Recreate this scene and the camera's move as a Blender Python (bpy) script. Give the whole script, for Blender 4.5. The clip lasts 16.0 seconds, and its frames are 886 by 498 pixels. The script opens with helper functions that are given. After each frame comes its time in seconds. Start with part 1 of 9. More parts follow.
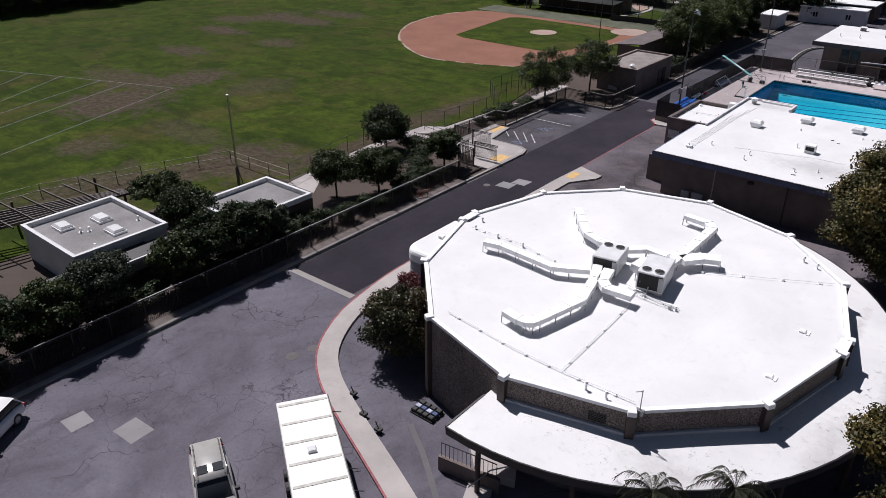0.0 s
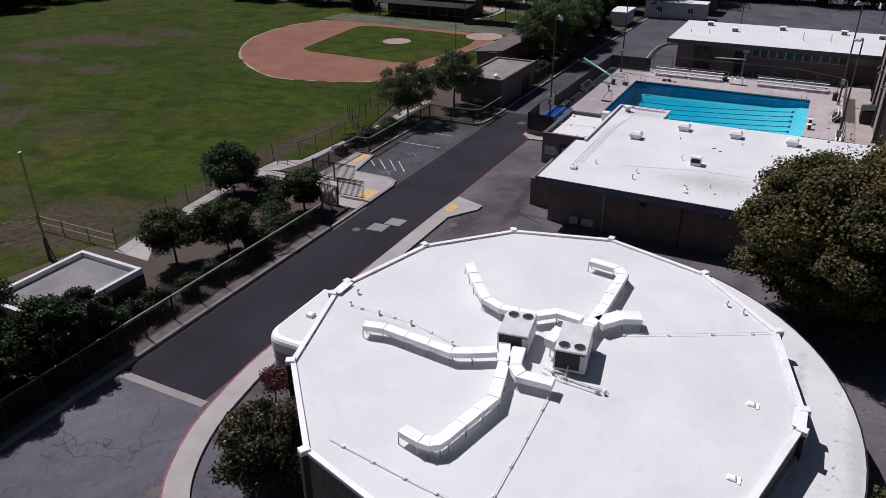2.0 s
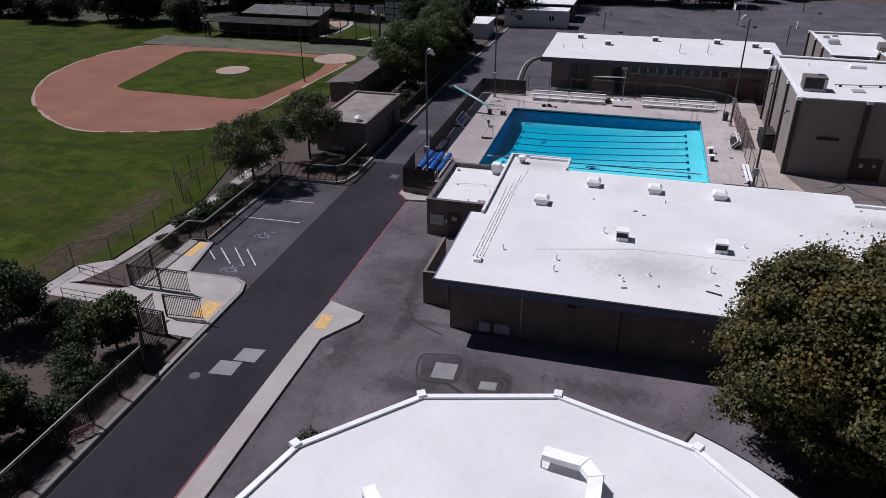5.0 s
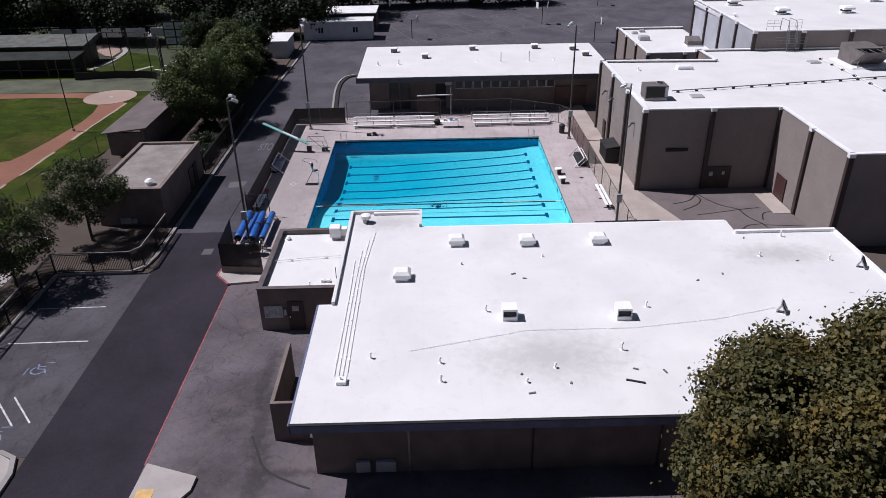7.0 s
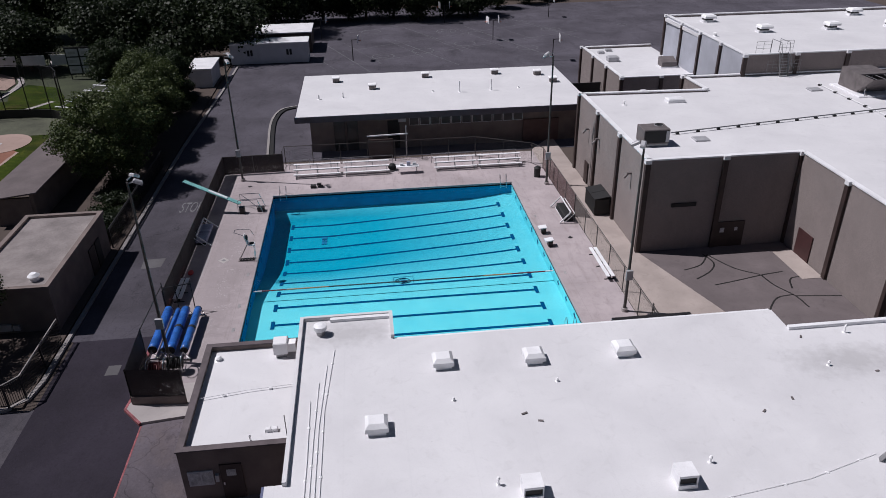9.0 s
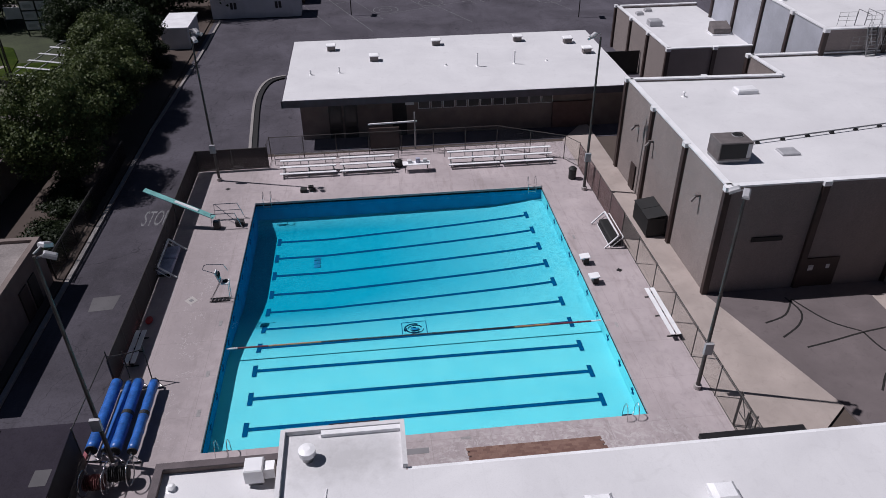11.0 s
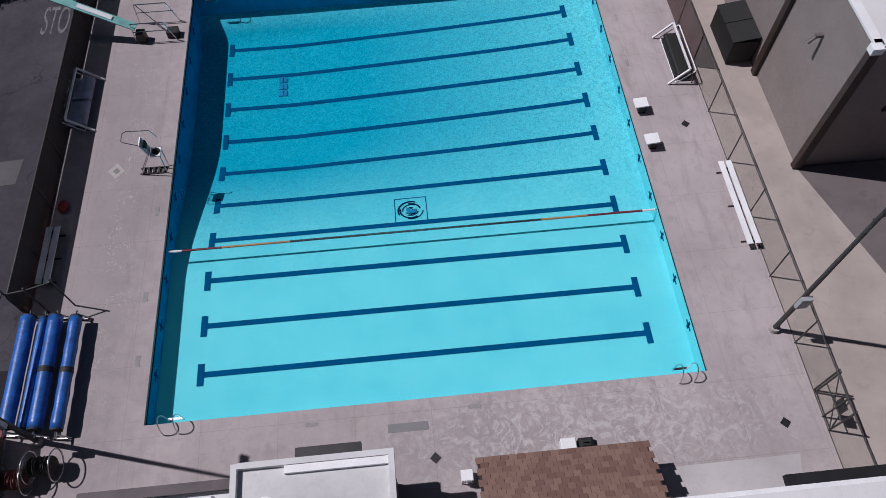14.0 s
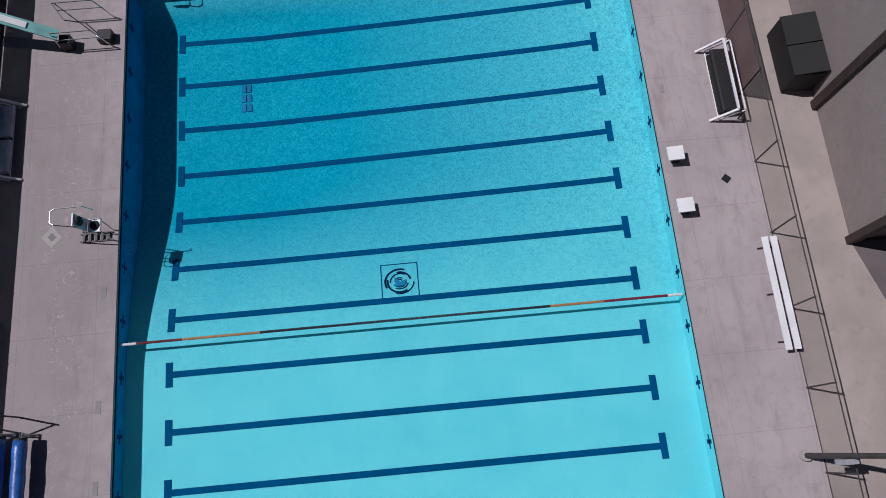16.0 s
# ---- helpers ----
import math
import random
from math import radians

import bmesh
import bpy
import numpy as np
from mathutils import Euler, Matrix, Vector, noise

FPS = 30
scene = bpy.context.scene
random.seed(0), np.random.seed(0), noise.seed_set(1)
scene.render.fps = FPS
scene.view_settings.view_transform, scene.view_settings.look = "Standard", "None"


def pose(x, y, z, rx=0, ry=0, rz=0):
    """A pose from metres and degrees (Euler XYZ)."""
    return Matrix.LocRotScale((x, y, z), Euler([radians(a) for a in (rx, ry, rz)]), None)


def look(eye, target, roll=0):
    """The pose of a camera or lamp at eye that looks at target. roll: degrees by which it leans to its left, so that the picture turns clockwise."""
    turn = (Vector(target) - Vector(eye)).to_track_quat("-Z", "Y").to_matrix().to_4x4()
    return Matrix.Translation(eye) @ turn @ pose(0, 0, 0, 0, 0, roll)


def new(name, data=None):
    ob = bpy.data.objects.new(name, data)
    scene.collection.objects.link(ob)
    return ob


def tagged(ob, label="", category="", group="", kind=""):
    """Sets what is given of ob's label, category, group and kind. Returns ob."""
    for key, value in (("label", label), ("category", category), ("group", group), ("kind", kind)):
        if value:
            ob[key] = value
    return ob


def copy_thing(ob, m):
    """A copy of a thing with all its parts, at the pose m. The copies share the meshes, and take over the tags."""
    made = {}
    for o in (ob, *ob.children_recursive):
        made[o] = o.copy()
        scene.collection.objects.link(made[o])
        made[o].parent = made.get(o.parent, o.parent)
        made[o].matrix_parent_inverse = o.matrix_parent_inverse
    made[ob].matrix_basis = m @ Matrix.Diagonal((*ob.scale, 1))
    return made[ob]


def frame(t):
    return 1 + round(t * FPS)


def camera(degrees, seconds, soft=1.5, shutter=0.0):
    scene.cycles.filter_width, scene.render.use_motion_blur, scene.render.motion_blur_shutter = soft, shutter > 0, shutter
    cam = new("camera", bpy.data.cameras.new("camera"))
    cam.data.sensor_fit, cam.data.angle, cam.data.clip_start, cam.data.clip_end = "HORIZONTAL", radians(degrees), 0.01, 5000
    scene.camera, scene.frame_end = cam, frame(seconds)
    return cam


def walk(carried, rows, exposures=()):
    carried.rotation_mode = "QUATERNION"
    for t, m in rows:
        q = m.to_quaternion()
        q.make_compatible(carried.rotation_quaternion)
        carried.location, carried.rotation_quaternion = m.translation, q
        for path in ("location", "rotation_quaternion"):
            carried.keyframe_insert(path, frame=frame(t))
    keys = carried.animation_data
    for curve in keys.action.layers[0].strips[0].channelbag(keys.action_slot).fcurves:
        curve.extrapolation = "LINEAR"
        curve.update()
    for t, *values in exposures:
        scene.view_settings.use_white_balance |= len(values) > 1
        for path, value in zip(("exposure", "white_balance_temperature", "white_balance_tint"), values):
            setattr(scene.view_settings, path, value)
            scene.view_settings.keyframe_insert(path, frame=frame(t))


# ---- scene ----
cam = camera(63.2, 16.0, 0.5)
PATH = [
    (0, (-0.743, 0.253, 26.476), (-1.857, 1.634, 25.553), 0.3),
    (0.5, (-2.1, 2.017, 26.44), (-3.133, 3.46, 25.518), 0.0),
    (1, (-3.552, 3.854, 26.374), (-4.508, 5.35, 25.454), -0.1),
    (1.5, (-4.97, 5.89, 26.354), (-5.859, 7.427, 25.433), -0.3),
    (2, (-6.457, 8.011, 26.295), (-7.273, 9.588, 25.374), -0.3),
    (2.5, (-7.897, 10.319, 26.277), (-8.643, 11.93, 25.356), -0.4),
    (3, (-9.309, 12.798, 26.365), (-9.99, 14.434, 25.438), -0.6),
    (3.2, (-9.822, 13.837, 26.396), (-10.482, 15.481, 25.467), -0.6),
    (5.3, (-14.812, 24.841, 27.101), (-15.194, 26.567, 26.165), -0.7),
    (5.5, (-15.244, 25.935, 27.116), (-15.561, 27.672, 26.178), -1.0),
    (6, (-16.379, 28.898, 27.158), (-16.617, 30.647, 26.218), -0.6),
    (6.5, (-17.274, 31.965, 27.19), (-17.402, 33.725, 26.249), -0.7),
    (7, (-18.042, 35.039, 27.222), (-18.022, 36.803, 26.279), -1.0),
    (7.5, (-18.701, 38.31, 27.241), (-18.574, 40.069, 26.297), -0.9),
    (8, (-19.163, 41.578, 27.292), (-18.978, 43.331, 26.347), -1.1),
    (8.5, (-19.434, 44.982, 27.336), (-19.251, 46.735, 26.393), -1.1),
    (9, (-19.658, 48.482, 27.369), (-19.475, 50.237, 26.428), -1.0),
    (9.2, (-19.672, 49.812, 27.389), (-19.489, 51.567, 26.447), -1.1),
    (11.3, (-19.455, 63.699, 27.897), (-19.285, 65.316, 26.733), -0.4),
    (11.5, (-19.362, 64.891, 27.919), (-19.198, 66.47, 26.703), -0.5),
    (12, (-19.041, 67.687, 27.994), (-18.895, 69.165, 26.655), -0.6),
    (12.5, (-18.709, 70.231, 28.008), (-18.581, 71.6, 26.556), -0.7),
    (13, (-18.445, 72.76, 28.077), (-18.33, 74.011, 26.521), -0.7),
    (13.5, (-18.151, 75.245, 28.097), (-18.051, 76.372, 26.448), -0.7),
    (14, (-17.79, 77.727, 28.092), (-17.707, 78.733, 26.365), -1.0),
    (14.5, (-17.406, 80.492, 28.111), (-17.339, 81.367, 26.314), -1.3),
    (15, (-17.039, 83.534, 28.208), (-16.987, 84.268, 26.348), -1.4),
    (15.5, (-16.767, 86.736, 28.303), (-16.723, 87.33, 26.394), -1.0),
    (16, (-16.622, 90.057, 28.331), (-16.567, 90.603, 26.407), 0.5),
]
walk(cam, [(t, look(eye, target, roll)) for t, eye, target, roll in PATH],
     [(0, 0.15, 6180, 14), (0.5, 0.09, 6160, 14), (1.0, 0.02, 6140, 15), (2.0, -0.14, 6080, 15), (3, -0.25, 6000, 16), (5.5, -0.12, 5960, 16), (7, 0.02, 6040, 16), (8, -0.14, 6060, 16), (9, -0.3, 6060, 16), (12.5, -0.4, 6040, 17), (16, -0.64, 6000, 17)])


# ---- light ----
SUN_EL = radians(56.5)
SUN_AZ = math.atan2(-0.962, 0.272)
world = bpy.data.worlds.new("world")
scene.world = world
world.use_nodes = True
sky = world.node_tree.nodes.new("ShaderNodeTexSky")
sky.sky_type = "NISHITA"
sky.sun_disc = False
sky.sun_elevation = SUN_EL
sky.sun_rotation = SUN_AZ % (2 * math.pi)
world.node_tree.links.new(sky.outputs[0], world.node_tree.nodes["Background"].inputs[0])
world.node_tree.nodes["Background"].inputs[1].default_value = 0.024
sun_data = bpy.data.lights.new("sun", "SUN")
sun_data.energy = 5.0
sun_data.angle = radians(0.53)
sun_data.color = (1.0, 0.955, 0.90)
sun = new("sun", sun_data)
sun.matrix_world = look((-0.962 * math.cos(SUN_EL) * 90, 0.272 * math.cos(SUN_EL) * 90, math.sin(SUN_EL) * 90), (0, 0, 0))


# ---- materials ----
class Nodes:
    """Small helper to write node materials."""

    def __init__(self, name):
        self.mat = bpy.data.materials.new(name)
        self.mat.use_nodes = True
        self.tree = self.mat.node_tree
        self.bsdf = self.tree.nodes["Principled BSDF"]
        self.out = self.tree.nodes["Material Output"]
        self.geo = self.add("ShaderNodeNewGeometry")

    def add(self, kind, **props):
        n = self.tree.nodes.new(kind)
        for k, v in props.items():
            if k == "operation":
                n.operation = v
            elif k == "blend_type":
                n.blend_type = v
            elif k == "feature":
                n.feature = v
            elif k == "wave_type":
                n.wave_type = v
            elif k == "bands_direction":
                n.bands_direction = v
        return n

    def put(self, sock, v):
        if isinstance(v, bpy.types.NodeSocket):
            self.tree.links.new(v, sock)
        else:
            sock.default_value = v

    def math(self, op, a, b=0.0, clamp=False):
        n = self.add("ShaderNodeMath", operation=op)
        n.use_clamp = clamp
        self.put(n.inputs[0], a)
        self.put(n.inputs[1], b)
        return n.outputs[0]

    def noise(self, scale, detail=4.0, rough=0.55, distort=0.0, vec=None):
        n = self.add("ShaderNodeTexNoise")
        self.put(n.inputs["Vector"], vec or self.geo.outputs["Position"])
        n.inputs["Scale"].default_value = scale
        n.inputs["Detail"].default_value = detail
        n.inputs["Roughness"].default_value = rough
        n.inputs["Distortion"].default_value = distort
        return n.outputs["Fac"]

    def stretch(self, sx, sy, sz, vec=None):
        n = self.add("ShaderNodeVectorMath", operation="MULTIPLY")
        self.put(n.inputs[0], vec or self.geo.outputs["Position"])
        n.inputs[1].default_value = (sx, sy, sz)
        return n.outputs[0]

    def ramp(self, fac, lo, hi, a=0.0, b=1.0):
        n = self.add("ShaderNodeMapRange")
        self.put(n.inputs[0], fac)
        n.inputs[1].default_value, n.inputs[2].default_value = lo, hi
        n.inputs[3].default_value, n.inputs[4].default_value = a, b
        return n.outputs[0]

    def mix(self, fac, a, b, blend="MIX"):
        n = self.add("ShaderNodeMix", blend_type=blend)
        n.data_type = "RGBA"
        n.blend_type = blend
        self.put(n.inputs[0], fac)
        for s, v in ((n.inputs[6], a), (n.inputs[7], b)):
            self.put(s, (*v, 1.0) if isinstance(v, tuple) else v)
        return n.outputs[2]

    def voronoi(self, scale, feature="F1", vec=None, randomness=1.0):
        n = self.add("ShaderNodeTexVoronoi", feature=feature)
        self.put(n.inputs["Vector"], vec or self.geo.outputs["Position"])
        n.inputs["Scale"].default_value = scale
        n.inputs["Randomness"].default_value = randomness
        return n.outputs["Distance"]

    def warped(self, scale, amount):
        n = self.add("ShaderNodeTexNoise")
        self.put(n.inputs["Vector"], self.geo.outputs["Position"])
        n.inputs["Scale"].default_value = scale
        n.inputs["Detail"].default_value = 3.0
        s = self.add("ShaderNodeVectorMath", operation="SCALE")
        self.put(s.inputs[0], n.outputs["Color"])
        s.inputs["Scale"].default_value = amount
        a = self.add("ShaderNodeVectorMath", operation="ADD")
        self.put(a.inputs[0], s.outputs[0])
        self.put(a.inputs[1], self.geo.outputs["Position"])
        return a.outputs[0]

    def blob(self, x, y, rx, ry, soft=0.5, rag=0.45, scale=0.12):
        """1 inside a ragged ellipse of ground, 0 outside."""
        sx = self.add("ShaderNodeSeparateXYZ")
        self.put(sx.inputs[0], self.geo.outputs["Position"])
        dx = self.math("DIVIDE", self.math("SUBTRACT", sx.outputs[0], x), rx)
        dy = self.math("DIVIDE", self.math("SUBTRACT", sx.outputs[1], y), ry)
        d = self.math("SQRT", self.math("ADD", self.math("MULTIPLY", dx, dx), self.math("MULTIPLY", dy, dy)))
        d = self.math("ADD", d, self.ramp(self.noise(scale * 8, 5, 0.65), 0.2, 0.8, -rag, rag))
        return self.ramp(d, 1.0 - soft, 1.0 + soft, 1.0, 0.0)

    def bump(self, height, strength=0.3, distance=0.02):
        n = self.add("ShaderNodeBump")
        n.inputs["Strength"].default_value = strength
        n.inputs["Distance"].default_value = distance
        self.put(n.inputs["Height"], height)
        self.put(self.bsdf.inputs["Normal"], n.outputs[0])

    def done(self, color, rough=0.7, metal=0.0, spec=None, coarse=0.0):
        self.bsdf.inputs["Diffuse Roughness"].default_value = coarse
        self.put(self.bsdf.inputs["Base Color"], (*color, 1.0) if isinstance(color, tuple) else color)
        self.put(self.bsdf.inputs["Roughness"], rough)
        self.bsdf.inputs["Metallic"].default_value = metal
        if spec is not None:
            self.bsdf.inputs["Specular IOR Level"].default_value = spec
        return self.mat


def plain(name, color, rough=0.6, metal=0.0, vary=0.18, scale=1.5, fine=25.0, bump=0.0, spec=None, coarse=0.0):
    """A paint, metal or plaster with faint blotches and grain."""
    n = Nodes(name)
    big = n.ramp(n.noise(scale, 4), 0.3, 0.7, 1 - vary, 1 + vary)
    small = n.ramp(n.noise(fine, 3), 0.3, 0.7, 1 - vary * 0.6, 1 + vary * 0.6)
    v = n.math("MULTIPLY", big, small)
    tint = n.add("ShaderNodeCombineColor")
    for i in range(3):
        n.put(tint.inputs[i], n.math("MULTIPLY", v, color[i]))
    if bump:
        n.bump(n.noise(fine * 2, 4), bump, 0.01)
    return n.done(tint.outputs[0], rough, metal, spec, coarse)


def asphalt(name, base, crack, stain, patchy=0.35, brown=None, coarse=0.4, blots=()):
    n = Nodes(name)
    big = n.noise(0.16, 5, 0.6, 0.4)
    mid = n.noise(1.1, 5, 0.6)
    grit = n.noise(38.0, 2)
    c = n.mix(n.ramp(big, 0.32, 0.68), tuple(b * (1 - patchy) for b in base), tuple(b * (1 + patchy) for b in base))
    if brown:
        c = n.mix(n.ramp(n.noise(0.28, 6, 0.68, 0.9), 0.48, 0.66, 0.0, 0.6), c, brown)
    c = n.mix(n.ramp(mid, 0.55, 0.8, 0.0, 0.5), c, tuple(b * 1.55 for b in base))
    streak = n.noise(1.0, 5, 0.6, 0.3, n.stretch(0.7, 0.22, 1.0))
    c = n.mix(n.ramp(streak, 0.56, 0.74, 0.0, stain), c, tuple(b * 0.45 for b in base))
    c = n.mix(n.ramp(n.noise(0.5, 6, 0.7, 1.2), 0.62, 0.72, 0.0, stain), c, tuple(b * 0.5 for b in base))
    c = n.mix(n.ramp(grit, 0.35, 0.75, 0.0, 0.35), c, tuple(min(1.0, b * 2.0) for b in base))
    c = n.mix(n.ramp(n.noise(5.5, 4, 0.7), 0.50, 0.72, 0.0, 0.38), c, tuple(b * 0.55 for b in base))
    c = n.mix(n.ramp(n.noise(7.5, 3, 0.6, 0.5), 0.60, 0.74, 0.0, 0.35), c, tuple(b * 1.9 for b in base))
    for x, y, rx, ry in blots:
        c = n.mix(n.math("MULTIPLY", n.blob(x, y, rx, ry, 0.5, 0.9, 0.3), 0.6), c, tuple(b * 0.42 for b in base))
    if crack:
        w = n.warped(0.55, 2.4)
        line = n.ramp(n.voronoi(0.20, "DISTANCE_TO_EDGE", w), 0.0, 0.008, 1.0, 0.0)
        fine = n.ramp(n.voronoi(0.55, "DISTANCE_TO_EDGE", n.warped(1.3, 1.0)), 0.0, 0.013, 1.0, 0.0)
        where = n.ramp(n.noise(0.09, 3), 0.45, 0.6)
        lines = n.math("MAXIMUM", n.math("MULTIPLY", line, n.ramp(n.noise(0.17, 3), 0.40, 0.55)), n.math("MULTIPLY", fine, where))
        c = n.mix(n.math("MULTIPLY", lines, crack), c, tuple(b * 0.28 for b in base))
    n.bump(n.math("ADD", grit, n.math("MULTIPLY", mid, 0.4)), 0.35, 0.012)
    return n.done(c, n.ramp(mid, 0.3, 0.7, 0.85, 1.0), 0.0, 0.15, coarse)


def concrete(name, base, stain=0.4, joints=None):
    n = Nodes(name)
    big = n.noise(0.35, 5, 0.6, 0.3)
    c = n.mix(n.ramp(big, 0.3, 0.7), tuple(b * 0.82 for b in base), tuple(b * 1.12 for b in base))
    c = n.mix(n.ramp(n.noise(2.2, 6, 0.65, 0.8), 0.55, 0.78, 0.0, stain), c, tuple(b * 0.6 for b in base))
    c = n.mix(n.ramp(n.noise(30.0, 3), 0.4, 0.8, 0.0, 0.25), c, tuple(b * 0.7 for b in base))
    if joints:
        sx = n.add("ShaderNodeSeparateXYZ")
        n.put(sx.inputs[0], n.geo.outputs["Position"])
        for i, step in enumerate(joints):
            if step:
                f = n.math("ABSOLUTE", n.math("SUBTRACT", n.math("FRACT", n.math("DIVIDE", sx.outputs[i], step)), 0.5))
                c = n.mix(n.ramp(f, 0.0, 0.012 / step * 1.6, 0.75, 0.0), c, tuple(b * 0.45 for b in base))
    n.bump(n.noise(45.0, 3), 0.25, 0.008)
    return n.done(c, 0.9, 0.0, 0.2, 0.2)


def pebble(name, stones, gap, scale, relief=0.7):
    """Exposed aggregate or rough stucco."""
    n = Nodes(name)
    v = n.add("ShaderNodeTexVoronoi")
    n.put(v.inputs["Vector"], n.geo.outputs["Position"])
    v.inputs["Scale"].default_value = scale
    sep = n.add("ShaderNodeSeparateColor")
    n.put(sep.inputs[0], v.outputs["Color"])
    c = n.mix(sep.outputs[0], tuple(s * 0.7 for s in stones), tuple(min(1, s * 1.35) for s in stones))
    c = n.mix(n.ramp(v.outputs["Distance"], 0.45, 0.8), c, gap)
    c = n.mix(n.ramp(n.noise(0.5, 5, 0.6), 0.4, 0.75, 0.0, 0.55), c, tuple(g * 0.82 for g in gap))
    c = n.mix(n.ramp(n.noise(2.6, 6, 0.7, 0.6), 0.54, 0.72, 0.0, 0.4), c, tuple(g * 0.7 for g in gap))
    c = n.mix(n.ramp(n.noise(1.0, 5, 0.65, 0.2, n.stretch(1.6, 1.6, 0.25)), 0.56, 0.74, 0.0, 0.35), c, tuple(min(1, g * 1.25) for g in gap))
    n.bump(v.outputs["Distance"], relief, -0.03)
    return n.done(c, 0.9, 0.0, 0.25)


def foliage(name, dark, light, dry=None, gloss=0.55):
    n = Nodes(name)
    r = n.geo.outputs["Random Per Island"]
    c = n.mix(r, dark, light)
    c = n.mix(n.ramp(n.noise(0.7, 4), 0.35, 0.7, 0.0, 0.6), c, tuple(d * 0.8 for d in dark))
    if dry:
        c = n.mix(n.math("MULTIPLY", n.ramp(n.noise(0.4, 4), 0.47, 0.66), n.ramp(r, 0.1, 0.8, 0.1, 0.85)), c, dry)
    m = n.done(c, gloss, 0.0, 0.22 if gloss > 0.4 else 0.6)
    t = n.add("ShaderNodeBsdfTranslucent")
    n.put(t.inputs[0], c)
    mixer = n.add("ShaderNodeMixShader")
    mixer.inputs[0].default_value = 0.22
    n.put(mixer.inputs[1], n.bsdf.outputs[0])
    n.put(mixer.inputs[2], t.outputs[0])
    n.put(n.out.inputs[0], mixer.outputs[0])
    return m


def netting(name, color, cover, cell=0.06, rough=0.8):
    """A woven or wire mesh: threads of a colour, with holes between them."""
    n = Nodes(name)
    sx = n.add("ShaderNodeSeparateXYZ")
    n.put(sx.inputs[0], n.geo.outputs["Position"])
    h = n.math("ADD", sx.outputs[0], sx.outputs[1])
    a = n.math("FRACT", n.math("DIVIDE", n.math("ADD", h, sx.outputs[2]), cell))
    b = n.math("FRACT", n.math("DIVIDE", n.math("SUBTRACT", h, sx.outputs[2]), cell))
    w = 1 - math.sqrt(1 - cover)
    thread = n.math("MAXIMUM", n.math("LESS_THAN", a, w), n.math("LESS_THAN", b, w))
    c = n.mix(n.ramp(n.noise(0.8, 4), 0.3, 0.7), tuple(k * 0.75 for k in color), tuple(k * 1.25 for k in color))
    m = n.done(c, rough, 0.0, 0.3)
    t = n.add("ShaderNodeBsdfTransparent")
    mixer = n.add("ShaderNodeMixShader")
    n.put(mixer.inputs[0], thread)
    n.put(mixer.inputs[1], t.outputs[0])
    n.put(mixer.inputs[2], n.bsdf.outputs[0])
    n.put(n.out.inputs[0], mixer.outputs[0])
    return m


def grass_material():
    n = Nodes("field_grass")
    c = n.mix(n.ramp(n.noise(0.06, 5, 0.6, 0.5), 0.3, 0.7), (0.036, 0.062, 0.008), (0.082, 0.112, 0.013))
    c = n.mix(n.ramp(n.noise(0.35, 5, 0.65, 0.3), 0.36, 0.64, 0.0, 0.85), c, (0.020, 0.034, 0.006))
    c = n.mix(n.ramp(n.noise(0.9, 6, 0.7, 0.0, n.stretch(0.5, 2.2, 1)), 0.52, 0.72, 0.0, 0.6), c, (0.095, 0.102, 0.020))
    c = n.mix(n.ramp(n.noise(0.11, 4, 0.6, 0.6), 0.50, 0.66, 0.0, 0.7), c, (0.085, 0.068, 0.026))
    c = n.mix(n.ramp(n.noise(0.17, 5, 0.6, 1.2, n.stretch(0.45, 1.0, 1)), 0.53, 0.63, 0.0, 0.6), c, (0.016, 0.030, 0.006))
    c = n.mix(n.ramp(n.noise(0.21, 5, 0.7, 0.8), 0.58, 0.70, 0.0, 0.6), c, (0.115, 0.125, 0.022))
    c = n.mix(n.math("MULTIPLY", n.blob(-130, 88, 42, 40, 0.5, 0.6, 0.03), 0.3), c, (0.026, 0.042, 0.007))
    bare = n.mix(n.ramp(n.noise(1.4, 5, 0.7), 0.35, 0.65), (0.058, 0.038, 0.033), (0.118, 0.088, 0.074))
    for x, y, rx, ry, k in ((-119, 100, 8, 3.5, 0.9), (-122, 83.5, 6, 2.5, 0.9), (-112, 68.5, 5, 3, 0.8), (-105, 83, 4, 3, 0.7), (-92, 45, 6, 6.5, 0.95),
                            (-95, 58, 4, 6, 0.9), (-127, 99, 4, 6, 0.8), (-61, 43, 5, 5, 0.9), (-56.2, 66, 1.6, 12, 0.9), (-55.4, 50, 1.5, 9, 0.9), (-63, 34, 2.5, 9, 0.9),
                            (-67, 28, 3, 7, 0.8), (-78, 34, 3, 3, 0.7), (-118, 110, 7, 3, 0.7), (-130, 92, 5, 3, 0.7), (-101, 52, 9, 3.5, 0.75), (-84, 62, 3.5, 5, 0.5), (-74, 44, 6, 2.5, 0.5)):
        c = n.mix(n.math("MULTIPLY", n.blob(x, y, rx, ry, 0.35, 0.85, 0.06), k), c, bare)
    c = n.mix(n.ramp(n.noise(1.8, 5, 0.7, 0.4), 0.45, 0.70, 0.0, 0.65), c, (0.022, 0.036, 0.006))
    c = n.mix(n.ramp(n.noise(9.0, 4), 0.4, 0.8, 0.0, 0.45), c, (0.020, 0.030, 0.006))
    n.bump(n.noise(14.0, 4), 0.8, 0.06)
    return n.done(c, 0.95, 0.0, 0.05, 0.25)


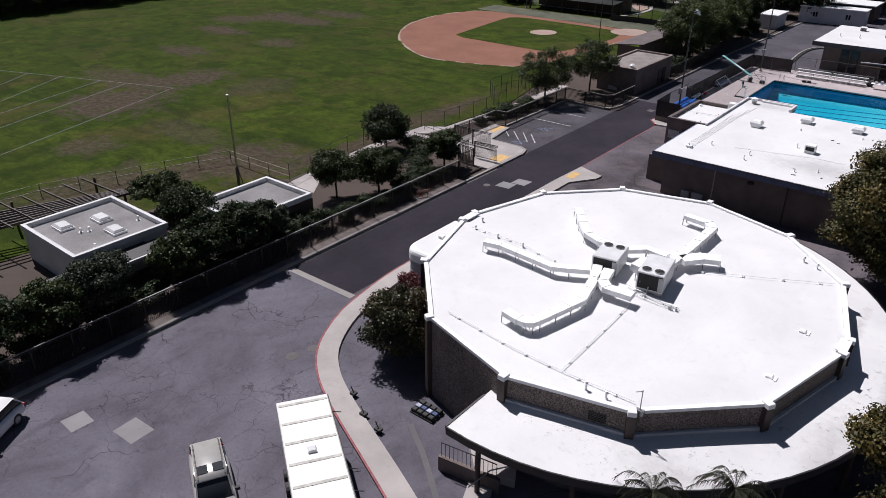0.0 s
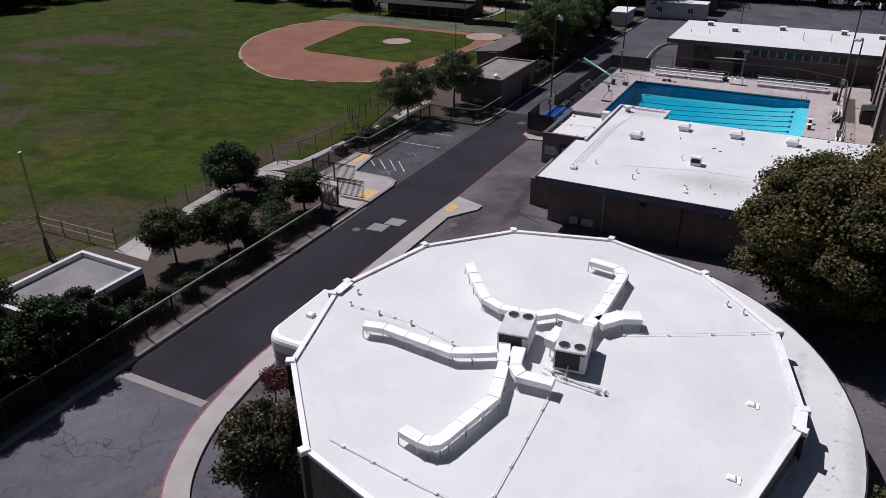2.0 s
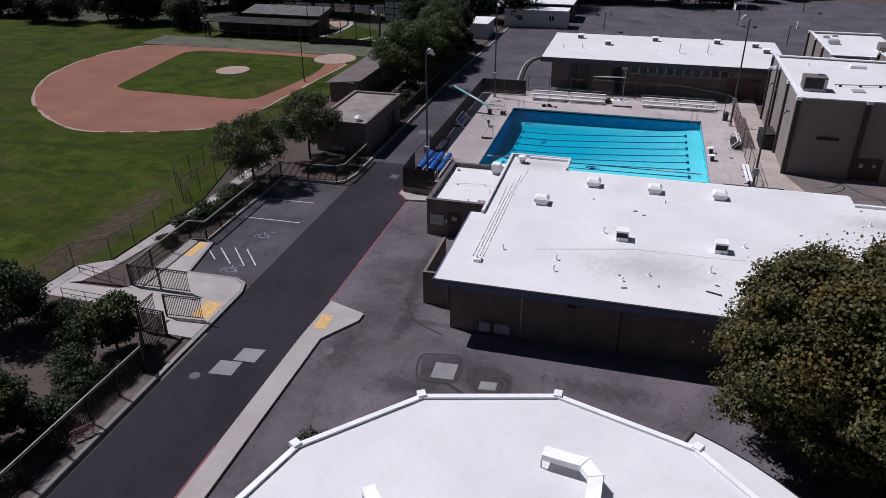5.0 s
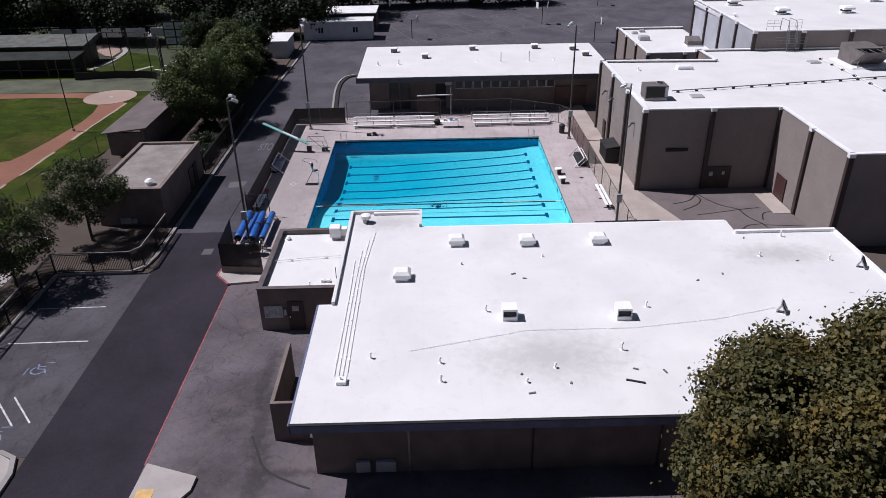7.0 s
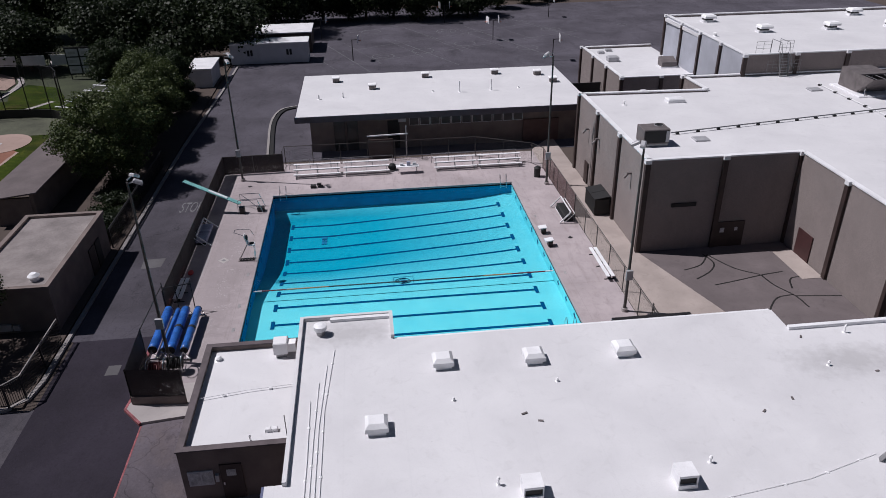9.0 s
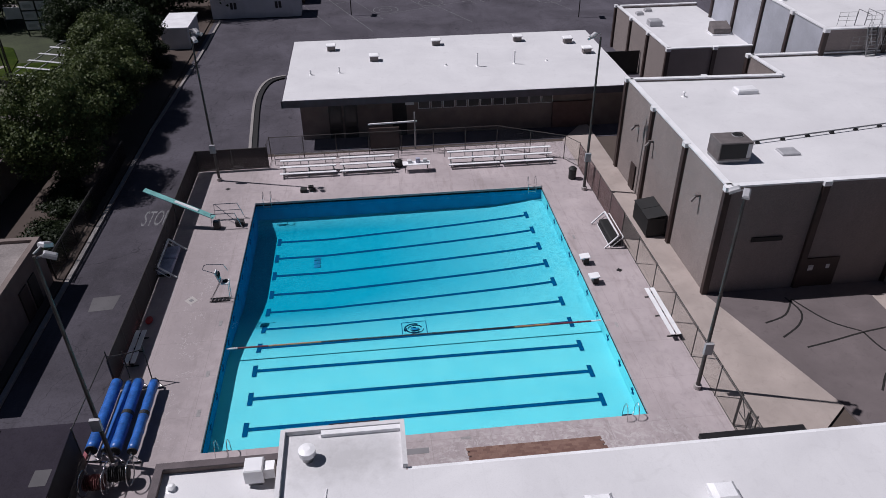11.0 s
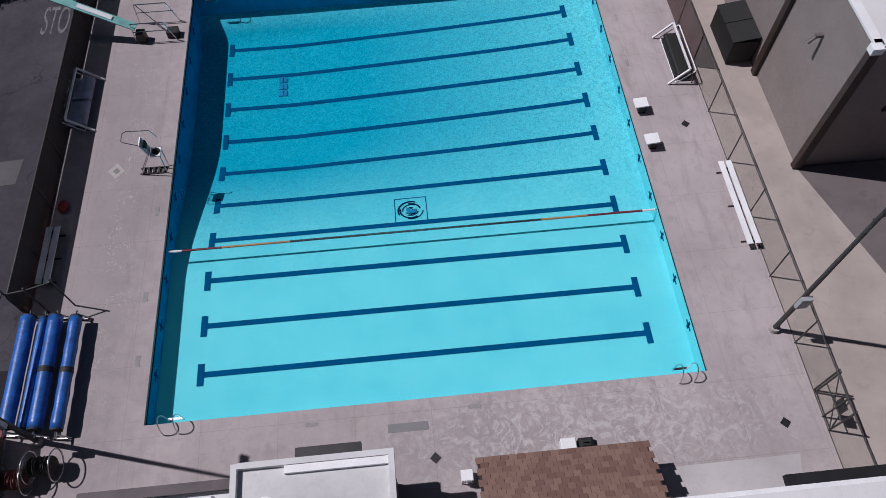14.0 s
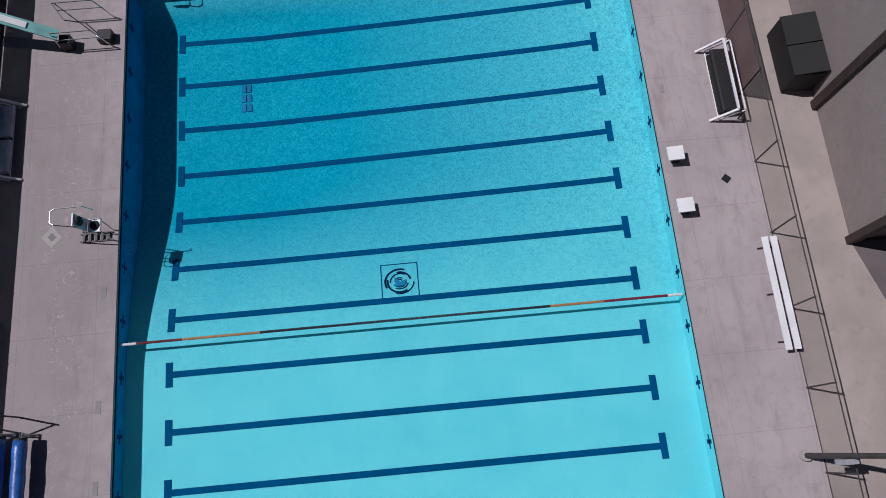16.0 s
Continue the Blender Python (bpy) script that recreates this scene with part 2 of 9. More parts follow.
def dirt_material(name, base):
    n = Nodes(name)
    c = n.mix(n.ramp(n.noise(0.15, 5, 0.6), 0.3, 0.7), tuple(b * 0.85 for b in base), tuple(b * 1.15 for b in base))
    c = n.mix(n.ramp(n.noise(1.3, 6, 0.7), 0.5, 0.8, 0.0, 0.5), c, tuple(b * 0.7 for b in base))
    c = n.mix(n.ramp(n.noise(20.0, 4), 0.4, 0.8, 0.0, 0.3), c, tuple(b * 1.3 for b in base))
    n.bump(n.noise(12.0, 4), 0.4, 0.03)
    return n.done(c, 0.95, 0.0, 0.05, 0.25)


def roof_coating():
    n = Nodes("white_roof_coating")
    c = n.mix(n.ramp(n.noise(0.22, 5, 0.6, 0.4), 0.3, 0.75), (0.665, 0.66, 0.676), (0.565, 0.56, 0.578))
    c = n.mix(n.ramp(n.noise(1.6, 6, 0.7, 0.8), 0.55, 0.8, 0.0, 0.42), c, (0.44, 0.43, 0.44))
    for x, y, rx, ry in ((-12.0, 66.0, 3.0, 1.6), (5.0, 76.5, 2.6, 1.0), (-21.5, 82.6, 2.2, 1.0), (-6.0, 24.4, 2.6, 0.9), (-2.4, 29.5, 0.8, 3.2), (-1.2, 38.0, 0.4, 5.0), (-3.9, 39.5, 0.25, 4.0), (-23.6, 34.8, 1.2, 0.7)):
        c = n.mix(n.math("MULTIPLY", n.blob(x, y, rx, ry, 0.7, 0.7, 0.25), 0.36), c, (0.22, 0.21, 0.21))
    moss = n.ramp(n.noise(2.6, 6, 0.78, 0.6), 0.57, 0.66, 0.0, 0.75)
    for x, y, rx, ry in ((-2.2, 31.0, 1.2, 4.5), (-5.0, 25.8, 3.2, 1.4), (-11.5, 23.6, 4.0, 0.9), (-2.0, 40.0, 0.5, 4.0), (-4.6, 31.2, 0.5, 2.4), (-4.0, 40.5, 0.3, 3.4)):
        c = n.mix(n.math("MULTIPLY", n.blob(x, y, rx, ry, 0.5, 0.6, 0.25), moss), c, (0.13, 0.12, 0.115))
    c = n.mix(n.ramp(n.noise(18.0, 3), 0.5, 0.8, 0.0, 0.2), c, (0.4, 0.4, 0.4))
    speck = n.math("MULTIPLY", n.ramp(n.voronoi(1.1), 0.0, 0.07, 1.0, 0.0), n.ramp(n.noise(0.6, 3), 0.52, 0.6))
    c = n.mix(n.math("MULTIPLY", speck, 0.5), c, (0.30, 0.29, 0.29))
    sx = n.add("ShaderNodeSeparateXYZ")
    n.put(sx.inputs[0], n.geo.outputs["Position"])
    f = n.math("ABSOLUTE", n.math("SUBTRACT", n.math("FRACT", n.math("DIVIDE", sx.outputs[0], 2.9)), 0.5))
    c = n.mix(n.ramp(f, 0.0, 0.014, 0.12, 0.0), c, (0.46, 0.46, 0.48))
    c = n.mix(n.ramp(n.noise(0.9, 5, 0.7, 2.5), 0.62, 0.66, 0.0, 0.10), c, (0.74, 0.74, 0.76))
    n.bump(n.noise(3.0, 5), 0.15, 0.02)
    return n.done(c, 0.7, 0.0, 0.3)


def deck_material():
    n = Nodes("pool_deck_concrete")
    base = (0.405, 0.352, 0.362)
    c = n.mix(n.ramp(n.noise(0.25, 5, 0.6, 0.4), 0.3, 0.7), tuple(b * 0.84 for b in base), tuple(b * 1.12 for b in base))
    c = n.mix(n.ramp(n.noise(1.5, 6, 0.7, 0.9), 0.52, 0.75, 0.0, 0.5), c, tuple(b * 0.62 for b in base))
    c = n.mix(n.ramp(n.noise(0.8, 6, 0.7, 0.5, n.stretch(2.2, 0.35, 1)), 0.52, 0.70, 0.0, 0.42), c, (0.225, 0.185, 0.178))
    c = n.mix(n.ramp(n.noise(0.6, 6, 0.72, 1.4), 0.57, 0.66, 0.0, 0.35), c, (0.43, 0.375, 0.37))
    edge = n.math("ABSOLUTE", n.math("SUBTRACT", n.noise(1.7, 3, 0.5, 1.4), 0.5))
    # broad darker band along the west deck
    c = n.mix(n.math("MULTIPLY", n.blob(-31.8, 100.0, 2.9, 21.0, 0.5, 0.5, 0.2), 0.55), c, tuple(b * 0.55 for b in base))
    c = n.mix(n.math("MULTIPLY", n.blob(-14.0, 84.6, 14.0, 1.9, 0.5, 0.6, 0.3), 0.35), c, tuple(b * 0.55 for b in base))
    where = n.math("MAXIMUM", n.ramp(n.noise(0.45, 3), 0.56, 0.64, 0.0, 0.4), n.math("MULTIPLY", n.blob(-31.0, 99.5, 0.9, 13.0, 0.4, 0.5, 0.2), n.ramp(n.noise(0.9, 3), 0.42, 0.52)))
    chalk = n.math("MULTIPLY", n.ramp(edge, 0.0, 0.016, 1.0, 0.0), where)
    c = n.mix(n.math("MULTIPLY", chalk, n.ramp(n.noise(7.0, 4, 0.7), 0.42, 0.62, 0.1, 0.75)), c, (0.58, 0.55, 0.555))
    c = n.mix(n.math("MULTIPLY", n.ramp(n.noise(6.0, 6, 0.75, 1.5), 0.58, 0.70), n.ramp(n.noise(0.3, 4, 0.6), 0.45, 0.6, 0.0, 0.6)), c, tuple(b * 0.45 for b in base))
    c = n.mix(n.ramp(n.noise(3.5, 6, 0.75), 0.62, 0.72, 0.0, 0.45), c, (0.46, 0.43, 0.43))
    worn = n.blob(-11.5, 85.4, 6.5, 2.0, 0.5, 0.6, 0.3)
    c = n.mix(n.math("MULTIPLY", worn, n.ramp(n.noise(1.6, 7, 0.75, 1.8), 0.47, 0.58, 0.0, 0.7)), c, (0.52, 0.485, 0.49))
    c = n.mix(n.math("MULTIPLY", worn, n.ramp(n.noise(3.2, 7, 0.78, 1.2), 0.55, 0.66, 0.0, 0.6)), c, (0.19, 0.155, 0.15))
    sx = n.add("ShaderNodeSeparateXYZ")
    n.put(sx.inputs[0], n.geo.outputs["Position"])
    for i, step, off in ((0, 3.05, 0.85), (1, 3.05, 0.2)):
        f = n.math("ABSOLUTE", n.math("SUBTRACT", n.math("FRACT", n.math("DIVIDE", n.math("ADD", sx.outputs[i], off), step)), 0.5))
        c = n.mix(n.ramp(f, 0.0, 0.006, 0.34, 0.0), c, (0.12, 0.10, 0.10))
    n.bump(n.noise(40.0, 3), 0.25, 0.008)
    return n.done(c, 0.85, 0.0, 0.3)


def plaster_material():
    """Pool plaster; the water's tint, a deeper aqua where the floor falls away, is painted in."""
    n = Nodes("pool_plaster")
    sx = n.add("ShaderNodeSeparateXYZ")
    n.put(sx.inputs[0], n.geo.outputs["Position"])
    # floor level drives the colour, in place of light lost in deeper water
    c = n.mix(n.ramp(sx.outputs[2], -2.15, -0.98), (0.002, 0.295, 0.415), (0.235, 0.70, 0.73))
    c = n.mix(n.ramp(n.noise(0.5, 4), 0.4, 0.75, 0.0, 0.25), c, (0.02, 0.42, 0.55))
    w = n.warped(1.2, 0.5)
    # bright ripple lines and dark ripple grain, painted stronger towards the north
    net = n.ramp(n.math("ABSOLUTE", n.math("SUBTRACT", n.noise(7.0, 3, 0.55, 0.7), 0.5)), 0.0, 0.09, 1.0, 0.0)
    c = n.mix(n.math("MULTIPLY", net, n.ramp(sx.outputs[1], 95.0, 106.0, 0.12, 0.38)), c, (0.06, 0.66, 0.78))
    ripple_speckle = n.math("ADD", n.math("MULTIPLY", n.noise(14.0, 4, 0.75), 0.7), n.math("MULTIPLY", n.noise(5.0, 3, 0.6), 0.3))
    grain = n.math("MULTIPLY", n.ramp(ripple_speckle, 0.44, 0.62), n.ramp(sx.outputs[1], 93.0, 103.0, 0.12, 0.62))
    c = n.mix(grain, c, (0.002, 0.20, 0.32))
    return n.done(c, 0.8, 0.0, 0.0)


def water_material():
    n = Nodes("pool_water")
    clear = n.add("ShaderNodeBsdfTransparent")
    clear.inputs[0].default_value = (0.72, 0.95, 1.0, 1)
    gloss = n.add("ShaderNodeBsdfGlossy")
    gloss.inputs["Roughness"].default_value = 0.02
    fres = n.add("ShaderNodeFresnel")
    fres.inputs[0].default_value = 1.33
    b = n.add("ShaderNodeBump")
    b.inputs["Strength"].default_value = 0.10
    b.inputs["Distance"].default_value = 0.05
    n.put(b.inputs["Height"], n.noise(4.5, 4, 0.6, 0.6))
    n.put(gloss.inputs["Normal"], b.outputs[0])
    n.put(fres.inputs["Normal"], b.outputs[0])
    mixer = n.add("ShaderNodeMixShader")
    n.put(mixer.inputs[0], fres.outputs[0])
    n.put(mixer.inputs[1], clear.outputs[0])
    n.put(mixer.inputs[2], gloss.outputs[0])
    n.put(n.out.inputs[0], mixer.outputs[0])
    return n.mat


def brick_material():
    n = Nodes("brick_paver")
    info = n.add("ShaderNodeObjectInfo")
    c = n.mix(info.outputs["Random"], (0.15, 0.085, 0.070), (0.235, 0.145, 0.118))
    c = n.mix(n.ramp(n.noise(14.0, 4), 0.4, 0.8, 0.0, 0.4), c, (0.12, 0.07, 0.055))
    n.bump(n.noise(50.0, 3), 0.3, 0.006)
    return n.done(c, 0.88, 0.0, 0.25)


def glass_material():
    n = Nodes("window_glass")
    return n.done(n.mix(n.noise(0.8, 2), (0.012, 0.014, 0.018), (0.03, 0.034, 0.04)), 0.16, 0.0, 0.35)


OLD_ASPHALT = asphalt("old_asphalt", (0.096, 0.089, 0.110), 0.8, 0.65, 0.45, coarse=0.05)
ROAD_ASPHALT = asphalt("new_asphalt", (0.0365, 0.0310, 0.0435), 0.0, 0.4, 0.3, coarse=0.8)
YARD_ASPHALT = asphalt("yard_asphalt", (0.108, 0.094, 0.109), 0.55, 0.75, 0.55, (0.142, 0.115, 0.114), blots=((-28.5, 70.0, 0.4, 3.0), (-28.0, 66.0, 0.5, 2.4), (-27.5, 62.2, 0.5, 2.4), (-26.0, 62.3, 1.6, 0.3), (-25.2, 55.6, 2.0, 0.8), (-14.0, 58.0, 2.6, 0.7), (-30.4, 58.0, 0.9, 2.2)))
LANE_ASPHALT = asphalt("lane_asphalt", (0.076, 0.070, 0.085), 0.6, 0.6, 0.4, coarse=0.6)
BAY_ASPHALT = asphalt("bay_asphalt", (0.075, 0.069, 0.082), 0.6, 0.7, 0.5, (0.098, 0.088, 0.096))
GUTTER = concrete("gutter_concrete", (0.13, 0.12, 0.122), 0.5)
# west pool wall: its shade is part of this darker blue
SHADED_POOL_WALL = plain("shaded_blue_pool_wall", (0.008, 0.215, 0.43), 0.8, 0.0, 0.15, spec=0.0)
COURT_ASPHALT = asphalt("court_asphalt", (0.083, 0.077, 0.093), 0.6, 0.5, 0.35)
GRASS = grass_material()
CLAY = dirt_material("infield_clay", (0.245, 0.122, 0.090))
PALE_CLAY = dirt_material("mound_clay", (0.37, 0.275, 0.240))
SOIL = dirt_material("mulch_soil", (0.092, 0.074, 0.066))
WALK = concrete("sidewalk_concrete", (0.405, 0.372, 0.366), 0.4)
APRON = concrete("tan_concrete", (0.385, 0.330, 0.305), 0.5)
SLAB = concrete("pale_slab_concrete", (0.47, 0.44, 0.45), 0.3)
KERB = concrete("kerb_concrete", (0.30, 0.28, 0.275), 0.5)
DECK = deck_material()
PLASTER = plaster_material()
WATER = water_material()
ROOF = roof_coating()
WHITE = plain("white_metal_paint", (0.76, 0.76, 0.78), 0.45, 0.0, 0.10, 0.8)
DUCT = plain("white_duct_coating", (0.84, 0.84, 0.85), 0.55, 0.0, 0.12, 1.2)
AGGREGATE = pebble("pebble_dash", (0.225, 0.188, 0.172), (0.080, 0.067, 0.063), 15.0)
STUCCO = pebble("rough_stucco", (0.250, 0.214, 0.206), (0.235, 0.200, 0.193), 34.0, 0.2)
HALL_PAINT = plain("pale_blue_grey_wall_paint", (0.37, 0.38, 0.43), 0.85, 0.0, 0.1, 0.6, 8)
PALE_STUCCO = pebble("pale_grey_stucco", (0.34, 0.35, 0.39), (0.30, 0.31, 0.35), 22.0, 0.3)
UNIT_WHITE = plain("pale_hvac_casing_paint", (0.60, 0.60, 0.62), 0.5, 0.1, 0.12)
DUGOUT_ROOF = plain("dark_grey_green_roof_sheet", (0.045, 0.048, 0.046), 0.9, 0.0, 0.3, 0.6, 8, 0.1, 0.1, 0.6)
# north pool wall: half-dark blue standing in for its dim band
PART_SHADED_POOL_WALL = plain("part_shaded_blue_pool_end_wall", (0.012, 0.25, 0.45), 0.8, 0.0, 0.12, spec=0.0)
EMBLEM_NAVY = plain("navy_pool_tile", (0.002, 0.022, 0.060), 0.8, 0.0, 0.15, spec=0.0)
BROWN = plain("dark_brown_paint", (0.040, 0.025, 0.023), 0.6, 0.0, 0.25)
TAN_WALL = plain("taupe_wall_paint", (0.155, 0.122, 0.112), 0.8, 0.0, 0.2, 0.8, 20, 0.3)
PALE_WALL = plain("pale_grey_wall_paint", (0.50, 0.50, 0.52), 0.7, 0.0, 0.12, 0.6, 20, 0.2)
BLUE_FASCIA = plain("slate_blue_fascia_paint", (0.105, 0.118, 0.205), 0.55, 0.0, 0.2)
PLUM_FASCIA = plain("plum_brown_fascia_paint", (0.058, 0.050, 0.066), 0.6, 0.0, 0.2)
PLUM_COPING = plain("plum_brown_coping_paint", (0.088, 0.070, 0.076), 0.7, 0.0, 0.25)
GREY_ROOF = plain("grey_roof_sheet", (0.35, 0.335, 0.34), 0.9, 0.0, 0.2, 0.4, 12, 0.15, 0.15, 0.7)
SHED_ROOF = plain("pale_grey_shed_roof", (0.36, 0.32, 0.31), 0.9, 0.0, 0.25, 0.5, 12, 0.15, 0.15, 0.8)
TAN_ROOF = plain("taupe_roof_sheet", (0.225, 0.190, 0.190), 0.9, 0.0, 0.2, 0.4, 12, 0.15, 0.15, 1.0)
DARK_METAL = plain("dark_painted_metal", (0.022, 0.021, 0.023), 0.5, 0.3, 0.2)
GALV = plain("galvanised_metal", (0.33, 0.33, 0.34), 0.45, 0.7, 0.2)
POLE_METAL = plain("weathered_steel", (0.072, 0.066, 0.064), 0.6, 0.4, 0.25)
UNIT_GREY = plain("hvac_casing_paint", (0.40, 0.40, 0.42), 0.5, 0.2, 0.15)
UNIT_BROWN = plain("weathered_hvac_casing", (0.150, 0.132, 0.132), 0.6, 0.2, 0.25)
BLACK = plain("black_rubber", (0.012, 0.012, 0.013), 0.7, 0.0, 0.2)
GLASS = glass_material()
RED_PAINT = plain("worn_red_kerb_paint", (0.22, 0.066, 0.076), 0.8, 0.0, 0.4, 2.5, 18)
FAINT_PAINT = plain("worn_off_road_paint", (0.13, 0.13, 0.14), 0.85, 0.0, 0.4, 3.0, 22)
DARK_PATCH = asphalt("dark_asphalt_patch", (0.074, 0.063, 0.072), 0.5, 0.6, 0.4)
WHITE_PAINT = plain("worn_white_road_paint", (0.42, 0.42, 0.43), 0.8, 0.0, 0.35, 3.0, 22)
YELLOW_PAINT = plain("yellow_tactile_paint", (0.52, 0.335, 0.135), 0.8, 0.0, 0.15, 3.0, 22)
BLUE_PAINT = plain("faded_blue_paint", (0.13, 0.165, 0.26), 0.8, 0.0, 0.45, 3.0, 22)
TILE_BLUE = plain("dark_blue_pool_tile", (0.002, 0.070, 0.175), 0.8, 0.0, 0.12, spec=0.0)
GRATE_BLUE = plain("blue_drain_grate", (0.02, 0.19, 0.36), 0.8, 0.0, 0.15, spec=0.0)
TILE_BLACK = plain("black_pool_edge_tile", (0.007, 0.008, 0.011), 0.6, 0.0, 0.2, spec=0.1)
COVER_BLUE = plain("blue_pool_cover", (0.024, 0.105, 0.37), 0.34, 0.0, 0.35, 2.0, 9, 0.8)
STEEL = plain("stainless_steel", (0.55, 0.55, 0.56), 0.25, 1.0, 0.1)
AQUA = plain("aqua_diving_board_paint", (0.20, 0.46, 0.45), 0.5, 0.0, 0.2)
CLOTH = plain("grey_blue_canvas", (0.34, 0.35, 0.45), 0.8, 0.0, 0.25)
SEAM = plain("worn_seam_sealant", (0.018, 0.016, 0.018), 0.8, 0.0, 0.3)
TAR = plain("tar_sealant", (0.015, 0.014, 0.014), 0.6, 0.0, 0.2)
PATCH = concrete("concrete_patch", (0.245, 0.238, 0.250), 0.45)
PATCH_WORN = concrete("worn_grey_patch", (0.125, 0.120, 0.128), 0.5)
PATCH_PALE = concrete("pale_concrete_patch", (0.44, 0.41, 0.40), 0.3)
ORANGE = plain("orange_plastic", (0.50, 0.13, 0.05), 0.6, 0.0, 0.2)
RED = plain("red_plastic", (0.40, 0.03, 0.03), 0.5, 0.0, 0.2)
SILVER = plain("silver_car_paint", (0.54, 0.52, 0.50), 0.3, 0.5, 0.08)
CAR_WHITE = plain("white_car_paint", (0.72, 0.72, 0.74), 0.3, 0.0, 0.06)
BARK = plain("tree_bark", (0.075, 0.055, 0.042), 0.95, 0.0, 0.35, 3.0, 18, 0.6)
BRICK = brick_material()
SCREEN = netting("brown_wind_screen", (0.034, 0.027, 0.028), 0.965, 0.03)
LINK = netting("chain_link_wire", (0.10, 0.10, 0.105), 0.10, 0.065)
NET = netting("white_goal_net", (0.55, 0.55, 0.57), 0.14, 0.10)
LEAF_DARK = foliage("dark_green_leaves", (0.010, 0.020, 0.007), (0.040, 0.060, 0.020))
LEAF_MID = foliage("mid_green_leaves", (0.020, 0.033, 0.010), (0.070, 0.088, 0.030))
LEAF_OLIVE = foliage("olive_green_leaves", (0.036, 0.039, 0.014), (0.130, 0.116, 0.044), (0.172, 0.114, 0.028))
LEAF_GREY = foliage("grey_green_leaves", (0.020, 0.028, 0.018), (0.072, 0.086, 0.052))
LEAF_WILLOW = foliage("light_green_willow_leaves", (0.032, 0.052, 0.014), (0.118, 0.142, 0.051))
LEAF_GLOSSY = foliage("glossy_dark_leaves", (0.018, 0.023, 0.010), (0.082, 0.080, 0.040), (0.120, 0.075, 0.045), 0.42)
LEAF_FAR = foliage("dark_distant_leaves", (0.008, 0.015, 0.005), (0.032, 0.046, 0.017))
LEAF_BAY = foliage("dusty_green_leaves", (0.034, 0.047, 0.018), (0.120, 0.140, 0.062))
LEAF_PALM = foliage("dry_palm_fronds", (0.030, 0.034, 0.022), (0.085, 0.085, 0.055))
LEAF_RED = foliage("maroon_leaves", (0.060, 0.016, 0.020), (0.15, 0.040, 0.045))


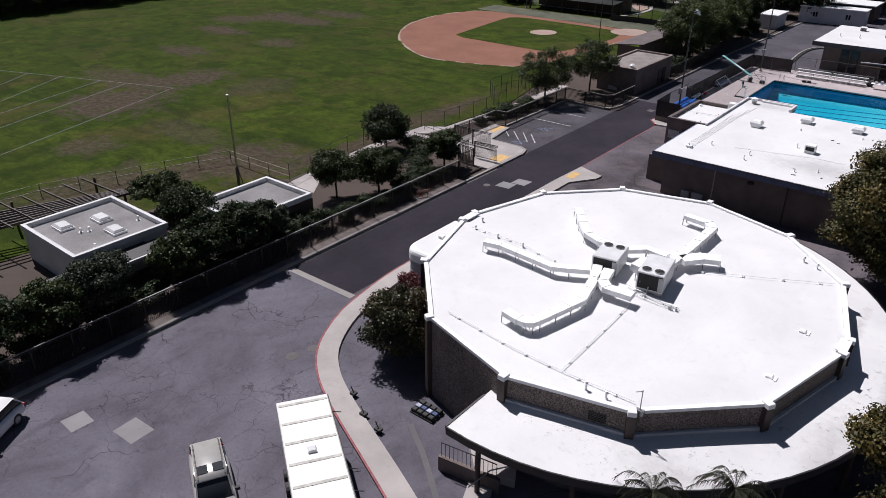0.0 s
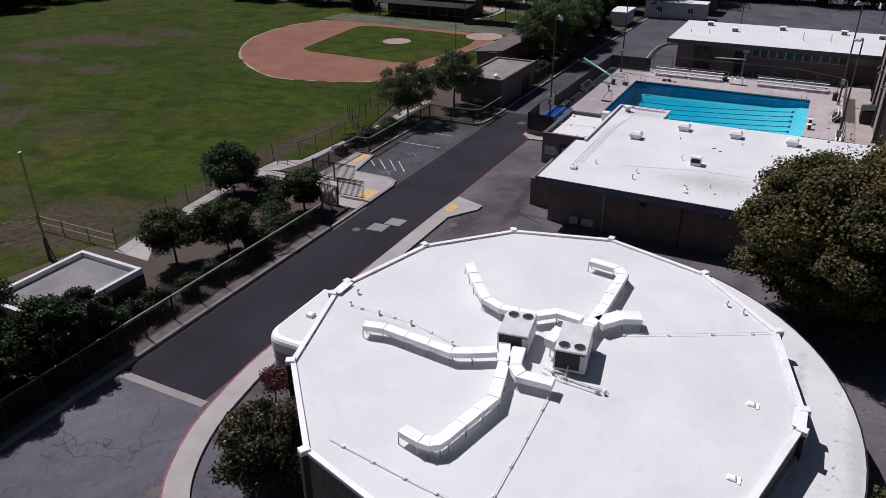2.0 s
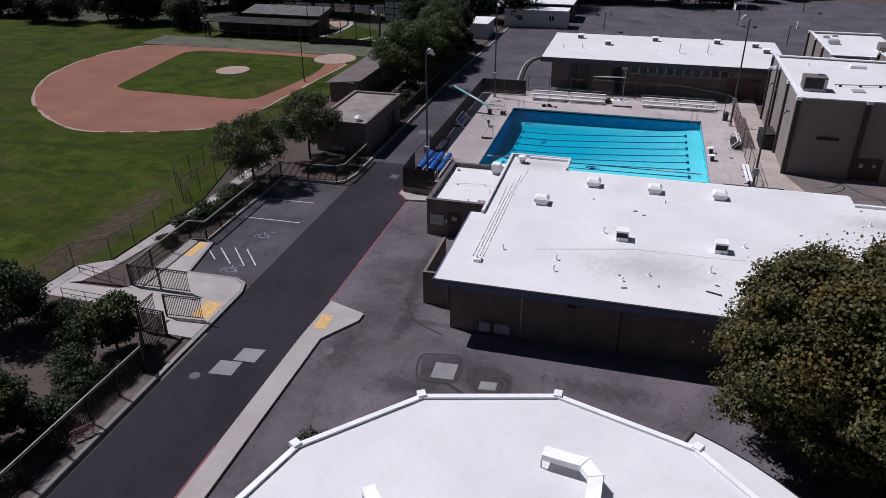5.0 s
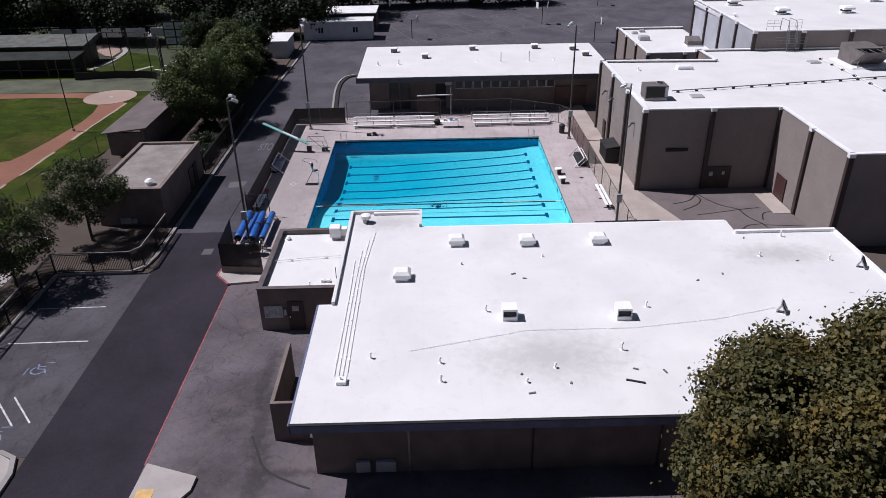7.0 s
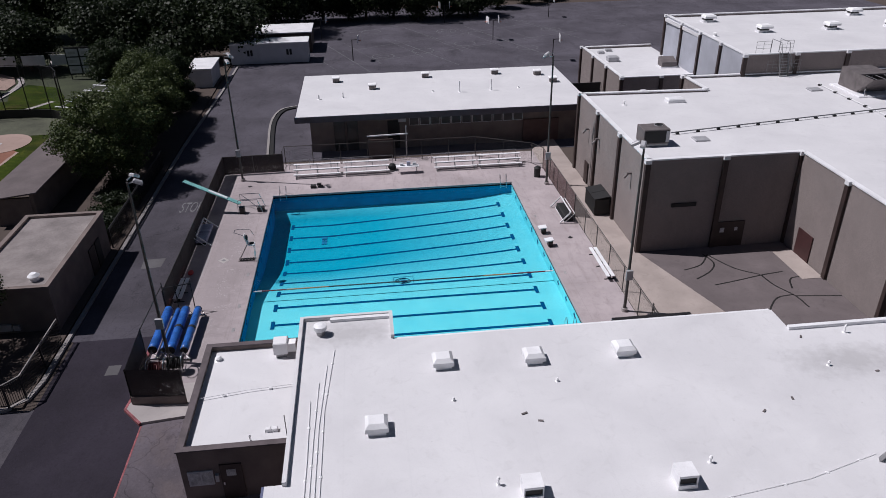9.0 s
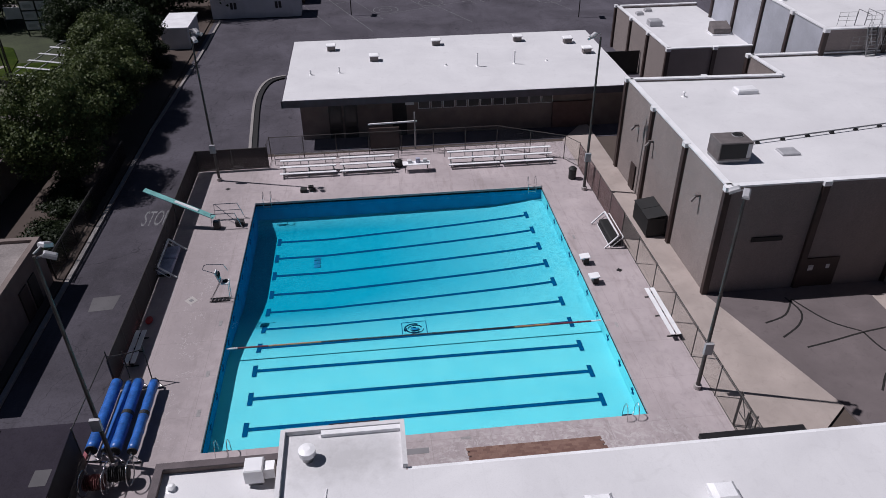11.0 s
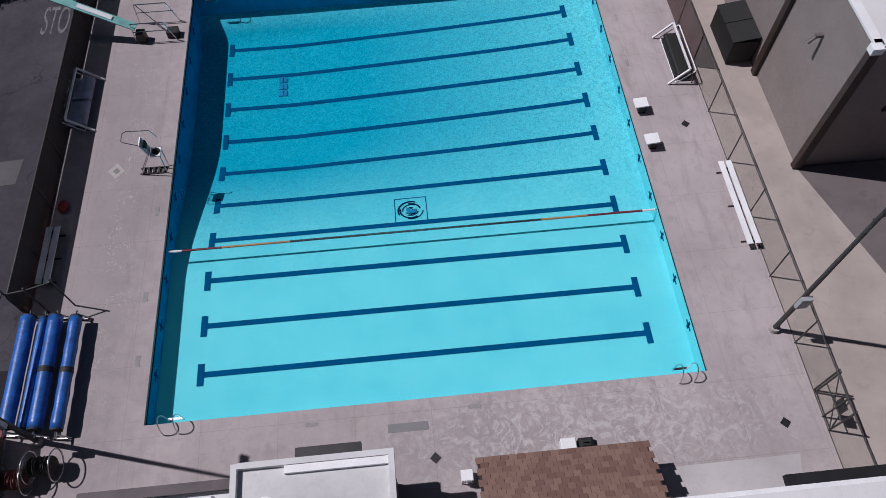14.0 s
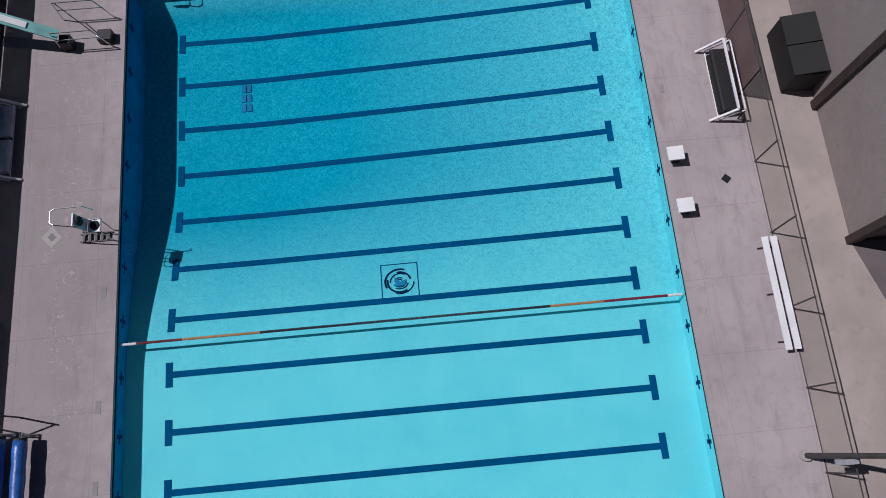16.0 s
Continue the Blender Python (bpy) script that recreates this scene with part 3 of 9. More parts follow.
# ---- builders ----
class Shape:
    """Collects faces in world metres and turns them into one mesh object."""

    def __init__(self):
        self.v, self.f = [], []

    def box(self, x0, x1, y0, y1, z0, z1, m=None):
        k = len(self.v)
        pts = [(x, y, z) for z in (z0, z1) for x, y in ((x0, y0), (x1, y0), (x1, y1), (x0, y1))]
        self.v += [tuple(m @ Vector(p)) for p in pts] if m else pts
        self.f += [tuple(k + i for i in q) for q in ((3, 2, 1, 0), (4, 5, 6, 7), (0, 1, 5, 4), (1, 2, 6, 5), (2, 3, 7, 6), (3, 0, 4, 7))]
        return self

    def chamfered(self, x0, x1, y0, y1, z0, z1, c, m=None):
        """A box whose top edges are cut back by c."""
        self.box(x0, x1, y0, y1, z0, z1 - c, m)
        k = len(self.v)
        pts = [(x0, y0, z1 - c), (x1, y0, z1 - c), (x1, y1, z1 - c), (x0, y1, z1 - c), (x0 + c, y0 + c, z1), (x1 - c, y0 + c, z1), (x1 - c, y1 - c, z1), (x0 + c, y1 - c, z1)]
        self.v += [tuple(m @ Vector(p)) for p in pts] if m else pts
        self.f.pop(-5)
        self.f += [tuple(k + i for i in q) for q in ((4, 5, 6, 7), (0, 1, 5, 4), (1, 2, 6, 5), (2, 3, 7, 6), (3, 0, 4, 7))]
        return self

    def prism(self, poly, z0, z1):
        """An upright prism; poly runs counter-clockwise. z0 and z1 may be functions of x, y."""
        k, n = len(self.v), len(poly)
        for z in (z0, z1):
            self.v += [(x, y, z(x, y) if callable(z) else z) for x, y in poly]
        self.f += [tuple(k + i for i in reversed(range(n))), tuple(k + n + i for i in range(n))]
        self.f += [(k + i, k + (i + 1) % n, k + n + (i + 1) % n, k + n + i) for i in range(n)]
        return self

    def ring(self, outer, inner, z0, z1):
        """A band between two closed outlines with equally many corners."""
        k, n = len(self.v), len(outer)
        for z in (z0, z1):
            for line in (outer, inner):
                self.v += [(x, y, z) for x, y in line]
        o0, i0, o1, i1 = k, k + n, k + 2 * n, k + 3 * n
        for a in range(n):
            b = (a + 1) % n
            self.f += [(o0 + a, o0 + b, o1 + b, o1 + a), (i0 + b, i0 + a, i1 + a, i1 + b), (o1 + a, o1 + b, i1 + b, i1 + a), (o0 + b, o0 + a, i0 + a, i0 + b)]
        return self

    def rod(self, a, b, r, n=8, r2=None, cap=True):
        a, b = Vector(a), Vector(b)
        d = b - a
        if d.length < 1e-6:
            return self
        q = d.to_track_quat("Z", "Y")
        k = len(self.v)
        for p, rad in ((a, r), (b, r if r2 is None else r2)):
            for i in range(n):
                w = 2 * math.pi * i / n
                self.v.append(tuple(p + q @ Vector((rad * math.cos(w), rad * math.sin(w), 0))))
        self.f += [(k + i, k + (i + 1) % n, k + n + (i + 1) % n, k + n + i) for i in range(n)]
        if cap:
            self.f += [tuple(k + i for i in reversed(range(n))), tuple(k + n + i for i in range(n))]
        return self

    def tube(self, pts, r, n=6):
        for a, b in zip(pts, pts[1:]):
            self.rod(a, b, r, n)
        return self

    def bend(self, pts, r, n=8):
        """One continuous round bar bent along a line of points."""
        pts = [Vector(p) for p in pts]
        first, q, last = len(self.v), None, None
        for i, p in enumerate(pts):
            t = (pts[min(i + 1, len(pts) - 1)] - pts[max(i - 1, 0)]).normalized()
            q = t.to_track_quat("Z", "Y") if q is None else last.rotation_difference(t) @ q
            last = t
            for j in range(n):
                w = 2 * math.pi * j / n
                self.v.append(tuple(p + q @ Vector((r * math.cos(w), r * math.sin(w), 0))))
        for i in range(len(pts) - 1):
            k = first + i * n
            self.f += [(k + j, k + (j + 1) % n, k + n + (j + 1) % n, k + n + j) for j in range(n)]
        self.f += [tuple(first + j for j in reversed(range(n))), tuple(first + (len(pts) - 1) * n + j for j in range(n))]
        return self

    def beam(self, a, b, w, h):
        """A bar of rectangular section from a to b, w wide and h deep."""
        a, b = Vector(a), Vector(b)
        m = Matrix.Translation(a) @ (b - a).to_track_quat("Y", "Z").to_matrix().to_4x4()
        return self.box(-w / 2, w / 2, 0, (b - a).length, -h / 2, h / 2, m)

    def sheet(self, *pts):
        k = len(self.v)
        self.v += [tuple(p) for p in pts]
        self.f.append(tuple(range(k, k + len(pts))))
        return self

    def ball(self, c, rx, ry, rz, n=12, rings=7, jitter=0.0):
        k = len(self.v)
        for j in range(rings + 1):
            th = math.pi * j / rings
            for i in range(n):
                ph = 2 * math.pi * i / n
                s = 1 + jitter * (random.random() - 0.5)
                self.v.append((c[0] + s * rx * math.sin(th) * math.cos(ph), c[1] + s * ry * math.sin(th) * math.sin(ph), c[2] + s * rz * math.cos(th)))
        for j in range(rings):
            for i in range(n):
                self.f.append((k + j * n + i, k + (j + 1) * n + i, k + (j + 1) * n + (i + 1) % n, k + j * n + (i + 1) % n))
        return self

    def torus(self, c, u, w, rad, r, n=24, k=6):
        """A closed ring of radius rad in the plane of the directions u and w."""
        c, u, w = Vector(c), Vector(u), Vector(w)
        side, first = u.cross(w), len(self.v)
        for i in range(n):
            a = 2 * math.pi * i / n
            d = u * math.cos(a) + w * math.sin(a)
            for j in range(k):
                b = 2 * math.pi * j / k
                self.v.append(tuple(c + d * (rad + r * math.cos(b)) + side * (r * math.sin(b))))
        self.f += [(first + i * k + j, first + (i + 1) % n * k + j, first + (i + 1) % n * k + (j + 1) % k, first + i * k + (j + 1) % k) for i in range(n) for j in range(k)]
        return self

    def mesh(self, name, mat, off=(0, 0, 0), smooth=False):
        me = bpy.data.meshes.new(name)
        me.from_pydata([(x - off[0], y - off[1], z - off[2]) for x, y, z in self.v], [], self.f)
        me.materials.append(mat)
        if smooth:
            me.polygons.foreach_set("use_smooth", [True] * len(me.polygons))
        me.update()
        return me


def thing(name, loc, label, category, group="", kind=""):
    ob = new(name)
    ob.location = loc
    ob.empty_display_size = 0.2
    return tagged(ob, label, category, group, kind)


def base_of(ob):
    while ob.parent:
        ob = ob.parent
    return tuple(ob.location)


def part(name, shape, mat, parent, label="", smooth=False):
    ob = new(name, shape.mesh(name, mat, base_of(parent), smooth))
    ob.parent = parent
    return tagged(ob, label)


def solid(name, shape, mat, label, category, kind="", group="", smooth=False):
    """A thing of one mesh."""
    xs = [min(c) for c in zip(*shape.v)]
    xm = [max(c) for c in zip(*shape.v)]
    off = ((xs[0] + xm[0]) / 2, (xs[1] + xm[1]) / 2, xs[2])
    ob = new(name, shape.mesh(name, mat, off, smooth))
    ob.location = off
    return tagged(ob, label, category, group, kind)


def structure(name, shape, mat, label, category="ground", smooth=False):
    ob = new(name, shape.mesh(name, mat, (0, 0, 0), smooth))
    return tagged(ob, label, category, "", "structure")


def loft(rings):
    """A closed skin through cross sections of equally many points."""
    s = Shape()
    n = len(rings[0])
    for r in rings:
        s.v += [tuple(p) for p in r]
    for k in range(len(rings) - 1):
        for i in range(n):
            j = (i + 1) % n
            s.f.append((k * n + i, k * n + j, (k + 1) * n + j, (k + 1) * n + i))
    s.f.append(tuple(reversed(range(n))))
    s.f.append(tuple((len(rings) - 1) * n + i for i in range(n)))
    return s


def rect(x0, x1, y0, y1):
    return [(x0, y0), (x1, y0), (x1, y1), (x0, y1)]


def offset_line(pts, d):
    """The line shifted d to its left."""
    out = []
    for i, p in enumerate(pts):
        a, b = Vector(pts[max(i - 1, 0)]), Vector(pts[min(i + 1, len(pts) - 1)])
        t = (b - a).normalized()
        out.append((p[0] - t.y * d, p[1] + t.x * d))
    return out


def smooth_line(pts, steps=5):
    """Rounds a line of points off (Catmull-Rom)."""
    out = []
    for i in range(len(pts) - 1):
        p0, p1, p2, p3 = (Vector(pts[max(0, min(len(pts) - 1, i + k))]) for k in (-1, 0, 1, 2))
        for s in range(steps):
            t = s / steps
            out.append(tuple(0.5 * (2 * p1 + (p2 - p0) * t + (2 * p0 - 5 * p1 + 4 * p2 - p3) * t * t + (3 * p1 - p0 - 3 * p2 + p3) * t ** 3)))
    out.append(tuple(pts[-1]))
    return out


def ribbon(shape, pts, w, z0, z1):
    """A low strip w wide along a line."""
    a, b = offset_line(pts, w / 2), offset_line(pts, -w / 2)
    for i in range(len(pts) - 1):
        shape.prism([b[i], b[i + 1], a[i + 1], a[i]], z0, z1)
    return shape


# ---- ground ----
G = -0.15  # asphalt level; pool deck and pavements lie at 0
PX0, PX1, PY0, PY1 = -29.04, -6.18, 87.23, 112.36  # pool edge

s = Shape()
for x0, x1, y0, y1 in ((-2500, -29.2, -2500, 2500), (-6.0, 2500, -2500, 2500), (-29.2, -6.0, -2500, 87.0), (-29.2, -6.0, 112.6, 2500)):
    s.sheet((x0, y0, G - 0.02), (x1, y0, G - 0.02), (x1, y1, G - 0.02), (x0, y1, G - 0.02))
structure("ground", s, SOIL, "bare brown soil around the school grounds")

structure("lot_asphalt", Shape().prism(rect(-40, 45, -60, 30.0), G - 0.015, G), OLD_ASPHALT, "cracked weathered grey asphalt parking lot")
structure("road", Shape().prism(rect(-40, -33.45, 30.55, 90.2), G - 0.015, G), ROAD_ASPHALT, "dark newly paved asphalt service road", "road")
structure("road_strip", ribbon(Shape(), [(-40, 30.2), (-33.2, 30.3)], 0.55, G - 0.015, G + 0.004), KERB, "worn pale concrete strip across the road", "road")
structure("yard_asphalt", Shape().prism(rect(-33.45, 45, 30.0, 81.5), G - 0.015, G), YARD_ASPHALT, "stained patched grey asphalt yard between buildings")
structure("parking_bay", Shape().prism(rect(-47.0, -40, 63.9, 83.4), G - 0.015, G), BAY_ASPHALT, "faded asphalt parking bay beside the road")
structure("north_road", Shape().prism(rect(-40.2, -34.5, 90.2, 121.5), G - 0.015, G), LANE_ASPHALT, "greyed older asphalt lane beside the pool fence", "road")
structure("playground_asphalt", Shape().prism([(-40.2, 121.5), (90, 121.5), (90, 212), (-40.2, 212)], G - 0.015, G), COURT_ASPHALT, "large grey asphalt playground with faded court lines")

# playing field
field = [(-210, -90), (-57.6, -90), (-57.6, 29.5), (-55.4, 40.6), (-53.6, 42), (-54.9, 56), (-54.7, 62.9), (-52.5, 64.5), (-52.2, 70), (-51.8, 76), (-54.5, 88), (-55.5, 100), (-54.0, 112), (-50, 134), (-50, 150), (-210, 150)]
structure("grass_field", Shape().prism(field, G - 0.015, -0.06), GRASS, "worn green sports field with bare brown patches", "grass")
clay = smooth_line([(-58.6, 129), (-59.3, 118), (-60.2, 104), (-61.5, 97), (-65.0, 94.0), (-70.5, 92.1), (-77.4, 91.0), (-85.8, 95.0), (-93.4, 101.8), (-99.2, 111.2),
                    (-101.4, 122.2), (-99.5, 130.5), (-96.5, 134.0), (-89.0, 134.6), (-77, 134.6), (-64, 134.2)], 4)
structure("infield_clay", Shape().prism(clay[::-1], -0.058, -0.045), CLAY, "reddish clay baseball infield", "baseball infield")
rng = random.Random(21)
s = Shape()
rim = clay + [clay[0]]
for a, b in zip(rim, rim[1:]):
    if rng.random() < 0.8 and max(a[1], b[1]) < 133.5:
        ribbon(s, [a, ((a[0] + b[0]) / 2 + rng.uniform(-0.1, 0.1), (a[1] + b[1]) / 2 + rng.uniform(-0.1, 0.1)), b], rng.uniform(0.18, 0.5), -0.06, -0.041)
structure("clay_rim", s, PALE_CLAY, "pale dry worn edge of the clay infield", "baseball infield")
structure("infield_grass", Shape().prism(smooth_line([(-85.6, 109.0), (-83.0, 107.6), (-80.0, 107.6), (-66.7, 107.2), (-64.0, 108.0), (-62.8, 110.0), (-61.2, 121.3), (-61.9, 128.0), (-63.7, 130.6), (-66.5, 132.0), (-77.0, 132.3), (-84.5, 132.4), (-87.6, 131.0), (-88.2, 128.0), (-85.9, 111.5)], 2)[:-1], -0.044, -0.03), GRASS, "mown green infield grass square", "grass")
structure("foul_ground", Shape().prism(rect(-100, -49.9, 134.7, 142.0), -0.055, -0.042), plain("dull_worn_turf", (0.066, 0.070, 0.046), 0.95, 0, 0.35, 0.3, 6), "dull worn turf behind the home plate", "grass")


def disc(name, x, y, rx, ry, z0, z1, mat, label, cat, turn=0.0, n=28):
    pts = []
    for i in range(n):
        a = 2 * math.pi * i / n
        u, w = rx * math.cos(a), ry * math.sin(a)
        pts.append((x + u * math.cos(turn) - w * math.sin(turn), y + u * math.sin(turn) + w * math.cos(turn)))
    return structure(name, Shape().prism(pts, z0, z1), mat, label, cat)


# turf coloured dark for the tree shade over it
structure("grass_verge", Shape().prism([(-205, 142.1), (-52.2, 142.1), (-52.2, 215), (-205, 215)], G - 0.015, -0.11), plain("shaded_rough_turf", (0.030, 0.038, 0.016), 0.95, 0, 0.4, 0.2, 5), "rough turf under the far trees, their shade in its dark colour", "grass")
solid("home_plate", Shape().box(-61.95, -61.5, 131.8, 132.25, -0.012, 0.0), WHITE_PAINT, "white rubber home plate on the clay", "home plate")
disc("pitching_mound", -74.0, 121.0, 2.5, 2.6, -0.03, 0.05, PALE_CLAY, "pale round clay pitching mound", "pitching mound")
disc("home_plate_circle", -61.8, 132.0, 3.4, 3.5, -0.03, -0.012, PALE_CLAY, "pale clay circle round home plate", "home plate")

# white lines painted on the grass
s = Shape()
for a, b in (((-82.15, 26.2), (-92.3, 53.8)), ((-92.3, 53.8), (-122.2, 42.3)), ((-91.8, 30.1), (-99.5, 50.7)), ((-97.7, 32.4), (-103.9, 49.5)), ((-102.9, 34.5), (-110.7, 47.1)), ((-110, 36), (-116, 44.5))):
    ribbon(s, [a, b], 0.10, -0.059, -0.052)
structure("field_line", s, FAINT_PAINT, "faint white chalk lines on the grass", "field marking")

# planted strip, path, pavements and kerbs west of the road
structure("planting_strip", Shape().prism([(-57.5, -30), (-41.0, -30), (-41.0, 57.4), (-44.0, 58.5), (-53.4, 58.7), (-54.6, 56), (-53.6, 42), (-55.3, 40.6), (-57.5, 29.5)], G - 0.015, -0.03), SOIL, "brown mulch planting strip behind the fence", "planting strip")
structure("planting_bed", Shape().prism([(-52.3, 61), (-48.5, 61.2), (-48.4, 69.2), (-47.2, 69.4), (-47.2, 83.6), (-40.7, 83.6), (-40.7, 200), (-52, 200), (-52, 134), (-54, 112), (-54, 90), (-51.6, 90), (-51.0, 76), (-51.4, 70)], G - 0.015, -0.03), SOIL, "mulched planting bed beside the parking bay", "planting strip")
structure("field_path", Shape().prism([(-52.9, 41.0), (-49.2, 41.0), (-51.4, 44), (-52.9, 50), (-53.6, 56), (-53.5, 60.4), (-52.4, 61.0), (-51.6, 63.1), (-50.7, 68.5), (-50.3, 74.4), (-50.5, 90), (-51.7, 90), (-51.4, 75.8), (-51.9, 69.7), (-52.2, 64.4), (-54.4, 62.9), (-54.8, 56), (-54.0, 48)], G, 0.0), WALK, "pale concrete footpath along the field", "pavement")
structure("gate_pavement", Shape().prism([(-53.5, 58.7), (-44.1, 58.4), (-42.2, 56.5), (-40.3, 56.5), (-40.3, 62.7), (-40.65, 63.6), (-41.5, 64.1), (-45.4, 64.1), (-46.45, 68.95), (-48.35, 69.05), (-48.4, 61.2), (-49.0, 60.7), (-53.6, 60.5)], G, 0.003), WALK, "pale concrete apron at the gate", "pavement")
for i, (x0, x1, y0, y1) in enumerate(((-41.85, -40.5, 58.75, 60.8), (-47.4, -46.6, 66.4, 68.8))):
    structure("tactile_pad", Shape().prism(rect(x0, x1, y0, y1), 0.004, 0.012), YELLOW_PAINT, "yellow tactile paving pad on the pavement", "tactile paving")
s = Shape()
for line in ([(-40.1, -60), (-40.1, 57.4), (-40.15, 62.6), (-40.55, 63.75), (-41.4, 64.2), (-45.5, 64.2), (-46.35, 69.05), (-47.1, 69.3), (-47.1, 83.3), (-41.6, 83.5), (-40.7, 84.3), (-40.4, 86), (-40.4, 128), (-39.6, 150), (-39.4, 165)],):
    ribbon(s, line, 0.28, G - 0.01, 0.01)
structure("kerb", s, KERB, "grey concrete kerb along the road", "kerb")
s = ribbon(Shape(), [(-39.82, -60), (-39.82, 57.4)], 0.26, G - 0.01, G + 0.005)
structure("gutter", s, GUTTER, "worn concrete gutter along the kerb", "kerb")

structure("fence_strip", Shape().prism(rect(-40.98, -40.24, -60, 52.4), G, 0.004), plain("dusty_dirt_strip", (0.135, 0.108, 0.106), 0.9, 0.0, 0.35, 1.2, 14), "dusty brown strip under the fence", "pavement")

# curving pavement on the east side of the road
walk_outer = smooth_line([(-6.0, 12.2), (-12.0, 15.0), (-18.6, 18.1), (-25.4, 21.0), (-28.5, 22.7), (-30.6, 24.8), (-32.2, 28.0), (-33.0, 31.5), (-33.45, 36), (-33.5, 48), (-33.5, 58.6)], 5)
walk_inner = offset_line(walk_outer, -1.35)
s = Shape()
for i in range(len(walk_outer) - 1):
    s.prism([walk_outer[i], walk_inner[i], walk_inner[i + 1], walk_outer[i + 1]][::-1], G - 0.01, 0.0)
s.prism([(-33.5, 58.6), (-32.15, 58.6), (-30.5, 61.2), (-30.45, 62.1), (-33.3, 63.1)], G - 0.01, 0.0)
structure("pavement", s, WALK, "pale concrete pavement curving along the road", "pavement")
structure("kerb_ramp_pad", Shape().prism(rect(-33.15, -32.3, 59.6, 61.3), 0.004, 0.012), YELLOW_PAINT, "yellow tactile pad on the kerb ramp", "tactile paving")
structure("red_kerb", ribbon(Shape(), [(x - 0.0, y) for x, y in walk_outer[:46]], 0.12, G, 0.006), RED_PAINT, "kerb edge with worn red paint", "kerb")
structure("red_kerb_line", ribbon(Shape(), [(-33.45, 63.1), (-33.45, 81.2)], 0.10, G, G + 0.006), RED_PAINT, "faded red paint line along the road", "road marking")
structure("island_pavement", Shape().prism([(-34.6, 82.6), (-33.5, 81.3), (-31.0, 81.6), (-30.8, 84.6), (-34.2, 84.6)], G - 0.01, 0.01), WALK, "small concrete kerb island by the screened cage", "pavement")
structure("red_kerb_island", ribbon(Shape(), [(-34.4, 84.6), (-34.65, 82.6), (-33.5, 81.25)], 0.16, G, 0.018), RED_PAINT, "island kerb with worn red paint", "kerb")

# patches, covers and marks set in the asphalt
for pts, lab in (([(-36.6, 55.2), (-35.15, 55.3), (-35.1, 56.7), (-36.55, 56.55)], 0), ([(-37.4, 53.6), (-35.9, 53.75), (-35.9, 55.15), (-37.35, 55.0)], 0), ([(-24.15, 56.7), (-22.75, 56.8), (-22.8, 58.35), (-24.2, 58.25)], 0),
                 ([(-21.1, 56.35), (-20.1, 56.45), (-20.1, 57.2), (-21.1, 57.1)], 0), ([(-36.15, 10.9), (-34.8, 10.85), (-34.75, 12.1), (-36.05, 12.15)], 0), ([(-33.2, 12.3), (-31.5, 12.4), (-31.6, 13.8), (-33.3, 13.7)], 0),
                 ([(-36.9, 86.2), (-36.1, 86.2), (-36.1, 87.2), (-36.9, 87.2)], 0), ([(-38.1, 99.8), (-36.6, 99.9), (-36.5, 101.4), (-38.2, 101.3)], 0)):
    structure("utility_cover", Shape().prism(pts, G, G + 0.008), PATCH if pts[0][1] < 80 else PATCH_WORN, "square pale concrete utility cover in the asphalt", "utility cover")
for x, y, r in ((-38.05, 53.2, 0.34), (-31.0, 22.9, 0.42), (-30.6, 24.3, 0.38), (-31.2, 57.6, 0.4)):
    disc("manhole_cover", x, y, r, r, G, G + 0.008, GUTTER, "round iron manhole cover in the asphalt", "manhole cover", 0, 18)
s = Shape()
for pts, w in (([(-21.2, 22.9), (-20.5, 22.4), (-19.1, 21.5), (-16.5, 19.5)], 0.3),):
    ribbon(s, smooth_line(pts, 4), w, G, G + 0.005)
structure("trench_patch", s, PATCH_WORN, "pale filled trench across the asphalt", "asphalt patch")
s = Shape()
for pts, w in (([(-22.9, 58.9), (-23.1, 59.2), (-24.9, 58.95), (-25.3, 58.5), (-25.2, 57.4), (-24.95, 56.6), (-24.5, 56.3), (-23.0, 56.35)], 0.09), ([(-23.0, 56.35), (-21.9, 55.75), (-20.8, 55.5), (-20.0, 55.9), (-19.45, 56.6), (-19.45, 57.4), (-19.9, 57.8)], 0.15),
               ([(-21.5, 57.3), (-21.25, 56.25), (-20.5, 56.15), (-19.85, 56.4), (-19.85, 57.3), (-20.5, 57.7)], 0.08), ([(-28.3, 65.1), (-27.8, 64.0), (-27.1, 62.6), (-25.7, 61.7), (-24.6, 61.2)], 0.10)):
    ribbon(s, smooth_line(pts, 4), w * 1.3, G, G + 0.007)
structure("asphalt_seam", s, SEAM, "dark sealed seams in the yard asphalt", "asphalt seam")
s = Shape().prism(smooth_line([(-25.3, 58.7), (-24.9, 57.2), (-24.5, 56.1), (-23.0, 56.2), (-22.4, 57.1), (-22.7, 58.9), (-24.0, 59.0), (-25.3, 58.7)], 4)[:-1], G, G + 0.003)
s.prism(smooth_line([(-22.1, 58.2), (-22.0, 57.0), (-21.2, 55.9), (-19.4, 56.1), (-19.2, 57.2), (-19.6, 58.2), (-21.0, 58.6), (-22.1, 58.2)], 4)[:-1], G, G + 0.0035)
structure("asphalt_patch", s, DARK_PATCH, "darker ragged patches round the utility covers", "asphalt patch")

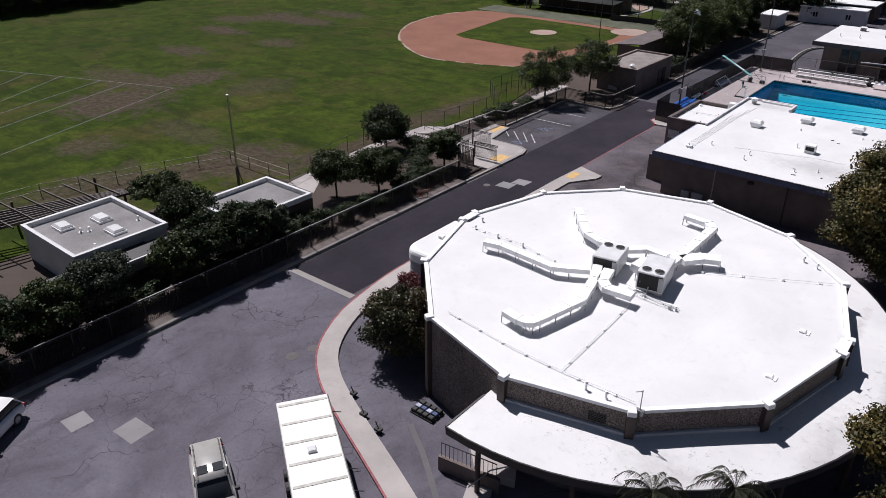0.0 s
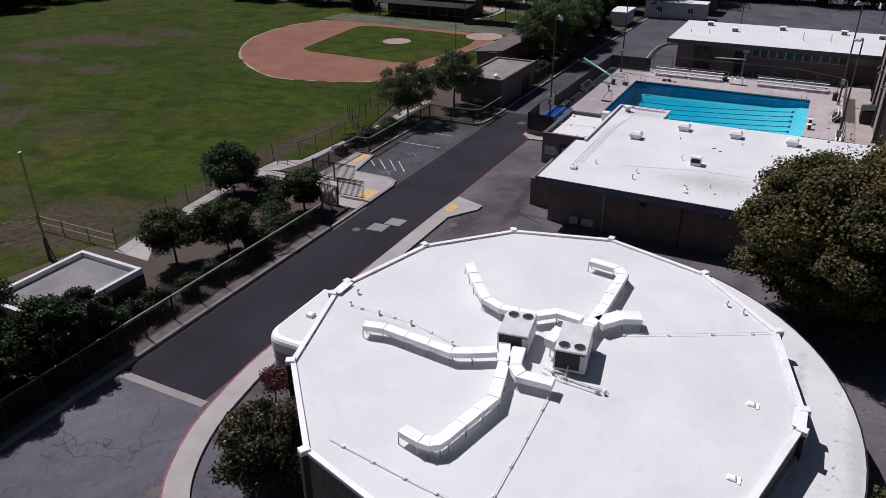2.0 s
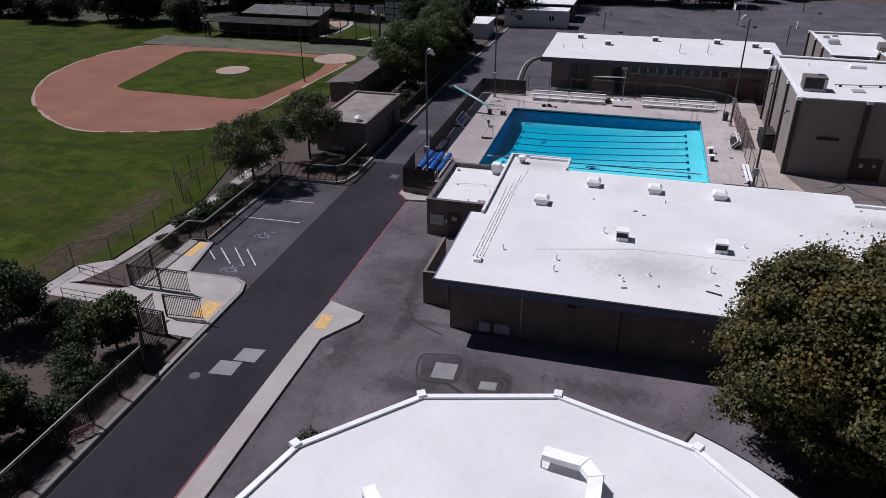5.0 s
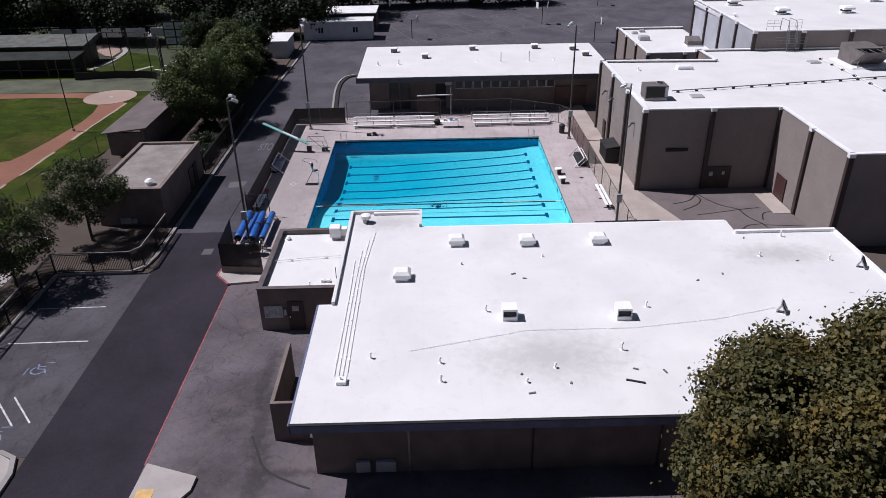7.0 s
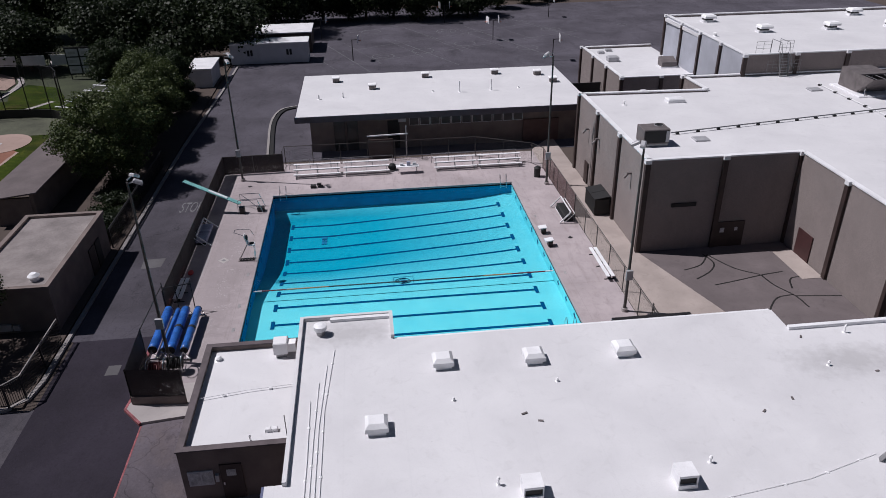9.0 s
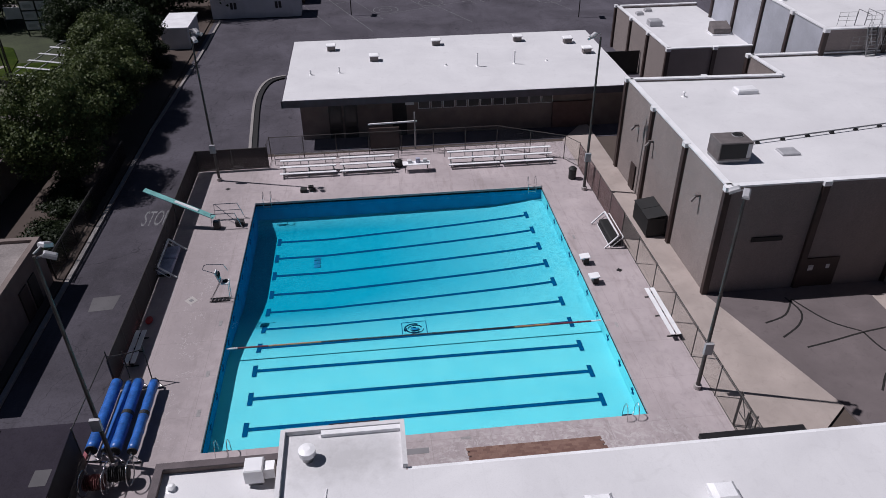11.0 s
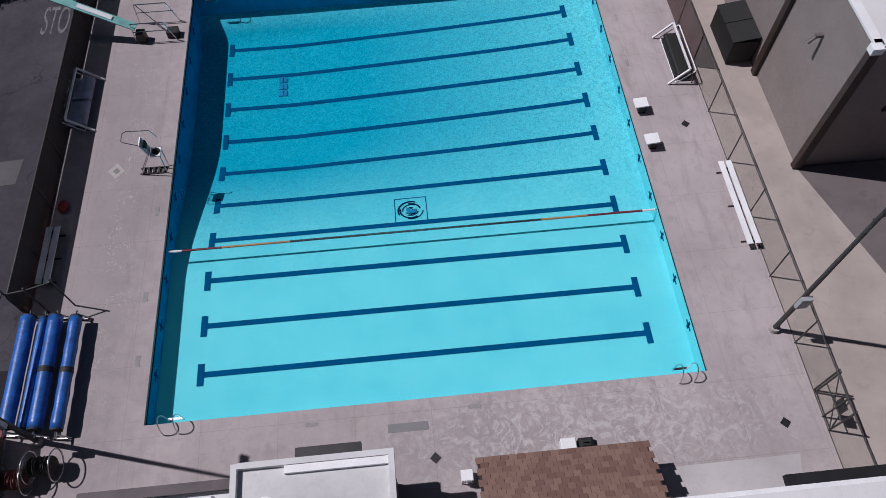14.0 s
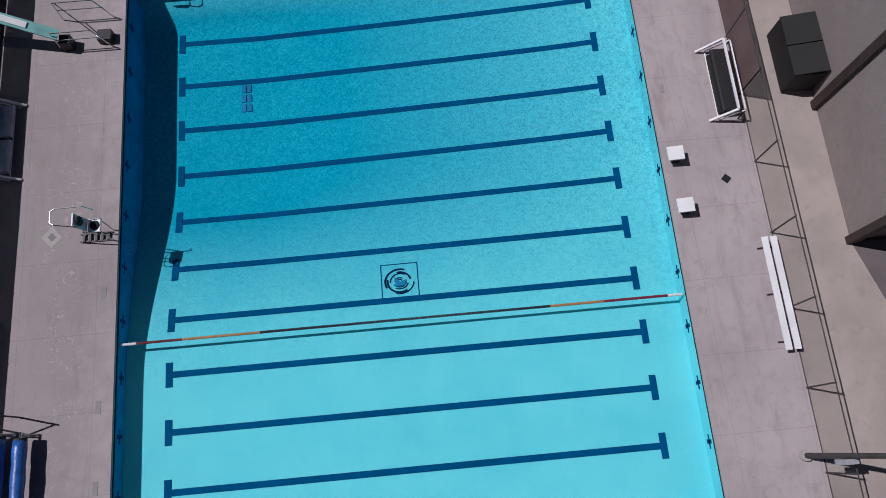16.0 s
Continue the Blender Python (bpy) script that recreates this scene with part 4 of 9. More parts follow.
structure("playground_kerb", ribbon(Shape(), smooth_line([(-27.4, 141.6), (-29.1, 141.4), (-30.6, 140.3), (-31.3, 137.5), (-31.4, 133.4), (-30.9, 126.3), (-30.6, 122.5)], 4), 0.26, G - 0.01, 0.03), KERB, "pale concrete kerb curving beside the classroom building", "kerb")
structure("asphalt_berm", ribbon(Shape(), smooth_line([(-27.2, 141.1), (-28.9, 140.95), (-30.25, 139.9), (-30.9, 137.3), (-31.0, 133.4), (-30.5, 126.3), (-30.2, 122.7)], 4), 0.42, G - 0.01, 0.01), TAR, "black asphalt berm inside the curved kerb", "kerb")
structure("warm_up_lawn", Shape().prism([(-69.2, 153.6), (-66.9, 146.6), (-59.9, 145.4), (-61.0, 151.0), (-63.4, 156.0), (-68.6, 158.6)], G - 0.01, 0.02), GRASS, "dark green lawn behind the backstop", "lawn")
structure("lawn_path", ribbon(Shape(), smooth_line([(-70.9, 147.4), (-70.2, 150.0), (-69.6, 153.9), (-69.9, 159.5), (-71.5, 163.0)], 3), 0.8, G - 0.01, 0.03), WALK, "pale curving path beside the lawn", "pavement")
structure("lawn_path_branch", ribbon(Shape(), [(-64.3, 144.9), (-62.9, 147.0), (-61.7, 148.9)], 0.7, G - 0.01, 0.034), WALK, "short pale path behind the backstop", "pavement")
structure("bullpen_clay", Shape().prism([(-78.0, 164.0), (-72.0, 156.5), (-70.7, 156.0), (-70.7, 159.5), (-72.3, 163.2), (-75.4, 166.0)], G - 0.01, 0.018), PALE_CLAY, "bare pale clay of the bullpen", "bare ground")
structure("curved_walk", ribbon(Shape(), smooth_line([(-77.0, 181.0), (-74.0, 179.7), (-70.8, 175.8), (-69.0, 169.8)], 4), 1.4, G - 0.01, 0.03), WALK, "pale curved walk beyond the panels", "pavement")

# painted markings
s = Shape()
for a, b in (((-46.4, 68.4), (-44.7, 66.7)), ((-45.3, 68.6), (-43.2, 66.4)), ((-44.2, 68.9), (-42.0, 66.4)), ((-43.1, 68.9), (-41.1, 66.6)), ((-46.3, 74.4), (-41.1, 74.5)), ((-46.4, 78.6), (-41.6, 78.7))):
    ribbon(s, [a, b], 0.10, G, G + 0.005)
structure("stall_line", s, WHITE_PAINT, "worn white parking stall lines", "road marking")
for x, y in ((-42.6, 65.7), (-42.9, 71.6)):
    s = Shape()
    arc = [(x - 0.05 + 0.42 * math.cos(a), y - 0.15 + 0.38 * math.sin(a)) for a in (2.2 + 0.45 * k for k in range(10))]
    ribbon(s, arc, 0.09, G, G + 0.005)
    ribbon(s, [(x - 0.25, y + 0.5), (x - 0.1, y), (x + 0.35, y - 0.05), (x + 0.55, y - 0.45)], 0.10, G, G + 0.006)
    ribbon(s, [(x - 0.18, y + 0.22), (x + 0.3, y + 0.25)], 0.08, G, G + 0.007)
    ribbon(s, [(x - 0.75, y - 0.6), (x - 0.72, y + 0.1)], 0.07, G, G + 0.005)
    ribbon(s, [(x + 0.1, y + 0.6), (x + 0.7, y + 0.62)], 0.07, G, G + 0.005)
    structure("stall_emblem", s, BLUE_PAINT, "faded blue and worn accessible parking emblem", "road marking")
for i, (txt, x) in enumerate((("STOP", -37.45),)):
    cu = bpy.data.curves.new("road_word", "FONT")
    cu.body = txt
    cu.size = 1.35
    cu.extrude = 0.002
    cu.offset = 0.0
    cu.materials.append(FAINT_PAINT)
    ob = new("road_word", cu)
    ob.location = (x + 0.1, 110.15, G + 0.004)
    ob.scale = (0.60, 2.37, 1)
    tagged(ob, "worn white painted road word STOP on asphalt", "road marking", "", "structure")
s = Shape()
for x, y in ((-16.5, 167.8), (-9.7, 170.9), (-2.0, 175), (15.5, 184), (-18, 188), (-4, 186), (8, 170)):
    ring = [(x + 1.8 * math.cos(k * math.pi / 12), y + 1.8 * math.sin(k * math.pi / 12)) for k in range(25)]
    ribbon(s, ring, 0.12, G, G + 0.005)
for a, b in (((-27, 180.7), (-18.6, 157.4)), ((-11.7, 191), (-1.7, 170)), ((-24, 172), (12, 190)), ((-22, 163), (20, 182)), ((-5, 160), (-14, 180)), ((10, 164), (0, 190)), ((22, 168), (10, 196)), ((-26, 186), (6, 201))):
    ribbon(s, [a, b], 0.10, G, G + 0.005)
for x, y in ((-16.5, 167.8), (15.5, 184), (-4, 186), (30, 186)):
    ribbon(s, [(x + 0.9 * math.cos(k * math.pi / 10), y + 0.9 * math.sin(k * math.pi / 10)) for k in range(21)], 0.10, G, G + 0.006)
for k in range(7):
    ribbon(s, [(-24 + 7.0 * k, 160 + 3.0 * k), (-30 + 7.0 * k, 176 + 3.0 * k)], 0.07, G, G + 0.004)
structure("court_line", s, FAINT_PAINT, "faded white basketball court lines", "court marking")

# ---- pool ----
s = Shape().ring([(-34.4, 84.0), (-2.25, 80.0), (-2.25, 120.6), (-34.4, 120.6)], [(PX0, PY0), (PX1, PY0), (PX1, PY1), (PX0, PY1)], G - 0.01, 0.0)
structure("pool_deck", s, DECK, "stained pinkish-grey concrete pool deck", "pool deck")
patch = thing("deck_patch", (-31.75, 100.05, 0.0), "pale square concrete patch round a small deck drain", "concrete patch")
part("slab", Shape().prism([(-32.19, 100.07), (-31.73, 99.58), (-31.34, 100.03), (-31.77, 100.53)], -0.02, 0.006), PATCH_PALE, patch)
part("drain", Shape().prism([(-31.93, 100.06), (-31.74, 99.87), (-31.57, 100.04), (-31.76, 100.24)], -0.01, 0.011), PATCH, patch, "grey drain cover")
structure("deck_apron", Shape().prism([(-2.25, 81.5), (4.2, 86.6), (0.9, 96.9), (0.9, 125), (-2.25, 121)], G - 0.01, -0.004), APRON, "tan concrete walkway beside the gymnasium", "pavement")

pool = thing("swimming_pool", ((PX0 + PX1) / 2, (PY0 + PY1) / 2, -2.4), "rectangular outdoor swimming pool with turquoise water", "swimming pool")


def pool_floor(x, y):
    """Floor level: shallow in the south and along the east, deepest in the north-west."""
    def ease(a, b, v):
        t = max(0.0, min(1.0, (v - a) / (b - a)))
        return t * t * (3 - 2 * t)
    deep = -1.12 - 1.25 * ease(94.0, 103.6, y) * max(0.0, min(1.0, (-7.0 - x) / 16.5)) ** 0.70
    return deep + (max(deep, -1.55) - deep) * ease(110.6, 112.6, y)


s = Shape()
NX, NY = 68, 60
for j in range(NY + 1):
    for i in range(NX + 1):
        x, y = PX0 + (PX1 - PX0) * i / NX, PY0 + (PY1 - PY0) * j / NY
        s.v.append((x, y, pool_floor(x, y)))
for j in range(NY):
    for i in range(NX):
        k = j * (NX + 1) + i
        s.f.append((k, k + 1, k + NX + 2, k + NX + 1))
part("pool_floor", s, PLASTER, pool, "plaster floor with water tint and ripple light in its colour", True)
# west and north walls carry shade in their colour; the others stay plaster
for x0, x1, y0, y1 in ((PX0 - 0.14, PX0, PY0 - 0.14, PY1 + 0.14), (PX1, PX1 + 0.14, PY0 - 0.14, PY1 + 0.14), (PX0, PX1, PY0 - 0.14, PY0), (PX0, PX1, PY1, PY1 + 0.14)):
    part("pool_wall", Shape().box(x0, x1, y0, y1, -2.6, -0.30), SHADED_POOL_WALL if x1 == PX0 else PART_SHADED_POOL_WALL if y0 == PY1 else PLASTER, pool)
    part("edge_tile", Shape().box(x0 + 0.003, x1 - 0.003, y0 + 0.003, y1 - 0.003, -0.298, -0.002), TILE_BLACK, pool, "black tile band under the coping")
LANES = [89.58 + 2.28 * k for k in range(10)]
for y in LANES:
    s = Shape()
    xs = [-27.3 + 19.45 * i / 48 for i in range(49)]
    for a, b in zip(xs, xs[1:]):
        s.sheet((a, y - 0.13, pool_floor(a, y - 0.13) + 0.02), (b, y - 0.13, pool_floor(b, y - 0.13) + 0.02), (b, y + 0.13, pool_floor(b, y + 0.13) + 0.02), (a, y + 0.13, pool_floor(a, y + 0.13) + 0.02))
    for x in (-27.3, -7.85):
        s.sheet(*[(px, py, pool_floor(px, py) + 0.026) for px, py in rect(x - 0.14, x + 0.14, y - 0.5, y + 0.5)])
    part("lane_line", s, TILE_BLUE, pool, "dark blue lane line")
    for x, d in ((PX0, 0.004), (PX1, -0.004)):
        s = Shape()
        for y0, y1, z0, z1 in ((y - 0.08, y + 0.08, -0.92, -0.42), (y - 0.28, y + 0.28, -0.74, -0.6)):
            s.box(min(x, x + d), max(x, x + d), y0, y1, z0, z1)
        part("wall_cross", s, TILE_BLUE, pool, "dark blue cross target on the pool wall")
for x in (-22.6, -17.9, -13.2):
    for y in LANES[:3]:
        zf = pool_floor(x, y)
        part("floor_inlet", Shape().rod((x, y, zf + 0.005), (x, y, zf + 0.014), 0.10, 10), TILE_BLACK, pool)
s = Shape()
for i in range(2):
    for j in range(3):
        s.prism(rect(-24.50 + i * 0.25, -24.29 + i * 0.25, 106.25 + j * 0.5, 106.65 + j * 0.5), lambda x, y: pool_floor(x, y) + 0.01, lambda x, y: pool_floor(x, y) + 0.05)
part("drain_grate", s, GRATE_BLUE, pool, "blue main drain grate")

def over_floor(d):
    return lambda x, y: pool_floor(x, y) + d


s = Shape()
for a, b in zip(rect(-18.5, -16.95, 96.45, 98.02), rect(-18.5, -16.95, 96.45, 98.02)[1:] + [(-18.5, 96.45)]):
    ribbon(s, [a, b], 0.04, over_floor(0.004), over_floor(0.02))
emblem = part("floor_emblem", s, TILE_BLUE, pool, "square tile frame round a dark emblem")
for r0, a0, n in ((0.62, 1.2, 13), (0.60, 4.4, 10), (0.52, 2.9, 13), (0.47, 0.2, 9), (0.40, 1.0, 12), (0.36, 4.2, 10), (0.27, 3.6, 14), (0.20, 0.9, 12), (0.11, 0.4, 18)):
    arc = [(-17.73 + r0 * math.cos(a0 + 0.2 * k), 97.22 + r0 * 0.9 * math.sin(a0 + 0.2 * k)) for k in range(n)]
    part("emblem_curve", ribbon(Shape(), arc, 0.045 + 0.03 * (n % 2), over_floor(0.004), over_floor(0.03)), EMBLEM_NAVY, emblem, "dark curved plain shape")
part("emblem_light", Shape().prism([(-17.9, 97.0), (-17.5, 97.05), (-17.45, 97.3), (-17.7, 97.2), (-17.95, 97.45)], over_floor(0.02), over_floor(0.04)), GRATE_BLUE, emblem)
water = structure("water", Shape().sheet((PX0, PY0, -0.33), (PX1, PY0, -0.33), (PX1, PY1, -0.33), (PX0, PY1, -0.33)), WATER, "clear turquoise pool water with small ripples", "water")
water.visible_shadow = False

# floating lane rope of coloured discs
rope = thing("lane_rope", (-17.6, 95.4, -0.33), "floating lane rope of black, orange, red and white discs", "lane rope")
ROPE_COLOURS = [("white", WHITE, -28.95, -28.3), ("red", plain("dark_red_float", (0.16, 0.02, 0.03), 0.5), -28.3, -26.5), ("orange", plain("orange_float", (0.42, 0.22, 0.10), 0.5), -26.5, -23.4),
                ("black", plain("black_float", (0.02, 0.018, 0.03), 0.5), -23.4, -11.7), ("orange", plain("amber_float", (0.42, 0.20, 0.08), 0.5), -11.7, -9.5), ("red", plain("maroon_float", (0.20, 0.02, 0.04), 0.5), -9.5, -6.9), ("white", WHITE, -6.9, -6.3)]
for nm, mat, x0, x1 in ROPE_COLOURS:
    s = Shape()
    x = x0
    while x < x1 - 0.02:
        s.rod((x, 95.4, -0.32), (min(x + 0.09, x1), 95.4, -0.32), 0.055, 8)
        x += 0.105
    tagged(part("float_" + nm, s, mat, rope), nm + " float discs", "", "", "stuff")
part("cable", Shape().rod((PX0, 95.4, -0.32), (PX1, 95.4, -0.32), 0.012, 5), STEEL, rope)


# ---- round hall ----
HX, HY = -15.97, 37.15
hall = thing("round_hall", (HX, HY, G), "twelve-sided hall with pebble-dash walls and white coated roof", "building")


# corners counter-clockwise; the east and west corners are wide double piers
HALL = [(-3.76, 37.65), (-5.38, 43.8), (-9.82, 48.48), (-16.02, 50.48), (-22.22, 48.83), (-26.53, 44.28), (-28.3, 38.05),
        (-28.28, 36.55), (-26.42, 30.27), (-22.05, 25.55), (-15.95, 23.82), (-10.02, 25.34), (-5.45, 29.77), (-3.76, 36.15)]
HN = len(HALL)


def hall_out(k):
    """Outward direction at a corner."""
    a, b = Vector(HALL[(k - 1) % HN]), Vector(HALL[(k + 1) % HN])
    t = (b - a).normalized()
    return Vector((t.y, -t.x))


def hall_pt(k, grow=0.0):
    p = Vector(HALL[k % HN]) + hall_out(k) * grow
    return (p.x, p.y)


def skirt_pt(deg, grow=0.0):
    a = math.radians(deg)
    return (-15.9 + (15.0 + grow) * math.cos(a), 36.85 + (16.1 + grow) * math.sin(a))


for k in range(HN):
    a, b, c, d = hall_pt(k), hall_pt(k + 1), hall_pt(k + 1, -0.3), hall_pt(k, -0.3)
    part("wall_panel", Shape().prism([a, b, c, d], G, 4.98), AGGREGATE, hall)
    e, f, g, h = hall_pt(k, 0.05), hall_pt(k + 1, 0.05), hall_pt(k + 1, -0.22), hall_pt(k, -0.22)
    part("parapet_cap", Shape().prism([e, f, g, h], 4.98, 5.15), WHITE, hall, "white metal parapet cap")
    n = hall_out(k)
    m = Matrix.Translation((*hall_pt(k, 0.08), 0)) @ Matrix.Rotation(math.atan2(n.y, n.x), 4, "Z")
    part("pilaster", Shape().box(-0.22, 0.14, -0.21, 0.21, G, 5.0, m), BROWN, hall, "dark brown corner pilaster")
    part("cap_joint", Shape().chamfered(-0.28, 0.18, -0.2, 0.2, 4.985, 5.24, 0.02, m), WHITE, hall, "raised white cap over the corner")
for k in (6, 13):
    q = [hall_pt(k, 0.16), hall_pt(k + 1, 0.16), hall_pt(k + 1, -0.42), hall_pt(k, -0.42)]
    part("wide_cap", Shape().prism(q, 5.152, 5.21), WHITE, hall, "wide white cap between two piers")
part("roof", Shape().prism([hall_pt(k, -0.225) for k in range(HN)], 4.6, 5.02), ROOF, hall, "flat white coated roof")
angles = [265.7 + 159.3 * i / 32 for i in range(33)]
for a, b in zip(angles[::2], angles[2::2]):
    s, g = Shape(), Shape()
    for c, d in ((a, (a + b) / 2), ((a + b) / 2, b)):
        o0, o1 = skirt_pt(c), skirt_pt(d)
        i0, i1 = skirt_pt(c, -3.4), skirt_pt(d, -3.4)
        k = len(s.v)
        s.v += [(*o0, 3.22), (*o1, 3.22), (*i1, 3.22), (*i0, 3.22), (*o0, 3.42), (*o1, 3.42), (*i1, 3.74), (*i0, 3.74)]
        s.f += [tuple(k + i for i in q) for q in ((3, 2, 1, 0), (4, 5, 6, 7), (0, 1, 5, 4), (1, 2, 6, 5), (2, 3, 7, 6), (3, 0, 4, 7))]
        g.prism([skirt_pt(c, 0.08), skirt_pt(d, 0.08), skirt_pt(d, 0.004), skirt_pt(c, 0.004)], 3.0, 3.44)
    part("lower_roof", s, ROOF, hall, "low white roof skirt around the hall")
    part("gutter", g, DARK_METAL, hall, "dark roof-edge gutter")
for a in (265.5, 425.2):
    part("fascia", Shape().beam((*skirt_pt(a), 3.26), (*skirt_pt(a, -2.8), 3.5), 0.1, 0.4), DARK_METAL, hall)
for deg in range(272, 420, 18):
    x, y = skirt_pt(deg, -0.35)
    part("porch_post", Shape().rod((x, y, G), (x, y, 3.22), 0.13, 10), BROWN, hall)
# glazed wall under the skirt
s = Shape()
for a, b in zip(angles[1::3], angles[4::3]):
    p = lambda d, r: (HX + r * math.cos(math.radians(d)) * 12.75 / 12.4, HY + r * math.sin(math.radians(d)) * 13.6 / 12.4)
    s.prism([p(a, 12.4), p(b, 12.4), p(b, 12.2), p(a, 12.2)], G, 3.27)
part("inner_wall", s, TAN_WALL, hall)
s = Shape()
for k in (10, 11, 12, 13, 14, 15):
    a, b, c, d = hall_pt(k, 0.16), hall_pt(k + 1, 0.16), hall_pt(k + 1, -0.05), hall_pt(k, -0.05)
    s.prism([a, b, c, d], 3.5, 3.86)
part("flashing", s, ROOF, hall)
m = Matrix.Translation((-11.55, 25.28, 4.25)) @ Matrix.Rotation(math.radians(-75.6), 4, "Z")
s = Shape()
for i in range(6):
    s.box(0.30, 0.36, -0.42, 0.42, -0.25 + i * 0.09, -0.20 + i * 0.09, m)
part("wall_vent", s, DARK_METAL, hall, "dark louvred wall vent")
# rounded west annex
ax0, ax1, ay0, ay1 = -31.25, -27.6, 33.6, 39.6
arc = [(ax0 + 1.0 - 1.0 * math.cos(math.radians(a)), ay0 + 1.0 - 1.0 * math.sin(math.radians(a))) for a in range(0, 91, 15)]
poly = arc + [(ax1, ay0), (ax1, ay1), (ax0, ay1)]
part("entrance_bay", Shape().prism([(x * 0.985 + -29.4 * 0.015, y * 0.985 + 36.6 * 0.015) for x, y in poly], G, 2.3), PALE_STUCCO, hall, "rounded side bay with pale grey siding")
for i in range(5):
    part("siding_groove", Shape().prism([(x * 0.99 + -29.4 * 0.01, y * 0.99 + 36.6 * 0.01) for x, y in poly], 0.25 + 0.4 * i, 0.28 + 0.4 * i), UNIT_GREY, hall)
rings = []
for q, z in ((0.0, 2.3), (0.0, 2.85), (0.02, 3.02), (0.06, 3.13), (0.12, 3.18)):
    rings.append([(x * (1 - q) - 29.4 * q, y * (1 - q) + 36.6 * q, z) for x, y in poly])
part("bay_fascia", loft(rings), WHITE, hall, "white rounded roof edge")
part("bay_roof", Shape().prism([(x * 0.86 - 29.4 * 0.14, y * 0.86 + 36.6 * 0.14) for x, y in poly], 3.15, 3.19), ROOF, hall)
part("bay_hatch", Shape().chamfered(-29.3, -28.75, 38.7, 39.2, 3.19, 3.5, 0.05), DARK_METAL, hall, "small dark vent box")
part("bay_vent", Shape().chamfered(-30.2, -29.75, 36.2, 36.6, 3.19, 3.4, 0.05), DUCT, hall)

# entrance landing, ramp wall and railing under the porch
porch = thing("entrance_landing", (-16.7, 22.2, G), "concrete entrance landing with taupe side wall and dark railing", "entrance landing")
part("landing", Shape().prism([(-17.5, 23.3), (-16.2, 22.0), (-14.2, 22.6), (-15.2, 24.4)], G, 0.35), WALK, porch)
part("side_wall", Shape().beam((-17.9, 21.3, 0.3), (-14.6, 21.85, 0.3), 0.2, 0.9), TAN_WALL, porch, "taupe ramp wall")
s = Shape()
for i in range(14):
    t = i / 13
    s.rod((-17.8 + 3.0 * t, 21.35 + 0.5 * t, 0.7), (-17.8 + 3.0 * t, 21.35 + 0.5 * t, 1.6), 0.015, 5)
s.rod((-17.8, 21.35, 1.6), (-14.8, 21.85, 1.6), 0.03, 6)
part("railing", s, DARK_METAL, porch, "dark bar railing")
part("step", Shape().prism([(-15.6, 20.2), (-14.4, 20.6), (-14.9, 21.7), (-16.1, 21.4)], G, 0.05), WALK, porch)
part("handrail", Shape().tube([(-15.4, 20.4, 0.9), (-15.0, 21.6, 1.3), (-14.2, 22.6, 1.4)], 0.035), GALV, porch)


# ---- roof plant on the hall ----
def rooftop_unit(x, y, z, w, l, h, turn, fans, mat, label, group=""):
    u = thing("rooftop_unit", (x, y, z), label, "air conditioner", group)
    m = Matrix.Translation((x, y, z)) @ Matrix.Rotation(math.radians(turn), 4, "Z")
    part("kerb_frame", Shape().box(-w / 2 + 0.04, w / 2 - 0.04, -l / 2 + 0.04, l / 2 - 0.04, 0, 0.22, m), GALV, u)
    body = part("casing", Shape().chamfered(-w / 2, w / 2, -l / 2, l / 2, 0.22, h, 0.03, m), mat, u)
    part("coil", Shape().box(-w / 2 + 0.08, w / 2 - 0.08, -l / 2 - 0.012, -l / 2 + 0.02, 0.32, h - 0.1, m), BLACK, u, "dark condenser coil")
    part("access_panel", Shape().box(w / 2 - 0.01, w / 2 + 0.012, -l / 4, l / 4, 0.34, h - 0.12, m), mat, u)
    part("control_box", Shape().box(w / 2 - 0.3, w / 2 - 0.02, -l / 2 - 0.03, -l / 2, 0.35, h - 0.15, m), UNIT_GREY, u)
    for fx, fy, r in fans:
        p = m @ Vector((fx, fy, h))
        s = Shape().rod(p, p + Vector((0, 0, 0.05)), r, 20)
        f = part("fan_guard", s, UNIT_GREY, u, "round fan opening")
        part("fan_well", Shape().rod(p + Vector((0, 0, 0.051)), p + Vector((0, 0, 0.056)), r * 0.94, 20), BLACK, f)
        g = Shape().rod(p + Vector((0, 0, 0.057)), p + Vector((0, 0, 0.075)), r * 0.15, 12)
        for k in range(2):
            a = k * math.pi / 2 + 0.4
            g.beam(p + Vector((-r * 0.85 * math.cos(a), -r * 0.85 * math.sin(a), 0.066)), p + Vector((r * 0.85 * math.cos(a), r * 0.85 * math.sin(a), 0.066)), 0.010, 0.012)
        part("fan_grille", g, DARK_METAL, f)
    return u


ZR = 5.0
rooftop_unit(-17.15, 36.85, ZR, 1.55, 2.2, 1.25, 9, ((-0.37, 0.66, 0.28), (0.37, 0.66, 0.28)), UNIT_WHITE, "grey packaged rooftop air conditioner with two fans", "air conditioners on the hall roof")
rooftop_unit(-14.15, 36.75, ZR, 1.55, 2.5, 1.35, 9, ((-0.37, -0.80, 0.28), (0.37, -0.80, 0.28)), UNIT_WHITE, "grey packaged rooftop air conditioner with two fans", "air conditioners on the hall roof")


